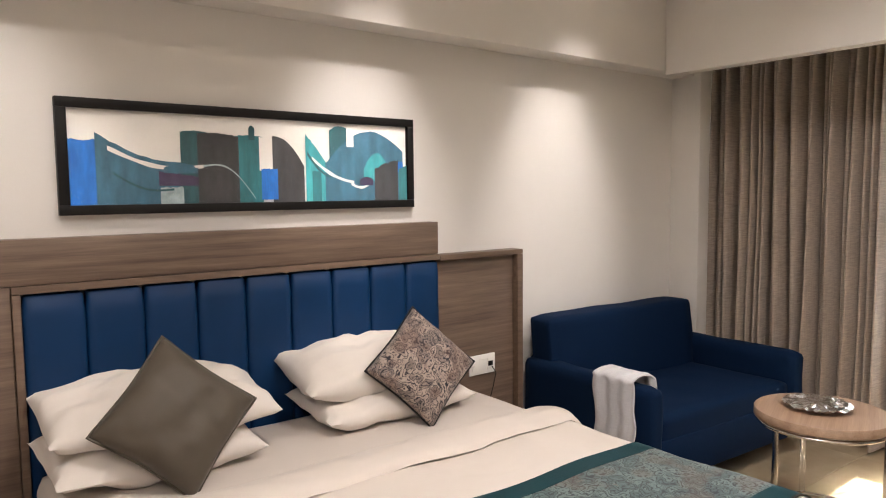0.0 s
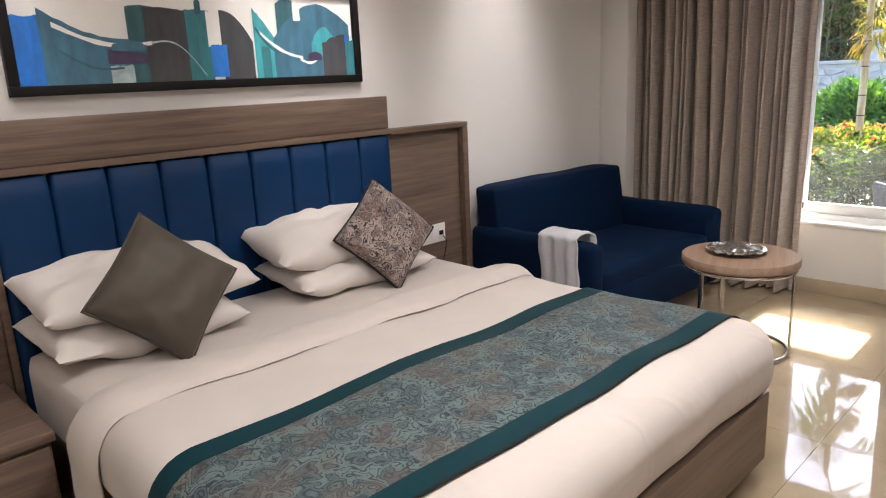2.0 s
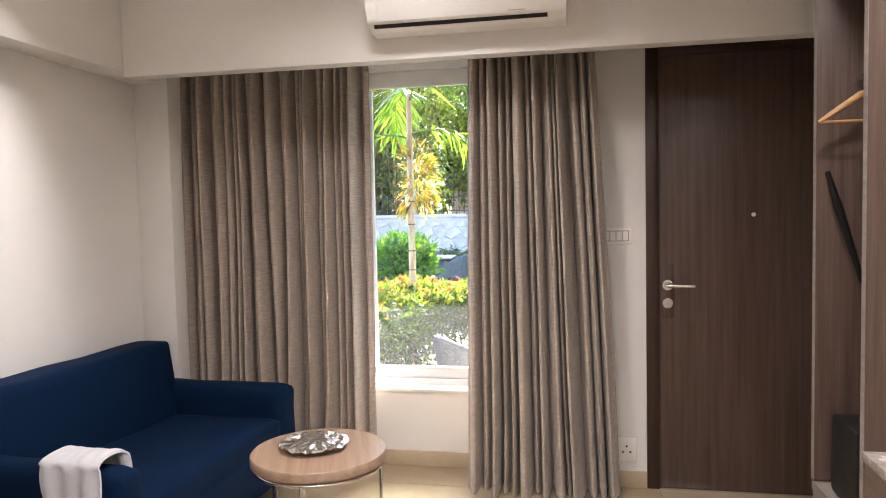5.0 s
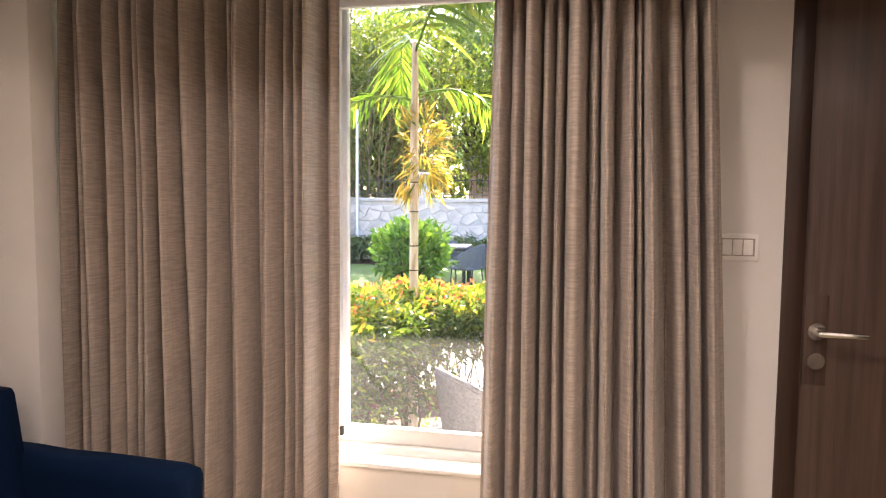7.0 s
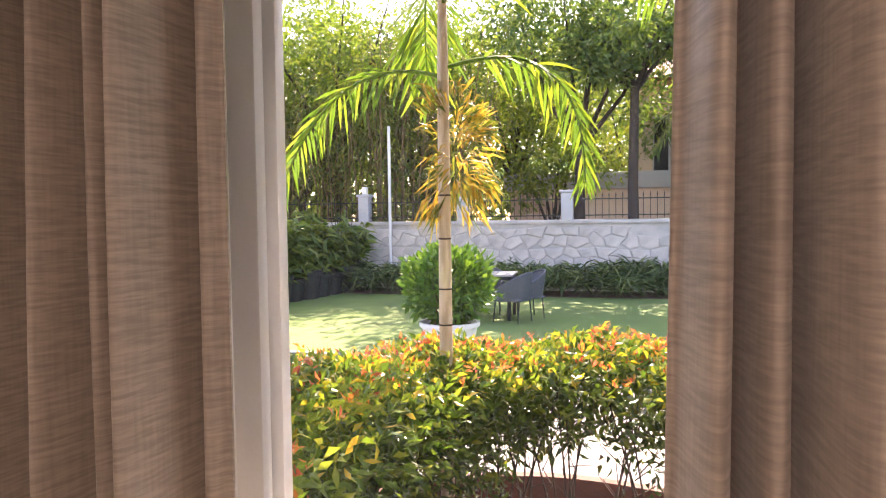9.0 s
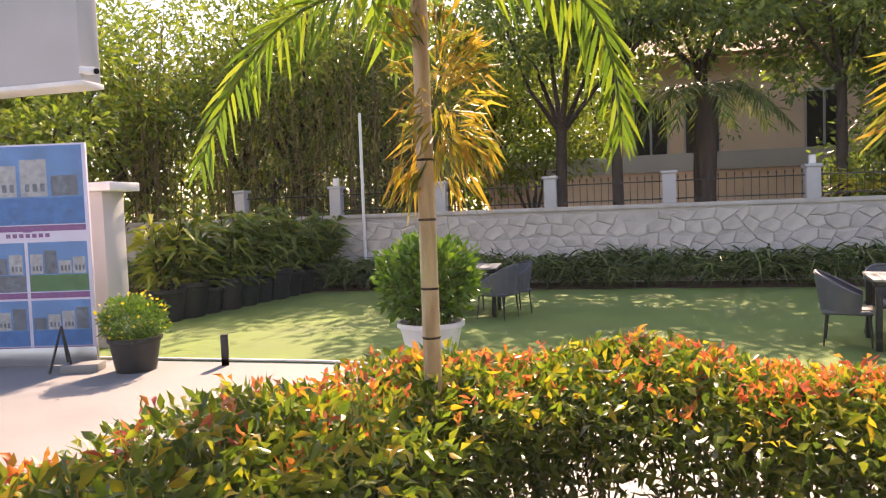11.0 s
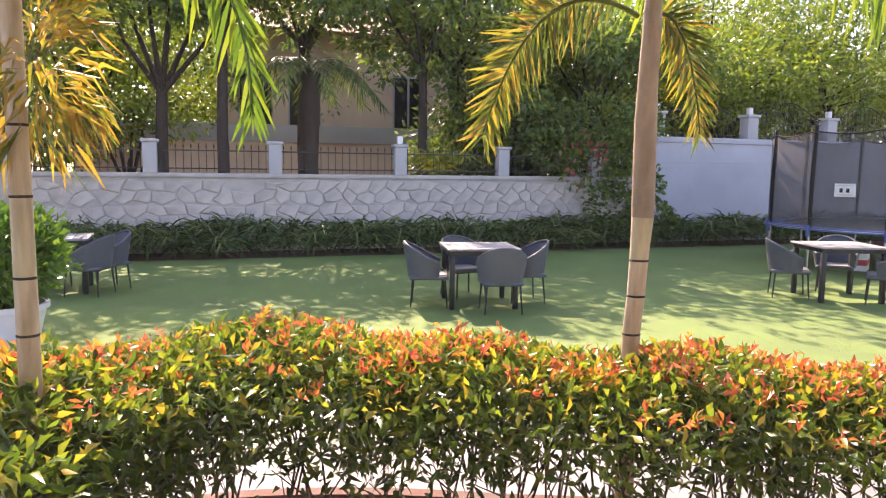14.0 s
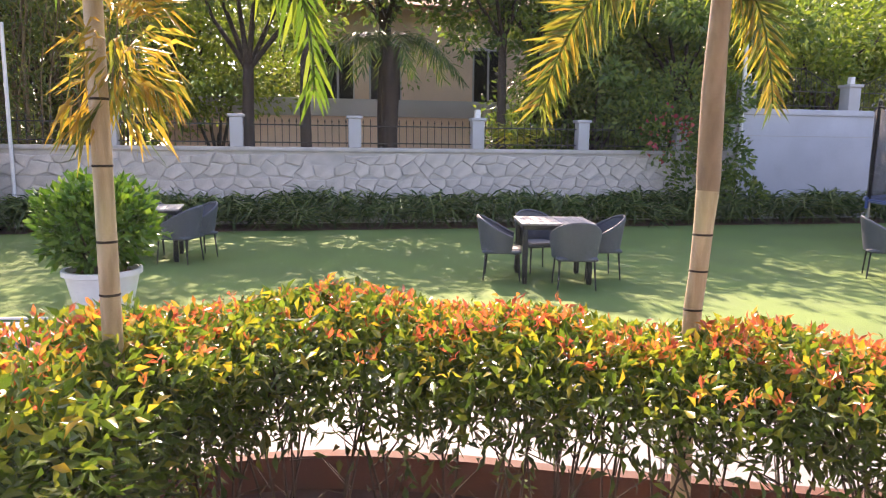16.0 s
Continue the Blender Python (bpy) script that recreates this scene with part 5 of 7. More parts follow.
# ---- palms ----
def frond(root, mid, tip, n, length, width, mats, parent, droop=0.35, spread=0.9, bow=0.0, seed=1, face=None):
    """An arching stalk with two rows of leaflets."""
    g = np.random.default_rng(seed)
    a, b, c = (np.array(q, float) for q in (root, mid, tip))
    ts = np.linspace(0, 1, 15)[:, None]
    path = (1 - ts) ** 2 * a + 2 * ts * (1 - ts) * b + ts ** 2 * c
    fr = part("frond", sweep([tuple(p) for p in path], [0.010 - 0.007 * k / 14 for k in range(15)], 6), mats[1], parent, "arching frond", 60)
    s = np.repeat(np.linspace(0.16, 1.0, n), 2)
    side = np.tile([1.0, -1.0], n)
    t = s[:, None]
    p = (1 - t) ** 2 * a + 2 * t * (1 - t) * b + t ** 2 * c
    d = 2 * (1 - t) * (b - a) + 2 * t * (c - b)
    d /= np.linalg.norm(d, axis=1, keepdims=True)
    z = np.array([0, 0, 1.0])
    lat = np.cross(d, z if face is None else np.array(face, float))
    lat /= np.maximum(np.linalg.norm(lat, axis=1, keepdims=True), 1e-6)
    dirs = lat * side[:, None] * spread + d * (0.55 + 0.6 * t ** 3) + z * (bow - droop) + g.normal(0, 0.24, p.shape)
    dirs /= np.linalg.norm(dirs, axis=1, keepdims=True)
    L = length * (0.55 + 0.9 * np.sin(np.pi * (0.12 + 0.8 * s))) * g.uniform(0.6, 1.15, len(s))
    W = width * g.uniform(0.8, 1.2, len(s))
    nrm = np.cross(dirs, d)
    nrm /= np.maximum(np.linalg.norm(nrm, axis=1, keepdims=True), 1e-6)
    wd = np.cross(nrm, dirs)
    verts, faces = [], []
    steps = ((0.0, 0.35), (0.3, 1.0), (0.65, 0.85), (1.0, 0.05))
    for q, (f, w) in enumerate(steps):
        cen = p + dirs * (L * f)[:, None] - z * (droop * 0.55 * L * f * f)[:, None]
        verts += [cen + wd * (W * w * 0.5)[:, None], cen - wd * (W * w * 0.5)[:, None]]
    V = np.stack(verts, 1).reshape(-1, 3)
    k = np.arange(len(s))[:, None] * 8
    F = np.concatenate([k + np.array([[2 * q, 2 * q + 1, 2 * q + 3, 2 * q + 2]]) for q in range(3)])
    raw_mesh("leaflets", V, F, mats[0], fr, True)
    return fr


def palm(x, y, label, spine, rings):
    """spine: rows of height, sideways shift and radius up the trunk."""
    p = thing("palm_tree", pose(x, y, -0.42), label, "palm tree", "young palms")
    part("trunk", sweep([(0, dy, z + 0.42) for z, dy, r in spine], [r for z, dy, r in spine], 18), PALMTRUNK, p, "", 60)
    for z in rings:
        lo, hi = max((q for q in spine if q[0] <= z), key=lambda q: q[0]), min((q for q in spine if q[0] > z), key=lambda q: q[0])
        f = (z - lo[0]) / (hi[0] - lo[0])
        dy, r = (lo[k] + (hi[k] - lo[k]) * f for k in (1, 2))
        part("leaf_scar", sweep([(0, dy, z + 0.416), (0, dy, z + 0.42), (0, dy, z + 0.424)], [r, r + 0.0022, r], 18), BARK, p, "dark ring on the trunk")
    return p


p1 = palm(6.0, 1.676, "young palm with a ringed trunk and dry orange leaves", ((-0.42, 0, 0.045), (-0.2, 0, 0.034), (0.5, 0, 0.031), (1.1, 0, 0.030), (1.5, 0, 0.028), (2.0, 0, 0.027), (2.45, 0, 0.020)), (0.92, 1.087, 1.32, 1.52))
B = 0.42
frond((0, 0, 2.06 + B), (0.05, 0.56, 2.26 + B), (0.0, 0.84, 1.56 + B), 34, 0.13, 0.015, (PALMGREEN, PALMGREEN), p1, 0.55, 0.75, 0, 3, (1, 0, 0.6))
frond((0, 0, 2.10 + B), (0.05, -0.64, 2.28 + B), (0.0, -0.64, 1.57 + B), 34, 0.13, 0.015, (PALMGREEN, PALMGREEN), p1, 0.55, 0.75, 0, 4, (1, 0, 0.6))
frond((0, 0, 2.38 + B), (0.6, 0.3, 2.9 + B), (1.1, 0.4, 2.2 + B), 40, 0.28, 0.030, (PALMGREEN, PALMGREEN), p1, 0.5, 0.8, 0, 5)
frond((0, 0, 2.38 + B), (-0.4, -0.3, 2.9 + B), (-0.8, -0.6, 2.55 + B), 40, 0.28, 0.030, (PALMGREEN, PALMGREEN), p1, 0.5, 0.8, 0, 6)
g1 = np.random.default_rng(21)
s1 = np.repeat(g1.uniform(0, 1, 52), 11)
a1 = np.repeat(g1.uniform(0, 2 * np.pi, 52), 11) + g1.normal(0, 0.22, 572)
rad = 0.03 + 0.10 * g1.uniform(0, 1, 572)
c1 = np.c_[rad * np.cos(a1), rad * np.sin(a1) - 0.055, B + 1.47 + 0.52 * s1 + g1.normal(0, 0.02, 572)]
d1 = np.c_[np.cos(a1), np.sin(a1), -1.5 + 3.4 * s1 + g1.normal(0, 0.35, 572)]
v, f = leaf_cloud(c1, d1, 0.112, 0.014, g1, 0.7)
raw_mesh("dry_leaves", v, f, PALMORANGE, p1)
p2 = palm(6.0, -0.335, "young palm with a ringed trunk and arching yellow-green fronds", ((-0.42, 0, 0.055), (-0.2, 0, 0.040), (0.5, 0.0, 0.034), (0.8, -0.004, 0.0335), (0.95, -0.018, 0.0335), (1.12, -0.027, 0.036), (1.24, -0.034, 0.041)), (0.80, 0.945, 1.08))
part("crownshaft", sweep([(0.0, -0.034, 1.23 + B), (0, -0.034, 1.30 + B), (0, -0.032, 1.45 + B), (0, -0.031, 1.60 + B), (0, -0.034, 1.75 + B), (0.0, -0.042, 1.95 + B), (0.0, -0.05, 2.3 + B)], [0.0405, 0.043, 0.042, 0.041, 0.037, 0.034, 0.026], 18), plain("crownshaft_sheath", (0.50, 0.365, 0.25), 0.6, 0.42, 3, 40, 0.3, stretch=(1, 1, 0.3)), p2, "peeling brown sheath", 60)
frond((0, 0.02, 1.97 + B), (-0.08, 0.46, 2.13 + B), (-0.12, 0.66, 1.52 + B), 120, 0.13, 0.009, (PALMYELLOW, PALMYELLOW), p2, 0.16, 0.95, 0, 8, (1, 0, 0.25))
frond((0, -0.02, 1.97 + B), (0.1, -0.27, 2.10 + B), (0.05, -0.31, 1.56 + B), 100, 0.115, 0.009, (PALMYELLOW, PALMYELLOW), p2, 0.22, 0.85, 0, 9, (1, 0, 0.25))
frond((0, 0, 2.25 + B), (-0.1, -0.9, 2.75 + B), (-0.1, -1.45, 1.62 + B), 80, 0.20, 0.016, (PALMGREEN, PALMGREEN), p2, 0.35, 0.9, 0, 10, (1, 0, 0.6))
frond((0, 0, 2.3 + B), (0.5, -0.4, 2.9 + B), (1.0, -0.7, 2.35 + B), 40, 0.28, 0.03, (PALMGREEN, PALMGREEN), p2, 0.5, 0.8, 0, 11)
frond((0, 0, 2.3 + B), (0.3, 0.6, 3.0 + B), (0.5, 1.1, 2.6 + B), 40, 0.28, 0.03, (PALMGREEN, PALMGREEN), p2, 0.5, 0.8, 0, 12)


# ---- garden furniture ----
def wicker_chair():
    c = thing("wicker_chair", pose(0, 0, 0), "grey woven wicker tub chair with slim metal legs", "chair", "garden chairs")

    def shell(u, v):
        a = radians(-118 + 236 * u)
        k = max(0.0, math.cos(a * 0.75))
        rim = 0.60 + 0.27 * k ** 1.4
        z = 0.40 + (rim - 0.40) * v
        r = 0.27 + 0.05 * v * (0.6 + 0.8 * k)
        return (-r * math.cos(a) * 1.02, r * math.sin(a), z)

    part("backrest", sheet(shell, 36, 12, 0.02), WICKER, c, "", 60)
    pts = [shell(k / 36, 1.0) for k in range(37)]
    part("rim", sweep([(x, y, z + 0.004) for x, y, z in pts], 0.017, 8), WICKER, c, "", 80)
    part("seat", soft_box(-0.27, 0.27, -0.27, 0.27, 0.37, 0.43, 0.03, 10, 0.003, 8, 1), WICKER, c, "", 60)
    part("seat_pad", soft_box(-0.22, 0.25, -0.22, 0.22, 0.425, 0.445, 0.01, 6), TABLEGREY, c, "pale grey seat pad", 60)
    for sx in (-1, 1):
        for sy in (-1, 1):
            part("leg", sweep([(0.22 * sx, 0.22 * sy, 0.39), (0.25 * sx, 0.245 * sy, 0.0)], [0.014, 0.010], 10), IRON, c)
    return c


CHAIR = wicker_chair()
CHAIR.matrix_basis = pose(4.98, 0.92, LAWN - 0.085, 0, 0, -52)


def garden_table(m):
    t = thing("garden_table", m, "square grey slatted garden table", "table", "garden tables")
    for k in range(9):
        part("slat", box(-0.45, 0.45, -0.45 + 0.1 * k + 0.003, -0.45 + 0.1 * k + 0.097, 0.715, 0.74, 0.003), TABLEGREY, t)
    part("apron", box(-0.42, 0.42, -0.42, 0.42, 0.66, 0.714, 0.004), IRON, t)
    for sx in (-1, 1):
        for sy in (-1, 1):
            part("leg", box(0.39 * sx - 0.03, 0.39 * sx + 0.03, 0.39 * sy - 0.03, 0.39 * sy + 0.03, 0, 0.66, 0.004), IRON, t)
    return t


T1 = garden_table(pose(11.95, -2.0, LAWN + 0.012, 0, 0, -11))
T2 = copy_thing(T1, pose(14.25, 3.22, LAWN + 0.012, 0, 0, 4))
T3 = copy_thing(T1, pose(11.05, -6.88, LAWN + 0.012, 0, 0, -20))
for (tx, ty, seats) in ((11.95, -2.0, ((-0.66, -0.08, -12), (0.12, 0.72, -108), (0.66, -0.0, 190), (0.0, -0.72, 84))),
                        (14.25, 3.22, ((-0.45, -0.55, 70), (0.6, 0.15, 190), (-0.15, 0.70, -80), (0.1, -0.72, 120))),
                        (11.05, -6.88, ((0.36, 0.60, -126), (-0.62, -0.30, 42), (0.55, -0.55, 131)))):
    for dx, dy, rz in seats:
        copy_thing(CHAIR, pose(tx + dx * 0.86, ty + dy * 0.86, LAWN + 0.012, 0, 0, rz) @ Matrix.Scale(0.9, 4))


# ---- boundary wall with pillars and railings ----
WX = 18.6
bm = box(WX, WX + 0.3, -9.0, 13.0, -0.4, 1.27)
wall = structure("boundary_wall", bm, MORTAR, "grey painted rubble-stone boundary wall", "wall")
part("coping", box(WX - 0.05, WX + 0.35, -9.0, 13.0, 1.27, 1.36, 0.01), MORTAR, wall, "grey concrete coping")
PILLARS = (9.6, 7.2, 4.75, 2.35, -0.05, -2.72, -5.15, -7.55, -8.85)
for y in PILLARS:
    pl = thing("wall_pillar", pose(WX + 0.14, y, 1.36), "white-grey square pillar on the boundary wall", "pillar", "wall pillars")
    part("shaft", box(-0.13, 0.13, -0.13, 0.13, 0, 0.60, 0.008), FACADE, pl)
    part("cap", box(-0.165, 0.165, -0.165, 0.165, 0.60, 0.66, 0.012), FACADE, pl)
    if y in (-2.72, 7.2):
        part("lamp_box", box(-0.05, 0.05, -0.06, 0.06, 0.66, 0.84, 0.01), POTWHITE, pl, "small white lamp")
for a, b in zip(PILLARS, PILLARS[1:]):
    f = thing("iron_railing", pose(WX + 0.14, 0, 1.36), "black iron railing with spear tops between the pillars", "railing", "wall railings")
    part("bottom_rail", box(-0.012, 0.012, b + 0.135, a - 0.135, 0.08, 0.105), IRON, f)
    part("top_rail", box(-0.012, 0.012, b + 0.135, a - 0.135, 0.44, 0.465), IRON, f)
    n = max(2, int((a - b - 0.3) / 0.14))
    for k in range(n):
        y = b + 0.18 + (a - b - 0.36) * k / (n - 1)
        part("bar", sweep([(0, y, 0.02), (0, y, 0.5), (0, y, 0.53), (0, y, 0.60)], [0.008, 0.008, 0.018, 0.001], 5), IRON, f)

# blue-grey wall
bw = structure("boundary_wall_blue", box(WX - 0.05, WX + 0.25, -26, -9.0, -0.4, 2.22), BLUEWALL, "pale blue-grey plastered boundary wall", "wall")
part("coping", box(WX - 0.09, WX + 0.29, -26, -9.0, 2.22, 2.36, 0.01), BLUEWALL, bw)
part("groove", box(WX - 0.056, WX - 0.05, -26, -9.0, 1.72, 1.735), MORTAR, bw)
for y in (-9.2, -12.0, -14.6, -17.2, -19.8):
    pl = thing("wall_pillar", pose(WX + 0.1, y, 2.36), "white-grey square pillar on the boundary wall", "pillar", "wall pillars")
    part("shaft", box(-0.16, 0.16, -0.16, 0.16, 0, 0.55, 0.008), FACADE, pl)
    part("cap", box(-0.2, 0.2, -0.2, 0.2, 0.55, 0.62, 0.012), FACADE, pl)
    part("lamp_box", box(-0.06, 0.06, -0.06, 0.06, 0.62, 0.80, 0.01), POTWHITE, pl, "small white lamp")
    f = thing("ornate_railing", pose(WX + 0.1, y, 2.36), "black scrolled iron railing on the wall", "railing", "ornate railings")
    part("bottom_rail", box(-0.012, 0.012, -2.35, -0.18, 0.08, 0.10), IRON, f)
    part("mid_rail", box(-0.012, 0.012, -2.35, -0.18, 0.42, 0.44), IRON, f)
    arch = [(0, -0.18 - 2.17 * k / 20, 0.55 + 0.42 * math.sin(math.pi * k / 20) ** 1.5) for k in range(21)]
    part("arched_rail", sweep(arch, 0.012, 6), IRON, f)
    for k in range(15):
        s = (k + 0.5) / 15
        part("bar", sweep([(0, -0.18 - 2.17 * s, 0.02), (0, -0.18 - 2.17 * s, 0.55 + 0.42 * math.sin(math.pi * s) ** 1.5)], 0.007, 5), IRON, f)
    for k in range(5):
        cy = -0.42 - 0.42 * k
        sp = [(0, cy + 0.13 * (1 - j / 22) * math.cos(j * 0.6), 0.62 + 0.13 * (1 - j / 22) * math.sin(j * 0.6)) for j in range(19)]
        part("scroll", sweep(sp, 0.007, 5), IRON, f)

for x, y, zt, r in ((WX - 0.1, -8.98, 4.5, 0.045), (WX - 0.1, 6.48, 3.6, 0.035)):
    pp = thing("service_pole", pose(x, y, LAWN), "slim white service pole with a small box", "pole")
    part("tube", sweep([(0, 0, 0), (0, 0, zt - LAWN)], r, 12), POTWHITE, pp)
    part("junction_box", box(-0.14, -0.03, -0.09, 0.09, 0.30, 0.52, 0.008), POTWHITE, pp)


# ---- trampoline ----
def net_material():
    m, t, b = nodes_of("black_safety_net")
    b.inputs["Base Color"].default_value = (0.10, 0.092, 0.092, 1)
    b.inputs["Roughness"].default_value = 0.8
    tr = t.nodes.new("ShaderNodeBsdfTransparent")
    mx = t.nodes.new("ShaderNodeMixShader")
    n = noise_fac(t, coords(t), 1.5)
    t.links.new(ramp(t, n, [(0.3, (0.50,) * 3), (0.7, (0.70,) * 3)]), mx.inputs[0])
    t.links.new(tr.outputs[0], mx.inputs[1])
    t.links.new(b.outputs[0], mx.inputs[2])
    t.links.new(mx.outputs[0], t.nodes["Material Output"].inputs["Surface"])
    return m


def trampoline():
    t = thing("trampoline", pose(13.5, -11.2, LAWN + 0.012), "round trampoline with a tall black safety net", "trampoline")
    R = 2.42

    def ring(z, r, w):
        return sweep([(r * math.cos(2 * math.pi * k / 48), r * math.sin(2 * math.pi * k / 48), z) for k in range(49)], w, 8, cap=False)

    part("frame_ring", ring(0.74, R, 0.03), STEEL, t, "", 80)
    part("pad", lathe([(R - 0.28, 0.77), (R + 0.02, 0.77), (R + 0.035, 0.72), (R - 0.28, 0.75)], 48), BLUEPAD, t, "blue edge pad")
    part("mat", lathe([(0, 0.74), (R - 0.27, 0.745), (R - 0.27, 0.735), (0, 0.73)], 48), BLACK, t, "black jumping mat")
    net = sheet(lambda u, v: ((R - 0.04 + 0.02 * math.sin(u * 50)) * math.cos(2 * math.pi * u), (R - 0.04 + 0.02 * math.sin(u * 50)) * math.sin(2 * math.pi * u), 0.77 + 1.68 * v - 0.07 * v * abs(math.sin((u - 0.0047) * 12 * math.pi))), 96, 8)
    part("safety_net", net, net_material(), t, "sagging black net", 60)
    part("net_hem", sweep([((R - 0.02) * math.cos(2 * math.pi * u), (R - 0.02) * math.sin(2 * math.pi * u), 2.44 - 0.07 * abs(math.sin((u - 0.0047) * 12 * math.pi))) for u in (k / 96 for k in range(97))], 0.012, 6, cap=False), BLACK, t, "black hem cord of the net")
    for k in range(12):
        a = radians(1.7 + 30 * k)
        c, s = math.cos(a), math.sin(a)
        part("net_pole", sweep([(R * c, R * s, 0.74), (R * 1.0 * c, R * 1.0 * s, 1.6), (R * 0.985 * c, R * 0.985 * s, 2.52)], [0.028, 0.036, 0.034], 10), BLACK, t, "padded black pole")
        part("pole_sleeve", sweep([(R * 1.012 * c, R * 1.012 * s, 0.60), (R * 1.012 * c, R * 1.012 * s, 0.80)], 0.034, 10), BLUEPAD, t, "blue sleeve at the frame")
    for k in range(6):
        a0, a1 = radians(61.7 + 60 * k), radians(91.7 + 60 * k)
        foot = [(R * math.cos(a0 + (a1 - a0) * q), R * math.sin(a0 + (a1 - a0) * q), 0.05 - 0.026 * math.sin(math.pi * q)) for q in (0.0, 0.08, 0.3, 0.7, 0.92, 1.0)]
        part("leg", sweep([(foot[0][0], foot[0][1], 0.74)] + foot + [(foot[-1][0], foot[-1][1], 0.74)], 0.022, 8), STEEL, t, "bent steel leg")
    m = pose(0, 0, 0, 0, 0, 106.5) @ pose(R, 0, 0)
    sg = part("notice", box(0.03, 0.038, -0.17, 0.17, 1.32, 1.54, 0.0, m=m), POTWHITE, t, "white notice board")
    for dy in (-0.06, 0.05):
        part("letter_bar", box(0.0385, 0.041, dy - 0.026, dy + 0.026, 1.39, 1.46, m=m), BLACK, sg)
    for z in (1.345, 1.50):
        part("small_print", box(0.0385, 0.040, -0.13, 0.13, z, z + 0.014, m=m), MORTAR, sg)
    lm = pose(0, 0, 0, 0, 0, 133) @ pose(R + 0.06, 0, 0, 0, -14, 0)
    lad = part("ladder", box(0.16, 0.20, -0.2, -0.165, 0.04, 0.84, 0.004, m=lm), STEEL, t, "pale steel step ladder")
    part("ladder_rail", box(0.16, 0.20, 0.165, 0.2, 0.04, 0.84, 0.004, m=lm), STEEL, lad)
    for k in range(3):
        part("rung", box(0.15, 0.21, -0.17, 0.17, 0.22 + 0.21 * k, 0.255 + 0.21 * k, 0.003, m=lm), STEEL, lad)
    zip_m = pose(0, 0, 0, 0, 0, 136.5) @ pose(R - 0.01, 0, 0)
    arch = [(0.22, 0.80), (0.25, 1.15)] + [(0.25 * math.cos(q), 1.35 + 0.50 * math.sin(q)) for q in (math.pi * k / 14 for k in range(15))] + [(-0.25, 1.15), (-0.22, 0.80)]
    part("entry_slit", sweep([zip_m @ Vector((0.0, y, z)) for y, z in arch], 0.009, 6), BLACK, t, "arched zip of the net entry")


trampoline()
ct = thing("carton", pose(13.3, -9.75, LAWN + 0.012, 0, 0, 35), "white and red carton on the lawn under the trampoline", "box")
part("case", box(-0.2, 0.2, -0.22, 0.22, 0, 0.52, 0.006), POTWHITE, ct)
for z in (0.10, 0.36):
    part("red_band", box(-0.203, 0.203, -0.223, 0.223, z, z + 0.10), plain("red_print", (0.45, 0.06, 0.06), 0.5), ct, "red printed band")


# ---- bollards ----
def bollard(m):
    b = thing("bollard_light", m, "short dark square bollard lamp with an open window", "bollard", "path bollards")
    p = box(-0.06, -0.03, -0.06, 0.06, 0, 0.5, 0.003)
    box(0.03, 0.06, -0.06, 0.06, 0, 0.5, 0.003, bm=p)
    part("uprights", p, DARKPLASTIC, b)
    part("top_cap", box(-0.06, 0.06, -0.06, 0.06, 0.5, 0.55, 0.004), DARKPLASTIC, b)
    part("plinth", box(-0.06, 0.06, -0.06, 0.06, 0, 0.12, 0.003), DARKPLASTIC, b)
    part("diffuser", box(-0.028, 0.028, -0.03, 0.03, 0.12, 0.48), POTWHITE, b, "pale diffuser")
    return b


b1 = bollard(pose(10.55, 5.25, LAWN, 0, 0, 25) @ Matrix.Scale(0.62, 4))
copy_thing(b1, pose(8.05, -4.58, LAWN, 0, 0, 55))


# ---- potted plants ----
def pot_mesh(r0, r1, h, lip=0.02):
    return lathe([(0, 0), (r0, 0), (r0 + (r1 - r0) * 0.9, h * 0.86), (r1 + lip, h * 0.88), (r1 + lip, h), (r1 - 0.02, h), (r1 - 0.04, h * 0.86), (0, h * 0.86)], 36)


def cloud_ball(n, c, rad, length, width, shell=0.55, seed=1, flat=1.0, up=0.35):
    g = np.random.default_rng(seed)
    d = g.normal(size=(n, 3))
    d /= np.linalg.norm(d, axis=1, keepdims=True)
    lump = np.array([1 + 0.28 * noise.noise((q[0] * 1.9 + seed, q[1] * 1.9, q[2] * 1.9)) for q in d])
    r = rad * lump * (shell + (1 - shell) * g.uniform(0, 1, n) ** 0.5)
    p = np.array(c) + d * r[:, None] * np.array([1, 1, flat])
    return leaf_cloud(p, d + np.array([0, 0, up]) + g.normal(0, 0.5, d.shape), length, width, g)


wp = thing("potted_bush", pose(10.95, 3.0, LAWN + 0.012) @ Matrix.Scale(0.84, 4), "round leafy green bush in a white pot", "potted plant")
part("pot", pot_mesh(0.30, 0.41, 0.50, 0.025), POTWHITE, wp, "white ribbed planter", 50)
part("soil", lathe([(0, 0.44), (0.37, 0.44), (0.37, 0.41), (0, 0.41)], 24), SOIL, wp)
stems = bmesh.new()
for k in range(9):
    a = k * 0.7
    sweep([(0.05 * math.cos(a), 0.05 * math.sin(a), 0.42), (0.3 * math.cos(a), 0.3 * math.sin(a), 0.85), (0.42 * math.cos(a), 0.42 * math.sin(a), 1.1)], [0.018, 0.012, 0.005], 6, stems)
part("branches", stems, TWIG, wp)
v, f = cloud_ball(2300, (0, 0, 1.02), 0.62, 0.155, 0.066, 0.25, 2, 0.86, 0.6)
raw_mesh("bush_leaves", v, f, BUSHLEAF, wp)

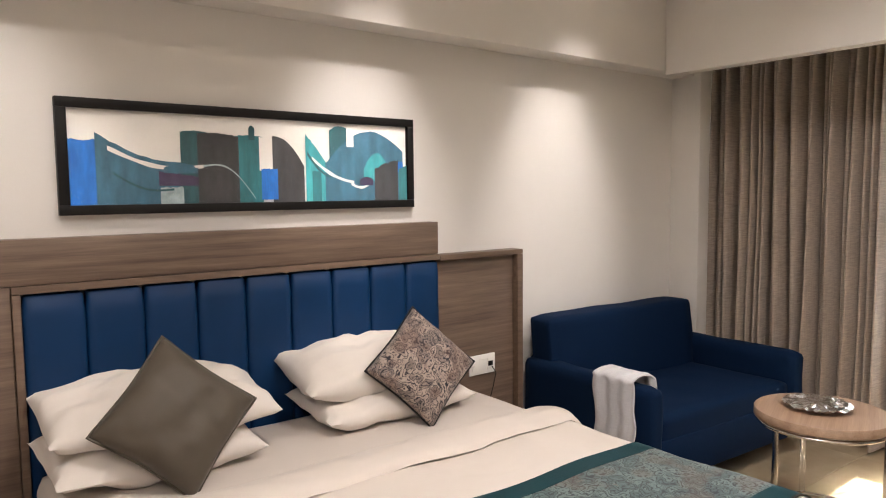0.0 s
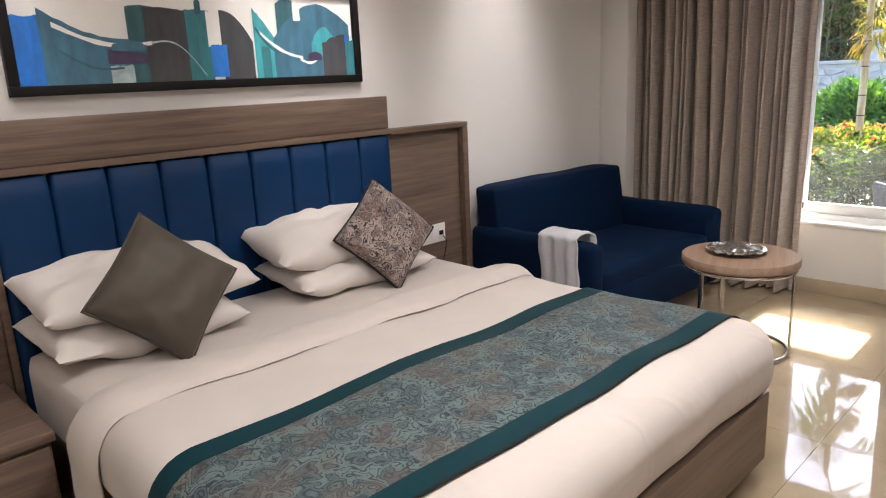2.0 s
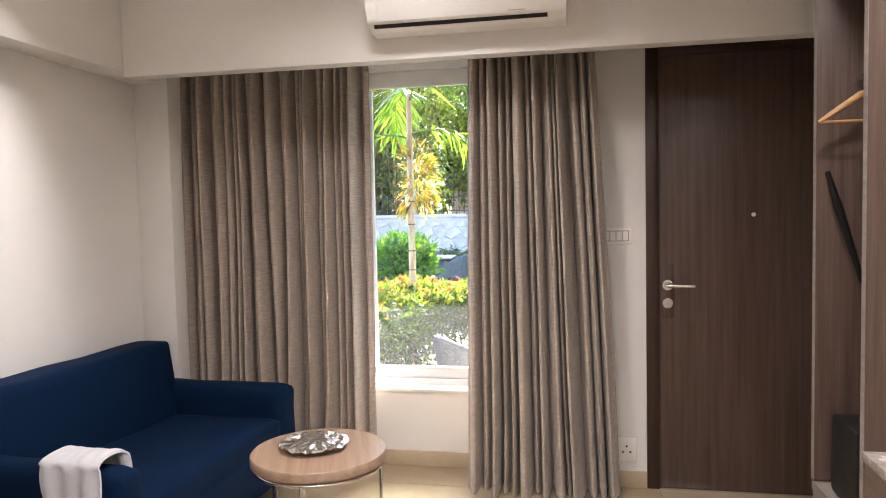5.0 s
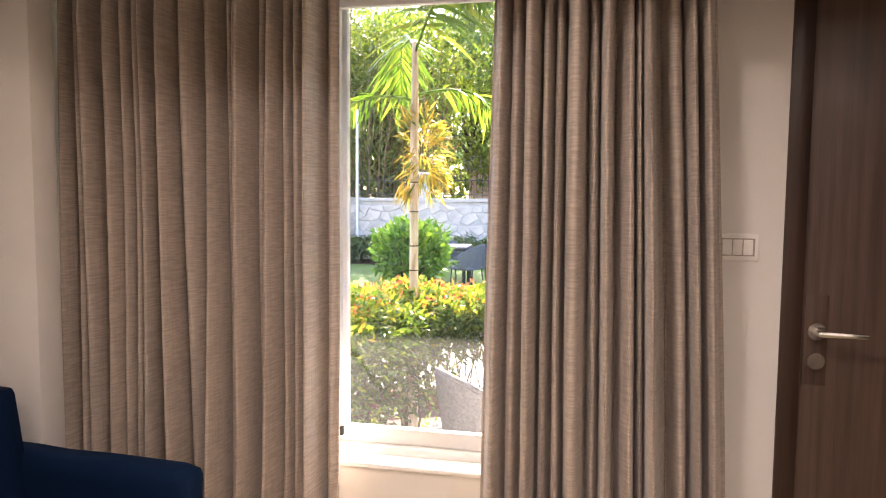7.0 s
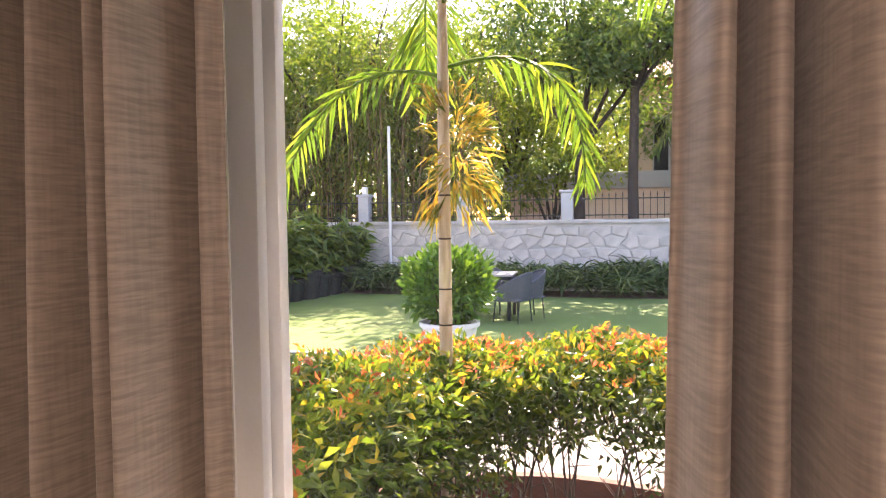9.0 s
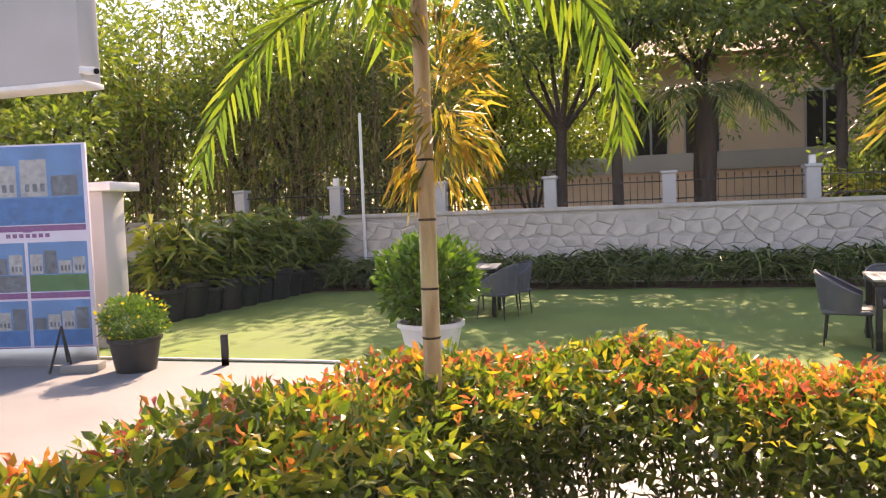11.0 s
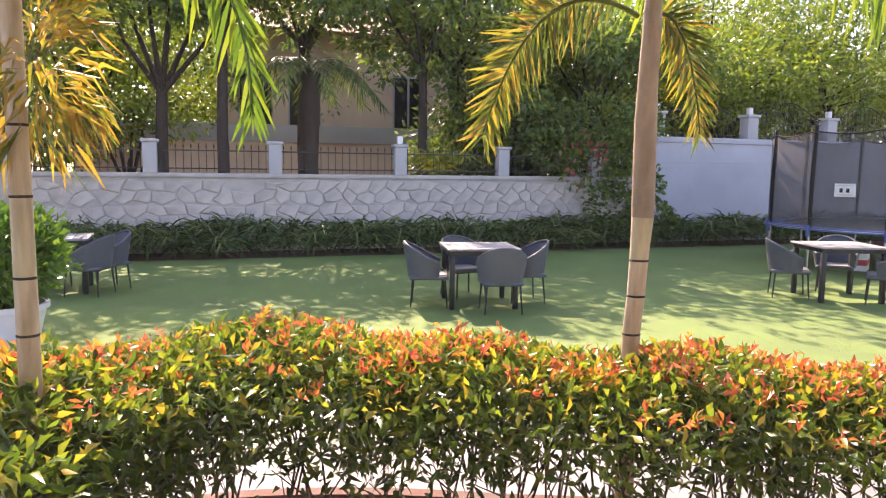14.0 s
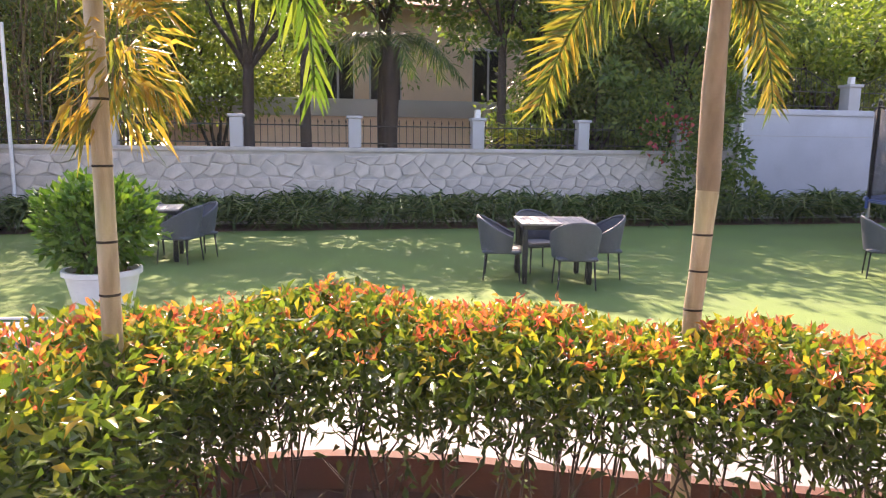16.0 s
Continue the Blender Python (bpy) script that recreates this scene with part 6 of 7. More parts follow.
fp = thing("flower_pot", pose(10.25, 6.15, LAWN) @ Matrix.Scale(0.74, 4), "black pot of yellow flowers beside the board", "potted plant")
part("pot", pot_mesh(0.28, 0.36, 0.50), POTBLACK, fp, "black plastic pot", 50)
v, f = cloud_ball(2600, (0, 0, 0.72), 0.46, 0.08, 0.03, 0.3, 5, 0.75)
raw_mesh("leaves", v, f, BUSHLEAF, fp)
v, f = cloud_ball(70, (0, 0, 0.76), 0.50, 0.07, 0.06, 0.9, 6, 0.75)
raw_mesh("blooms", v, f, GOLDBLOOM, fp)


def strap_plant(h, n, seed, base=0.0, length=0.55, stems=6, spread=0.35, width=0.05):
    """Canes with rosettes of long narrow leaves."""
    g = np.random.default_rng(seed)
    cs, ds = [], []
    for s in range(stems):
        a = g.uniform(0, 6.28)
        rr = spread * g.uniform(0.1, 1)
        zt = base + h * g.uniform(0.35, 0.85)
        for q in range(n // stems):
            cs.append((rr * math.cos(a), rr * math.sin(a), zt - g.uniform(0, 0.35) * h))
            b = g.uniform(0, 6.28)
            ds.append((math.cos(b), math.sin(b), g.uniform(-0.1, 0.9)))
    return leaf_cloud(np.array(cs), np.array(ds), length, width, g, 0.8)


for k in range(11):
    s = k / 10
    x, y = 13.5 + 4.7 * s, 8.05 - 0.75 * s
    big = 1.0 + 0.15 * math.sin(k * 2.3)
    pt = thing("potted_palm", pose(x, y, LAWN + 0.012, 0, 0, 40 * k), "leafy cane plant in a black pot along the lawn", "potted plant", "row of black pots")
    part("pot", pot_mesh(0.23 * big, 0.30 * big, 0.52 * big), POTBLACK, pt, "", 50)
    v, f = strap_plant(1.45 * big, 240, 30 + k, 0.45, 0.40, 10, 0.34, 0.085)
    raw_mesh("cane_leaves", v, f, YELLOWSTRAP if k < 1 else CANELEAF, pt)
    cn = bmesh.new()
    g2 = random.Random(k)
    for q in range(6):
        a = g2.uniform(0, 6.28)
        sweep([(0.06 * math.cos(a), 0.06 * math.sin(a), 0.4), (0.26 * math.cos(a), 0.26 * math.sin(a), 1.5 * big)], [0.012, 0.008], 5, cn)
    part("canes", cn, TWIG, pt)

v, f = strap_plant(0.66, 170, 77, 0.02, 0.52, 4, 0.20, 0.034)
low = thing("border_plant", pose(18.1, 12.5, LAWN + 0.01), "low dark strap-leaved plant along the wall foot", "plant", "border plants")
raw_mesh("border_leaves", v, f, STRAPLEAF, low)
for k in range(104):
    y = 12.0 - k * 0.31
    copy_thing(low, pose(18.12 + 0.16 * math.sin(k * 2.1) - (0.48 if k % 2 else 0), y, LAWN + 0.01, 0, 0, 47 * k) @ Matrix.Diagonal((0.8 + 0.35 * abs(math.sin(k * 2.9)), 0.8 + 0.35 * abs(math.sin(k * 2.9)), 0.6 + 0.6 * abs(math.sin(k * 1.7)), 1)))
structure("border_bed", box(17.42, 18.6, -26, 13, -0.4, LAWN + 0.02), SOIL, "dark soil strip at the foot of the wall", "bed")


# ---- trees ----
def tree(x, y, h, crown_r, mat, seed, label, leaves=5200, leaf=0.20, trunk_r=0.12, base=0.0, low=0.35, lean=0.0, group="garden trees"):
    g = random.Random(seed)
    t = thing("tree", pose(x, y, base), label, "tree", group)
    tr = bmesh.new()
    fork = h * low
    sweep([(0, 0, 0), (lean * 0.4, 0.05, fork * 0.5), (lean, 0.0, fork)], [trunk_r * 1.2, trunk_r, trunk_r * 0.8], 10, tr)
    ends = []
    for k in range(7):
        a = k * 0.9 + g.uniform(-0.3, 0.3)
        e = crown_r * g.uniform(0.45, 0.95)
        p1 = Vector((lean + e * 0.45 * math.cos(a), e * 0.45 * math.sin(a), fork + (h - fork) * g.uniform(0.2, 0.4)))
        p2 = Vector((lean + e * math.cos(a), e * math.sin(a), fork + (h - fork) * g.uniform(0.25, 0.85)))
        sweep([(lean, 0, fork * 0.95), p1, p2], [trunk_r * 0.5, trunk_r * 0.3, trunk_r * 0.1], 6, tr)
        ends += [p1.lerp(p2, 0.5), p2]
    part("trunk", tr, BARK, t, "", 60)
    n = leaves // (len(ends) * 3)
    V, F, o = [], [], 0
    q = np.random.default_rng(seed)
    for e in ends:
        for j in range(3):
            c = np.array(e) + q.normal(0, 1, 3) * np.array([0.32, 0.32, 0.22]) * crown_r
            v, f = cloud_ball(n, c, crown_r * q.uniform(0.22, 0.40), leaf, leaf * 0.42, 0.25, int(q.integers(1, 9999)), 0.7, 0.05)
            V.append(v)
            F.append(f + o)
            o += len(v)
    raw_mesh("crown", np.concatenate(V), np.concatenate(F), mat, t)
    return t


TREES = (
    (22.0, 2.3, 8.5, 2.6, TREELEAF, 0.16, 0.45), (23.5, -1.3, 9.2, 2.8, TREELEAF, 0.20, 0.58), (21.5, -5.0, 8.2, 3.0, TREELEAF, 0.15, 0.56),
    (22.5, -7.6, 6.8, 2.6, TREELEAF, 0.14, 0.35), (27.5, 5.0, 9.5, 3.0, LIGHTLEAF, 0.16, 0.35), (26.0, 11.0, 9.5, 3.4, LIGHTLEAF, 0.2, 0.3),
    (21.0, 14.0, 9.0, 3.4, LIGHTLEAF, 0.2, 0.25), (16.5, 13.5, 7.0, 2.6, LIGHTLEAF, 0.15, 0.25), (30.0, -12.5, 10.5, 3.8, LIGHTLEAF, 0.2, 0.35),
    (26.0, -16.5, 11.0, 3.6, LIGHTLEAF, 0.16, 0.35), (27.0, -22.0, 12.0, 4.0, LIGHTLEAF, 0.2, 0.3), (34.0, -18.0, 8.5, 3.6, TREELEAF, 0.2, 0.3),
    (24.5, 7.5, 9.0, 3.2, LIGHTLEAF, 0.15, 0.3), (23.0, 17.5, 8.5, 3.6, LIGHTLEAF, 0.18, 0.22), (19.0, 17.0, 7.5, 3.2, LIGHTLEAF, 0.15, 0.22), (31.0, 1.2, 8.5, 3.0, LIGHTLEAF, 0.15, 0.3),
    (24.5, -11.5, 8.8, 3.0, LIGHTLEAF, 0.12, 0.3), (23.5, -14.0, 6.0, 2.6, LIGHTLEAF, 0.12, 0.25), (23.0, -19.5, 9.5, 3.2, LIGHTLEAF, 0.12, 0.25), (29.0, 9.0, 9.5, 3.6, LIGHTLEAF, 0.15, 0.2),
    (26.5, 3.6, 7.5, 2.6, LIGHTLEAF, 0.12, 0.15),
    (28.0, -14.5, 8.5, 3.0, LIGHTLEAF, 0.15, 0.25), (32.0, -24.0, 9.5, 3.8, LIGHTLEAF, 0.15, 0.25), (25.0, -24.5, 8.0, 3.0, LIGHTLEAF, 0.15, 0.25),
    (21.3, -13.2, 6.8, 2.6, LIGHTLEAF, 0.14, 0.4), (22.0, -17.4, 7.5, 3.0, LIGHTLEAF, 0.14, 0.35), (24.0, -8.5, 8.0, 2.6, TREELEAF, 0.14, 0.4),
    (20.7, -3.9, 8.0, 2.3, TREELEAF, 0.12, 0.58), (21.0, 0.9, 8.6, 2.2, TREELEAF, 0.13, 0.60), (20.9, -8.6, 7.6, 2.4, TREELEAF, 0.12, 0.45),
    (36.0, -26.0, 13.0, 4.6, LIGHTLEAF, 0.2, 0.3), (33.0, -19.0, 12.5, 4.2, LIGHTLEAF, 0.2, 0.3), (24.0, -29.0, 10.0, 3.6, LIGHTLEAF, 0.16, 0.3), (28.0, -34.0, 11.0, 3.8, LIGHTLEAF, 0.16, 0.3),
    (24.5, 12.8, 10.5, 3.6, LIGHTLEAF, 0.18, 0.3), (26.5, 8.2, 11.0, 3.4, LIGHTLEAF, 0.18, 0.3), (22.5, 9.8, 9.5, 3.0, LIGHTLEAF, 0.16, 0.35),
    (33.0, 16.0, 10.5, 4.2, LIGHTLEAF, 0.2, 0.25), (20.5, -6.2, 5.0, 2.0, TREELEAF, 0.1, 0.3), (36.0, -3.0, 10.0, 3.8, TREELEAF, 0.2, 0.3),
)
for k, (x, y, h, cr, mat, tr, lo) in enumerate(TREES):
    tree(x, y, h, cr, mat, 100 + k, "leafy garden tree with a dark trunk behind the wall" if mat is TREELEAF else "light green feathery tree behind the wall", 5800, 0.21, tr, -0.4, lo, 0.3 * math.sin(k))


for k in range(6):
    sh = thing("shrub", pose(21.3 + 0.4 * math.sin(k * 2.2), -4.4 - 0.85 * k, -0.4), "dense dark green shrub behind the railing", "shrub", "shrubs behind the wall")
    bs = bmesh.new()
    for q in range(6):
        a = q * 1.05 + k
        sweep([(0, 0, 0), (0.3 * math.cos(a), 0.3 * math.sin(a), 1.0), (0.6 * math.cos(a), 0.6 * math.sin(a), 2.1)], [0.03, 0.02, 0.008], 6, bs)
    part("branches", bs, BARK, sh)
    v, f = cloud_ball(1300, (0, 0, 1.6 + 0.3 * math.sin(k * 1.7)), 1.15, 0.20, 0.085, 0.3, 300 + k, 1.15)
    raw_mesh("shrub_leaves", v, f, TREELEAF, sh)


def bamboo(x, y, n, h, seed):
    g = random.Random(seed)
    b = thing("bamboo_clump", pose(x, y, -0.4), "tall clump of thin bamboo with yellowish leaves", "bamboo", "bamboo clumps")
    cm, cs, ds = bmesh.new(), [], []
    for k in range(n):
        a, r = g.uniform(0, 6.28), g.uniform(0.05, 0.8)
        bx, by = r * math.cos(a), r * math.sin(a)
        tx, ty = bx * 2.2 + g.uniform(-0.5, 0.5), by * 2.2 + g.uniform(-0.5, 0.5)
        hh = h * g.uniform(0.7, 1.0)
        sweep([(bx, by, 0), (bx * 1.2, by * 1.2, hh * 0.5), (tx, ty, hh)], [0.030, 0.022, 0.006], 5, cm)
        for q in range(75):
            s = g.uniform(0.28, 1.0)
            w = g.uniform(0.05, 0.55)
            al = g.uniform(0, 6.28)
            cs.append((bx + (tx - bx) * s * s + w * math.cos(al), by + (ty - by) * s * s + w * math.sin(al), hh * s))
            ds.append((math.cos(al), math.sin(al), g.uniform(-0.9, 0.3)))
    part("culms", cm, CULM, b)
    v, f = leaf_cloud(np.array(cs), np.array(ds), 0.26, 0.045, np.random.default_rng(seed), 0.7)
    raw_mesh("bamboo_leaves", v, f, BAMBOOLEAF, b)


for k, (x, y) in enumerate(((21.2, 5.4), (20.4, 7.2), (20.8, 8.8), (20.2, 10.6), (19.6, 12.4), (22.3, 6.6))):
    bamboo(x, y, 26, 6.6 + 0.5 * math.sin(k * 2), 40 + k)

cr = thing("flowering_creeper", pose(18.45, -7.2, LAWN), "leafy creeper with pink flowers spilling over the wall", "creeper")
V, F, o = [], [], 0
for k, (dx, dy, dz, r) in enumerate(((0.0, 0.0, 1.9, 0.8), (0.1, -0.8, 2.3, 0.8), (-0.1, -1.2, 1.5, 0.7), (0.2, 0.7, 2.3, 0.7), (-0.3, -0.6, 0.9, 0.7), (-0.4, -1.5, 0.6, 0.6), (0.2, -0.4, 3.0, 0.8), (0.2, -1.5, 2.9, 0.6))):
    v, f = cloud_ball(620, (dx, dy, dz), r, 0.15, 0.07, 0.4, 60 + k, 0.8)
    V.append(v), F.append(f + o)
    o += len(v)
raw_mesh("creeper_leaves", np.concatenate(V), np.concatenate(F), TREELEAF, cr)
v, f = cloud_ball(70, (-0.35, 0.35, 2.0), 0.55, 0.12, 0.10, 0.6, 71)
raw_mesh("pink_flowers", v, f, BLOSSOM, cr)

# young palm with yellow fronds behind the wall
yp = thing("small_palm", pose(19.6, -3.9, 0.9), "small yellow-green palm behind the railing", "palm tree")
part("stalk", sweep([(0, 0, -1.3), (0, 0, 0.3)], 0.06, 8), PALMTRUNK, yp)
for k in range(7):
    a = k * 0.9
    frond((0, 0, 0.3), (0.35 * math.cos(a), 0.35 * math.sin(a), 1.3), (0.95 * math.cos(a), 0.95 * math.sin(a), 0.9), 18, 0.32, 0.05, (YELLOWSTRAP, PALMGREEN), yp, 0.3, 0.8, 0, 80 + k)
fp2 = thing("date_palm", pose(22.0, -1.25, -0.4), "date palm with a rough dark trunk behind the wall", "palm tree")
part("trunk", sweep([(0, 0, 0), (0, 0.05, 2.0), (0, 0, 4.3)], [0.24, 0.20, 0.24], 14), BARK, fp2)
for k in range(12):
    a = k * 0.53
    frond((0, 0, 4.3), (0.9 * math.cos(a), 0.9 * math.sin(a), 5.4 - 0.05 * k), (1.9 * math.cos(a), 1.9 * math.sin(a), 3.4 + 0.12 * (k % 4)), 34, 0.42, 0.035, (STRAPLEAF, STRAPLEAF), fp2, 0.3, 0.8, 0, 90 + k)


def far_woods():
    w = thing("far_woods", pose(0, 0, 0), "distant line of light green woods beyond the garden", "woods", "", "stuff")
    g = np.random.default_rng(9)
    V, F, o = [], [], 0
    for k in range(70):
        y = -62 + 1.8 * k + g.normal(0, 0.6)
        x = 48 + 9 * g.uniform() + abs(y) * 0.1
        for z in (1.5, 4.0, 6.5, 9.0, 11.0 + g.uniform(0, 2.5)):
            v, f = cloud_ball(130, (x + g.normal(0, 0.8), y + g.normal(0, 0.5), z), 2.3, 0.75, 0.4, 0.3, int(g.integers(1, 9999)), 0.8, 0.1)
            V.append(v), F.append(f + o)
            o += len(v)
    raw_mesh("woods_foliage", np.concatenate(V), np.concatenate(F), LIGHTLEAF, w)


far_woods()


# ---- buildings ----
def house():
    h = thing("house", pose(28, -2.2, -0.4), "peach two-storey house with a tiled roof behind the trees", "house")
    part("wall", box(0, 7, -6.5, 3.2, 0, 6.4, 0.02), PEACH, h)
    part("roof", sheet(lambda u, v: (-0.8 + 4.5 * u, -7.2 + 11 * v, 6.4 + 1.9 * u), 4, 4, 0.15), ROOFTILE, h, "red tiled roof")
    part("balcony_band", box(-1.2, 0, -4.5, 7.5, 2.75, 3.30, 0.01), FACADE, h, "white balcony parapet")
    part("lower_wall", box(-1.0, 0, -4.5, 7.3, 0, 2.75), PEACH, h)
    for k, y in enumerate((2.0, 0.4, -3.2)):
        w = part("window", box(-0.06, 0.0, y - 0.55, y + 0.55, 3.2, 5.2, 0.01), FACADE, h, "white-framed window")
        for s in (-1, 1):
            part("pane", box(-0.075, -0.062, y + s * 0.27 - 0.23, y + s * 0.27 + 0.23, 3.3, 5.1), BLACK, w, "dark glass pane")


house()
structure("far_field", sheet(lambda u, v: (40 + 12 * u, 2 + 10 * v, 3.5 + 2.5 * u), 4, 4, 0.2), plain("bright_playing_field", (0.22, 0.36, 0.08), 0.9, 0.1, 0.4, 20, 0.1), "bright green playing field far beyond the trees", "field")
fw = thing("far_building", pose(44, -34, -0.4), "pale low building far behind the trees", "building")
part("wall", box(0, 8, -10, 10, 0, 7, 0.02), FACADE, fw)
for k in range(5):
    part("window", box(-0.05, 0, -8 + 3.6 * k, -6.6 + 3.6 * k, 3.4, 5.2), BLACK, fw)

wing = thing("hotel_wing", pose(11.2, 7.35, 0), "white-grey overhanging storey of the hotel wing", "building")
part("upper_storey", box(-0.1, 0.25, 0, 7.0, 3.12, 7.2, 0.02), FACADE, wing)
part("soffit_lip", box(-0.12, 0.27, -0.02, 7.0, 3.06, 3.12, 0.005), POTWHITE, wing, "thin lower edge")
part("ground_floor", box(-2.2, 0.2, 4.4, 7.0, -0.6, 3.06, 0.02), FACADE, wing)
cc = thing("security_camera", pose(11.12, 7.33, 3.20), "small white security camera on the corner of the building", "camera")
part("mount", lathe([(0, 0), (0.05, 0), (0.05, 0.08), (0, 0.09)], 16), POTWHITE, cc)
part("housing", sweep([(-0.02, -0.02, 0.03), (-0.05, -0.22, 0.0)], [0.045, 0.05], 14), POTWHITE, cc)
part("lens", sweep([(-0.05, -0.22, 0.0), (-0.053, -0.24, -0.002)], 0.035, 14), BLACK, cc)
cb = thing("service_cabin", pose(11.7, 7.58, LAWN), "pale grey utility cabinet with a flat roof", "cabinet")
part("body", box(-0.35, 0.05, -0.22, 0.9, 0, 2.02, 0.01), FACADE, cb)
part("roof_slab", box(-0.45, 0.12, -0.42, 1.0, 2.02, 2.13, 0.01), POTWHITE, cb)
part("door_seam", box(-0.353, -0.35, 0.0, 0.012, 0.05, 2.0), MORTAR, cb)


def poster_board():
    p = thing("poster_board", pose(10.45, 6.80, LAWN, 0, 0, 102), "large standing board with photographs of a hotel and pools", "board")
    # local x runs along the board, away from its free edge
    part("panel", box(0.0, 2.4, -0.02, 0.02, 0.22, 2.52, 0.003), POSTER, p, "pale lilac printed panel")
    part("foot_plate", box(0.0, 2.4, -0.03, 0.03, 0.02, 0.22, 0.003), STEEL, p, "brushed steel base")
    for x0, x1, z0, z1, kind in ((0.04, 1.5, 1.62, 2.5, 0), (0.04, 0.72, 0.86, 1.42, 1), (0.76, 1.5, 0.86, 1.42, 2), (0.04, 0.72, 0.24, 0.76, 3), (0.76, 1.5, 0.24, 0.76, 3)):
        ph = part("photograph", box(x0, x1, 0.02, 0.024, z0, z1), PRINTSKY, p, "printed photograph of a building")
        w, h = x1 - x0, z1 - z0
        for k in range(4):
            bx = x0 + w * (0.04 + 0.24 * k)
            part("printed_block", box(bx, bx + w * 0.21, 0.0245, 0.0255, z0 + h * 0.36, z0 + h * (0.62 + 0.07 * ((k * 3 + kind) % 4))), PRINTPALE if (k + kind) % 3 else PRINTGREY, ph)
            for q in range(3):
                part("printed_window", box(bx + w * (0.02 + 0.06 * q), bx + w * (0.055 + 0.06 * q), 0.026, 0.0265, z0 + h * 0.42, z0 + h * 0.52), PRINTGREY, ph)
        part("printed_pool", box(x0 + 0.005, x1 - 0.005, 0.0245, 0.025, z0 + 0.005, z0 + h * 0.34), (PRINTPOOL, PRINTGREEN, PRINTGREY, PRINTPOOL)[kind], ph)
        part("caption_strip", box(x0, x1, 0.02, 0.0235, z0 - 0.075, z0 - 0.01), PRINTPLUM, p, "plum caption strip")
    for k in range(7):
        part("lettering", box(0.46 + 0.075 * k, 0.51 + 0.075 * k, 0.021, 0.023, 1.475, 1.52), PRINTPLUM, p, "plain lettering bar")
    part("emblem", box(0.66, 0.76, 0.021, 0.023, 1.535, 1.575), PRINTPLUM, p, "small plum emblem")


POSTER = plain("lilac_print", (0.62, 0.58, 0.68), 0.4, 0.03, 3, 60, 0.0)
PRINTSKY = plain("printed_sky", (0.09, 0.24, 0.48), 0.4, 0.25, 3, 60, 0.0)
PRINTPALE = plain("printed_facade", (0.36, 0.37, 0.37), 0.4, 0.25, 14, 60, 0.0)
PRINTGREY = plain("printed_shade", (0.12, 0.15, 0.18), 0.4, 0.4, 14, 60, 0.0)
PRINTPOOL = plain("printed_water", (0.03, 0.16, 0.40), 0.4, 0.3, 10, 60, 0.0)
PRINTGREEN = plain("printed_lawn", (0.06, 0.18, 0.07), 0.4, 0.3, 10, 60, 0.0)
PRINTPLUM = plain("printed_plum", (0.22, 0.08, 0.22), 0.4, 0.1, 10, 60, 0.0)
poster_board()
st = thing("board_foot", pose(10.15, 6.75, LAWN, 0, 0, 20), "black tripod foot with concrete blocks beside the board", "stand")
part("ballast", box(-0.12, 0.12, -0.2, 0.2, 0, 0.09, 0.01), CONCRETE, st, "concrete block")
for k in range(3):
    part("strut", sweep([(0, 0.2, 0.5), (0.14 * math.cos(k * 2.1), 0.2 + 0.14 * math.sin(k * 2.1), 0.0)], 0.014, 8), IRON, st)


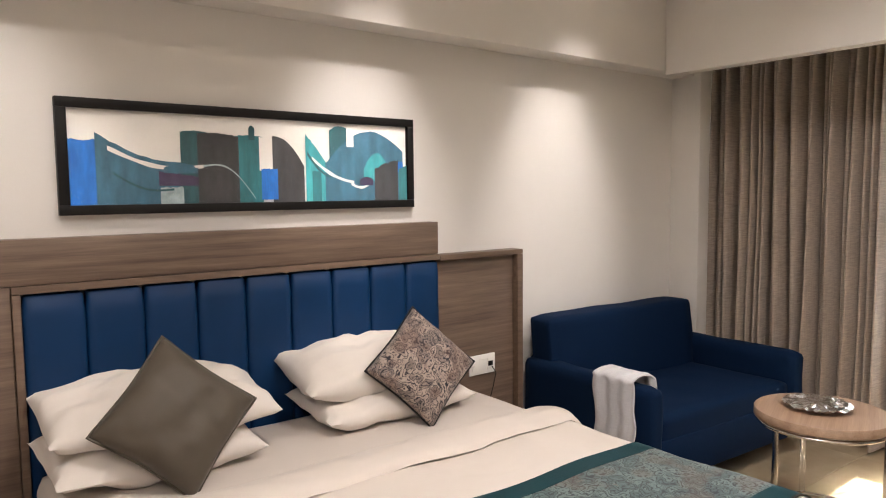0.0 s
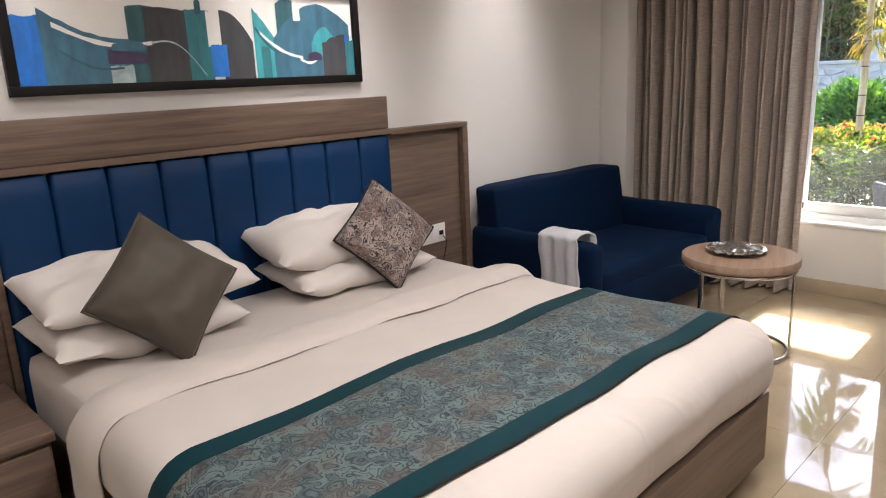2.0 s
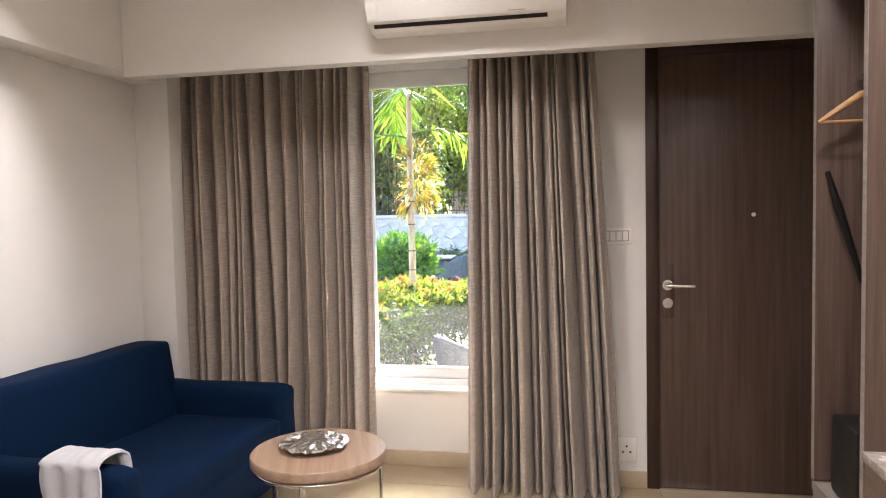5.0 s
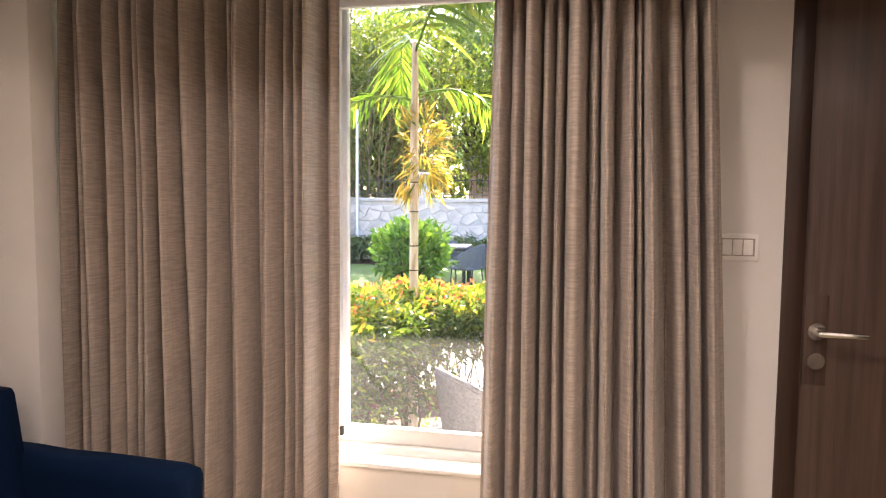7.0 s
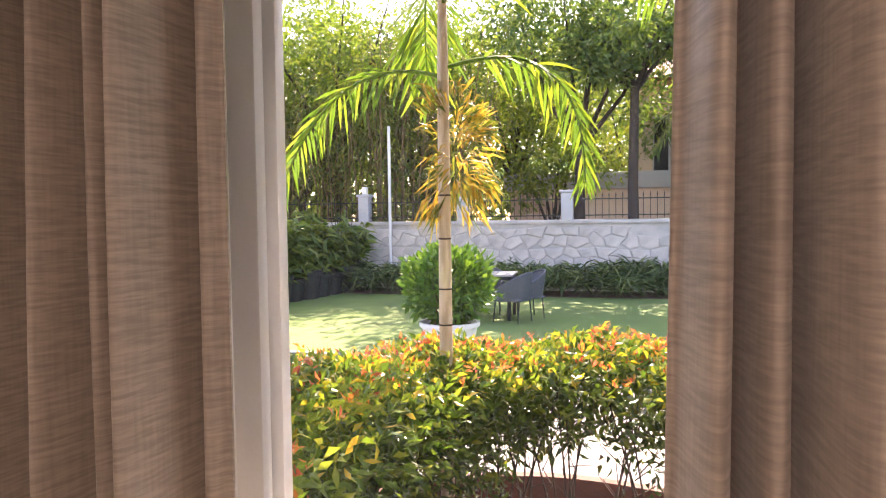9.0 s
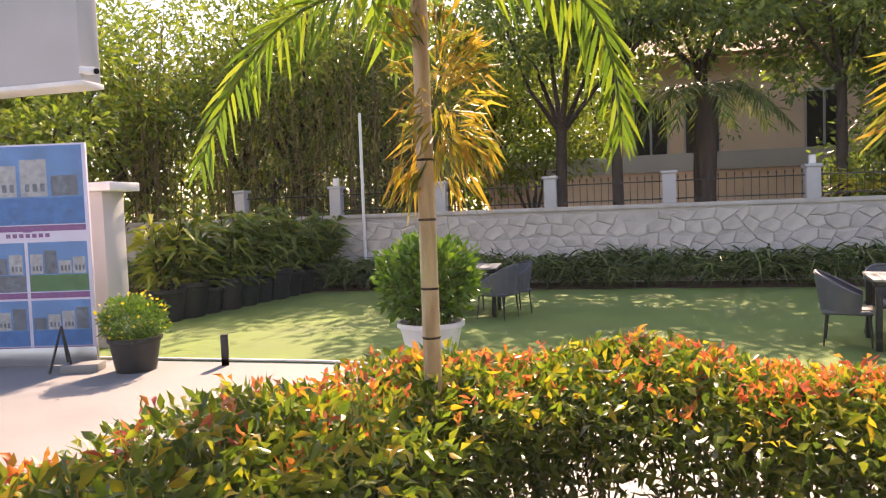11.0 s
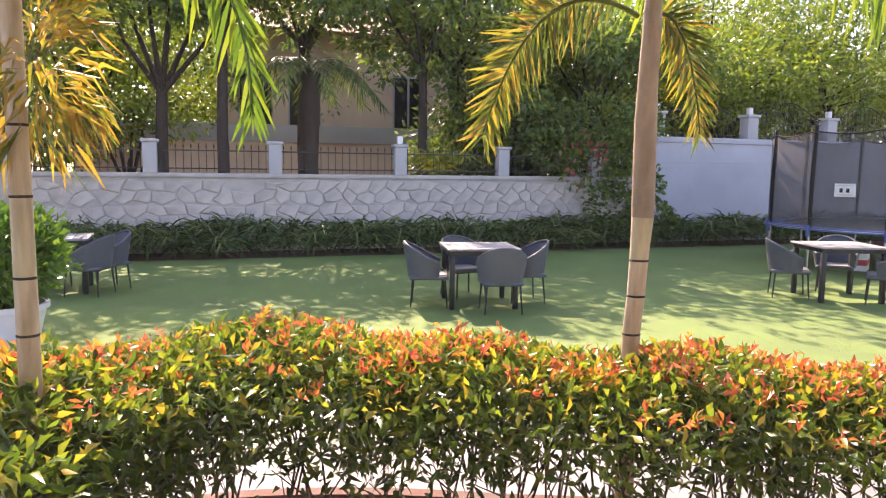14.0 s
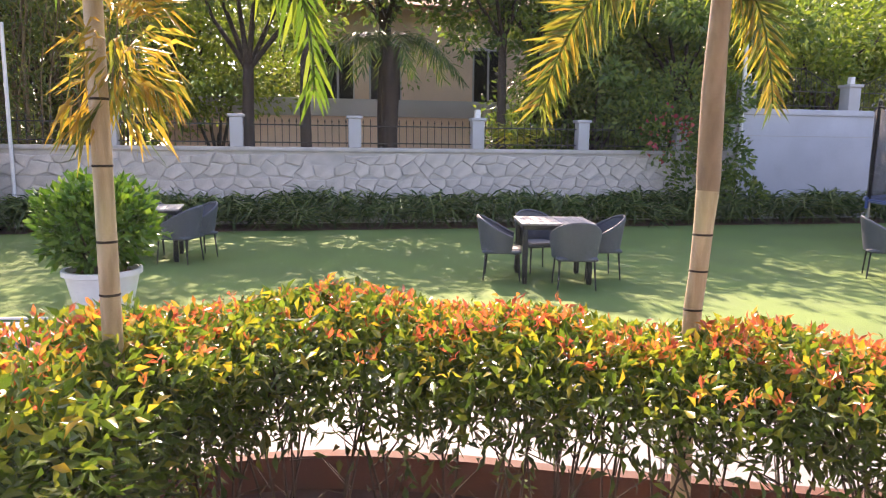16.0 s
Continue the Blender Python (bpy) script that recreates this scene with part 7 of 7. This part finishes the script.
# ---- pieces of floor and wall ----
def tiles():
    fl = bpy.data.objects["floor"]
    me = None
    S = 0.80
    for i in range(-3, 6):
        for j in range(-2, 5):
            x, y = 1.93 + (i - 2) * S, -0.15 + (j - 1) * S
            if x + S < X0 or x > XW or y + S < Y0 or y > Y1:
                continue
            if me is None:
                b = box(0.0008, S - 0.0008, 0.0008, S - 0.0008, -0.0115, 0.0)
                me = bpy.data.meshes.new("floor_tile")
                b.to_mesh(me)
                b.free()
                me.materials.append(TILE)
            o = new("floor_tile", me)
            o.parent = fl
            o.location = (x, y, 0)


tiles()


def wall_stones():
    """Irregular rubble faces, each standing proud of its joints."""
    w = bpy.data.objects["boundary_wall"]
    g = random.Random(12)
    dy, dz, rows, cols = 0.37, 0.245, 7, 60

    def corner(r, c, k):
        h = random.Random(r * 977 + c * 31 + k)
        y = 12.9 - dy * (c + (0.5 if r % 2 else 0)) + (0.12 if k else -0.12) + h.uniform(-0.10, 0.10)
        return y, -0.22 + dz * r + (0.045 if k else -0.045) + h.uniform(-0.065, 0.065)

    for r in range(rows - 1):
        for c in range(cols):
            e = c if r % 2 == 0 else c + 1
            ring = [corner(r, c, 1), corner(r, c, 0), corner(r, c + 1, 1), corner(r + 1, e, 0), corner(r + 1, e, 1) if r % 2 == 0 else corner(r + 1, e - 1, 0), corner(r + 1, e - 1, 0)]
            ring = list(dict.fromkeys(ring))
            cy, cz = sum(p[0] for p in ring) / len(ring), sum(p[1] for p in ring) / len(ring)
            ring.sort(key=lambda p: math.atan2(p[1] - cz, p[0] - cy))
            if cy < -8.6 or cy > 9.6 or max(p[1] for p in ring) > 1.26:
                continue
            bm = bmesh.new()
            out = g.uniform(0.018, 0.045)
            levels = [(0.0, 0.965), (-out * 0.7, 0.935), (-out, 0.80)]
            loops = [[bm.verts.new((x, (y - cy) * k, (z - cz) * k)) for y, z in ring] for x, k in levels]
            n = len(ring)
            for lo, hi in zip(loops, loops[1:]):
                for q in range(n):
                    bm.faces.new((lo[q], lo[(q + 1) % n], hi[(q + 1) % n], hi[q]))
            peak = bm.verts.new((-out - g.uniform(0.0, 0.014), g.uniform(-0.06, 0.06), g.uniform(-0.04, 0.04)))
            for q in range(n):
                bm.faces.new((loops[-1][q], loops[-1][(q + 1) % n], peak))
            bmesh.ops.recalc_face_normals(bm, faces=bm.faces[:])
            me = bpy.data.meshes.new("stone")
            bm.to_mesh(me)
            bm.free()
            me.materials.append(STONE)
            o = new("stone", me)
            o.parent = w
            o.location = (WX + 0.002, cy, cz)


wall_stones()
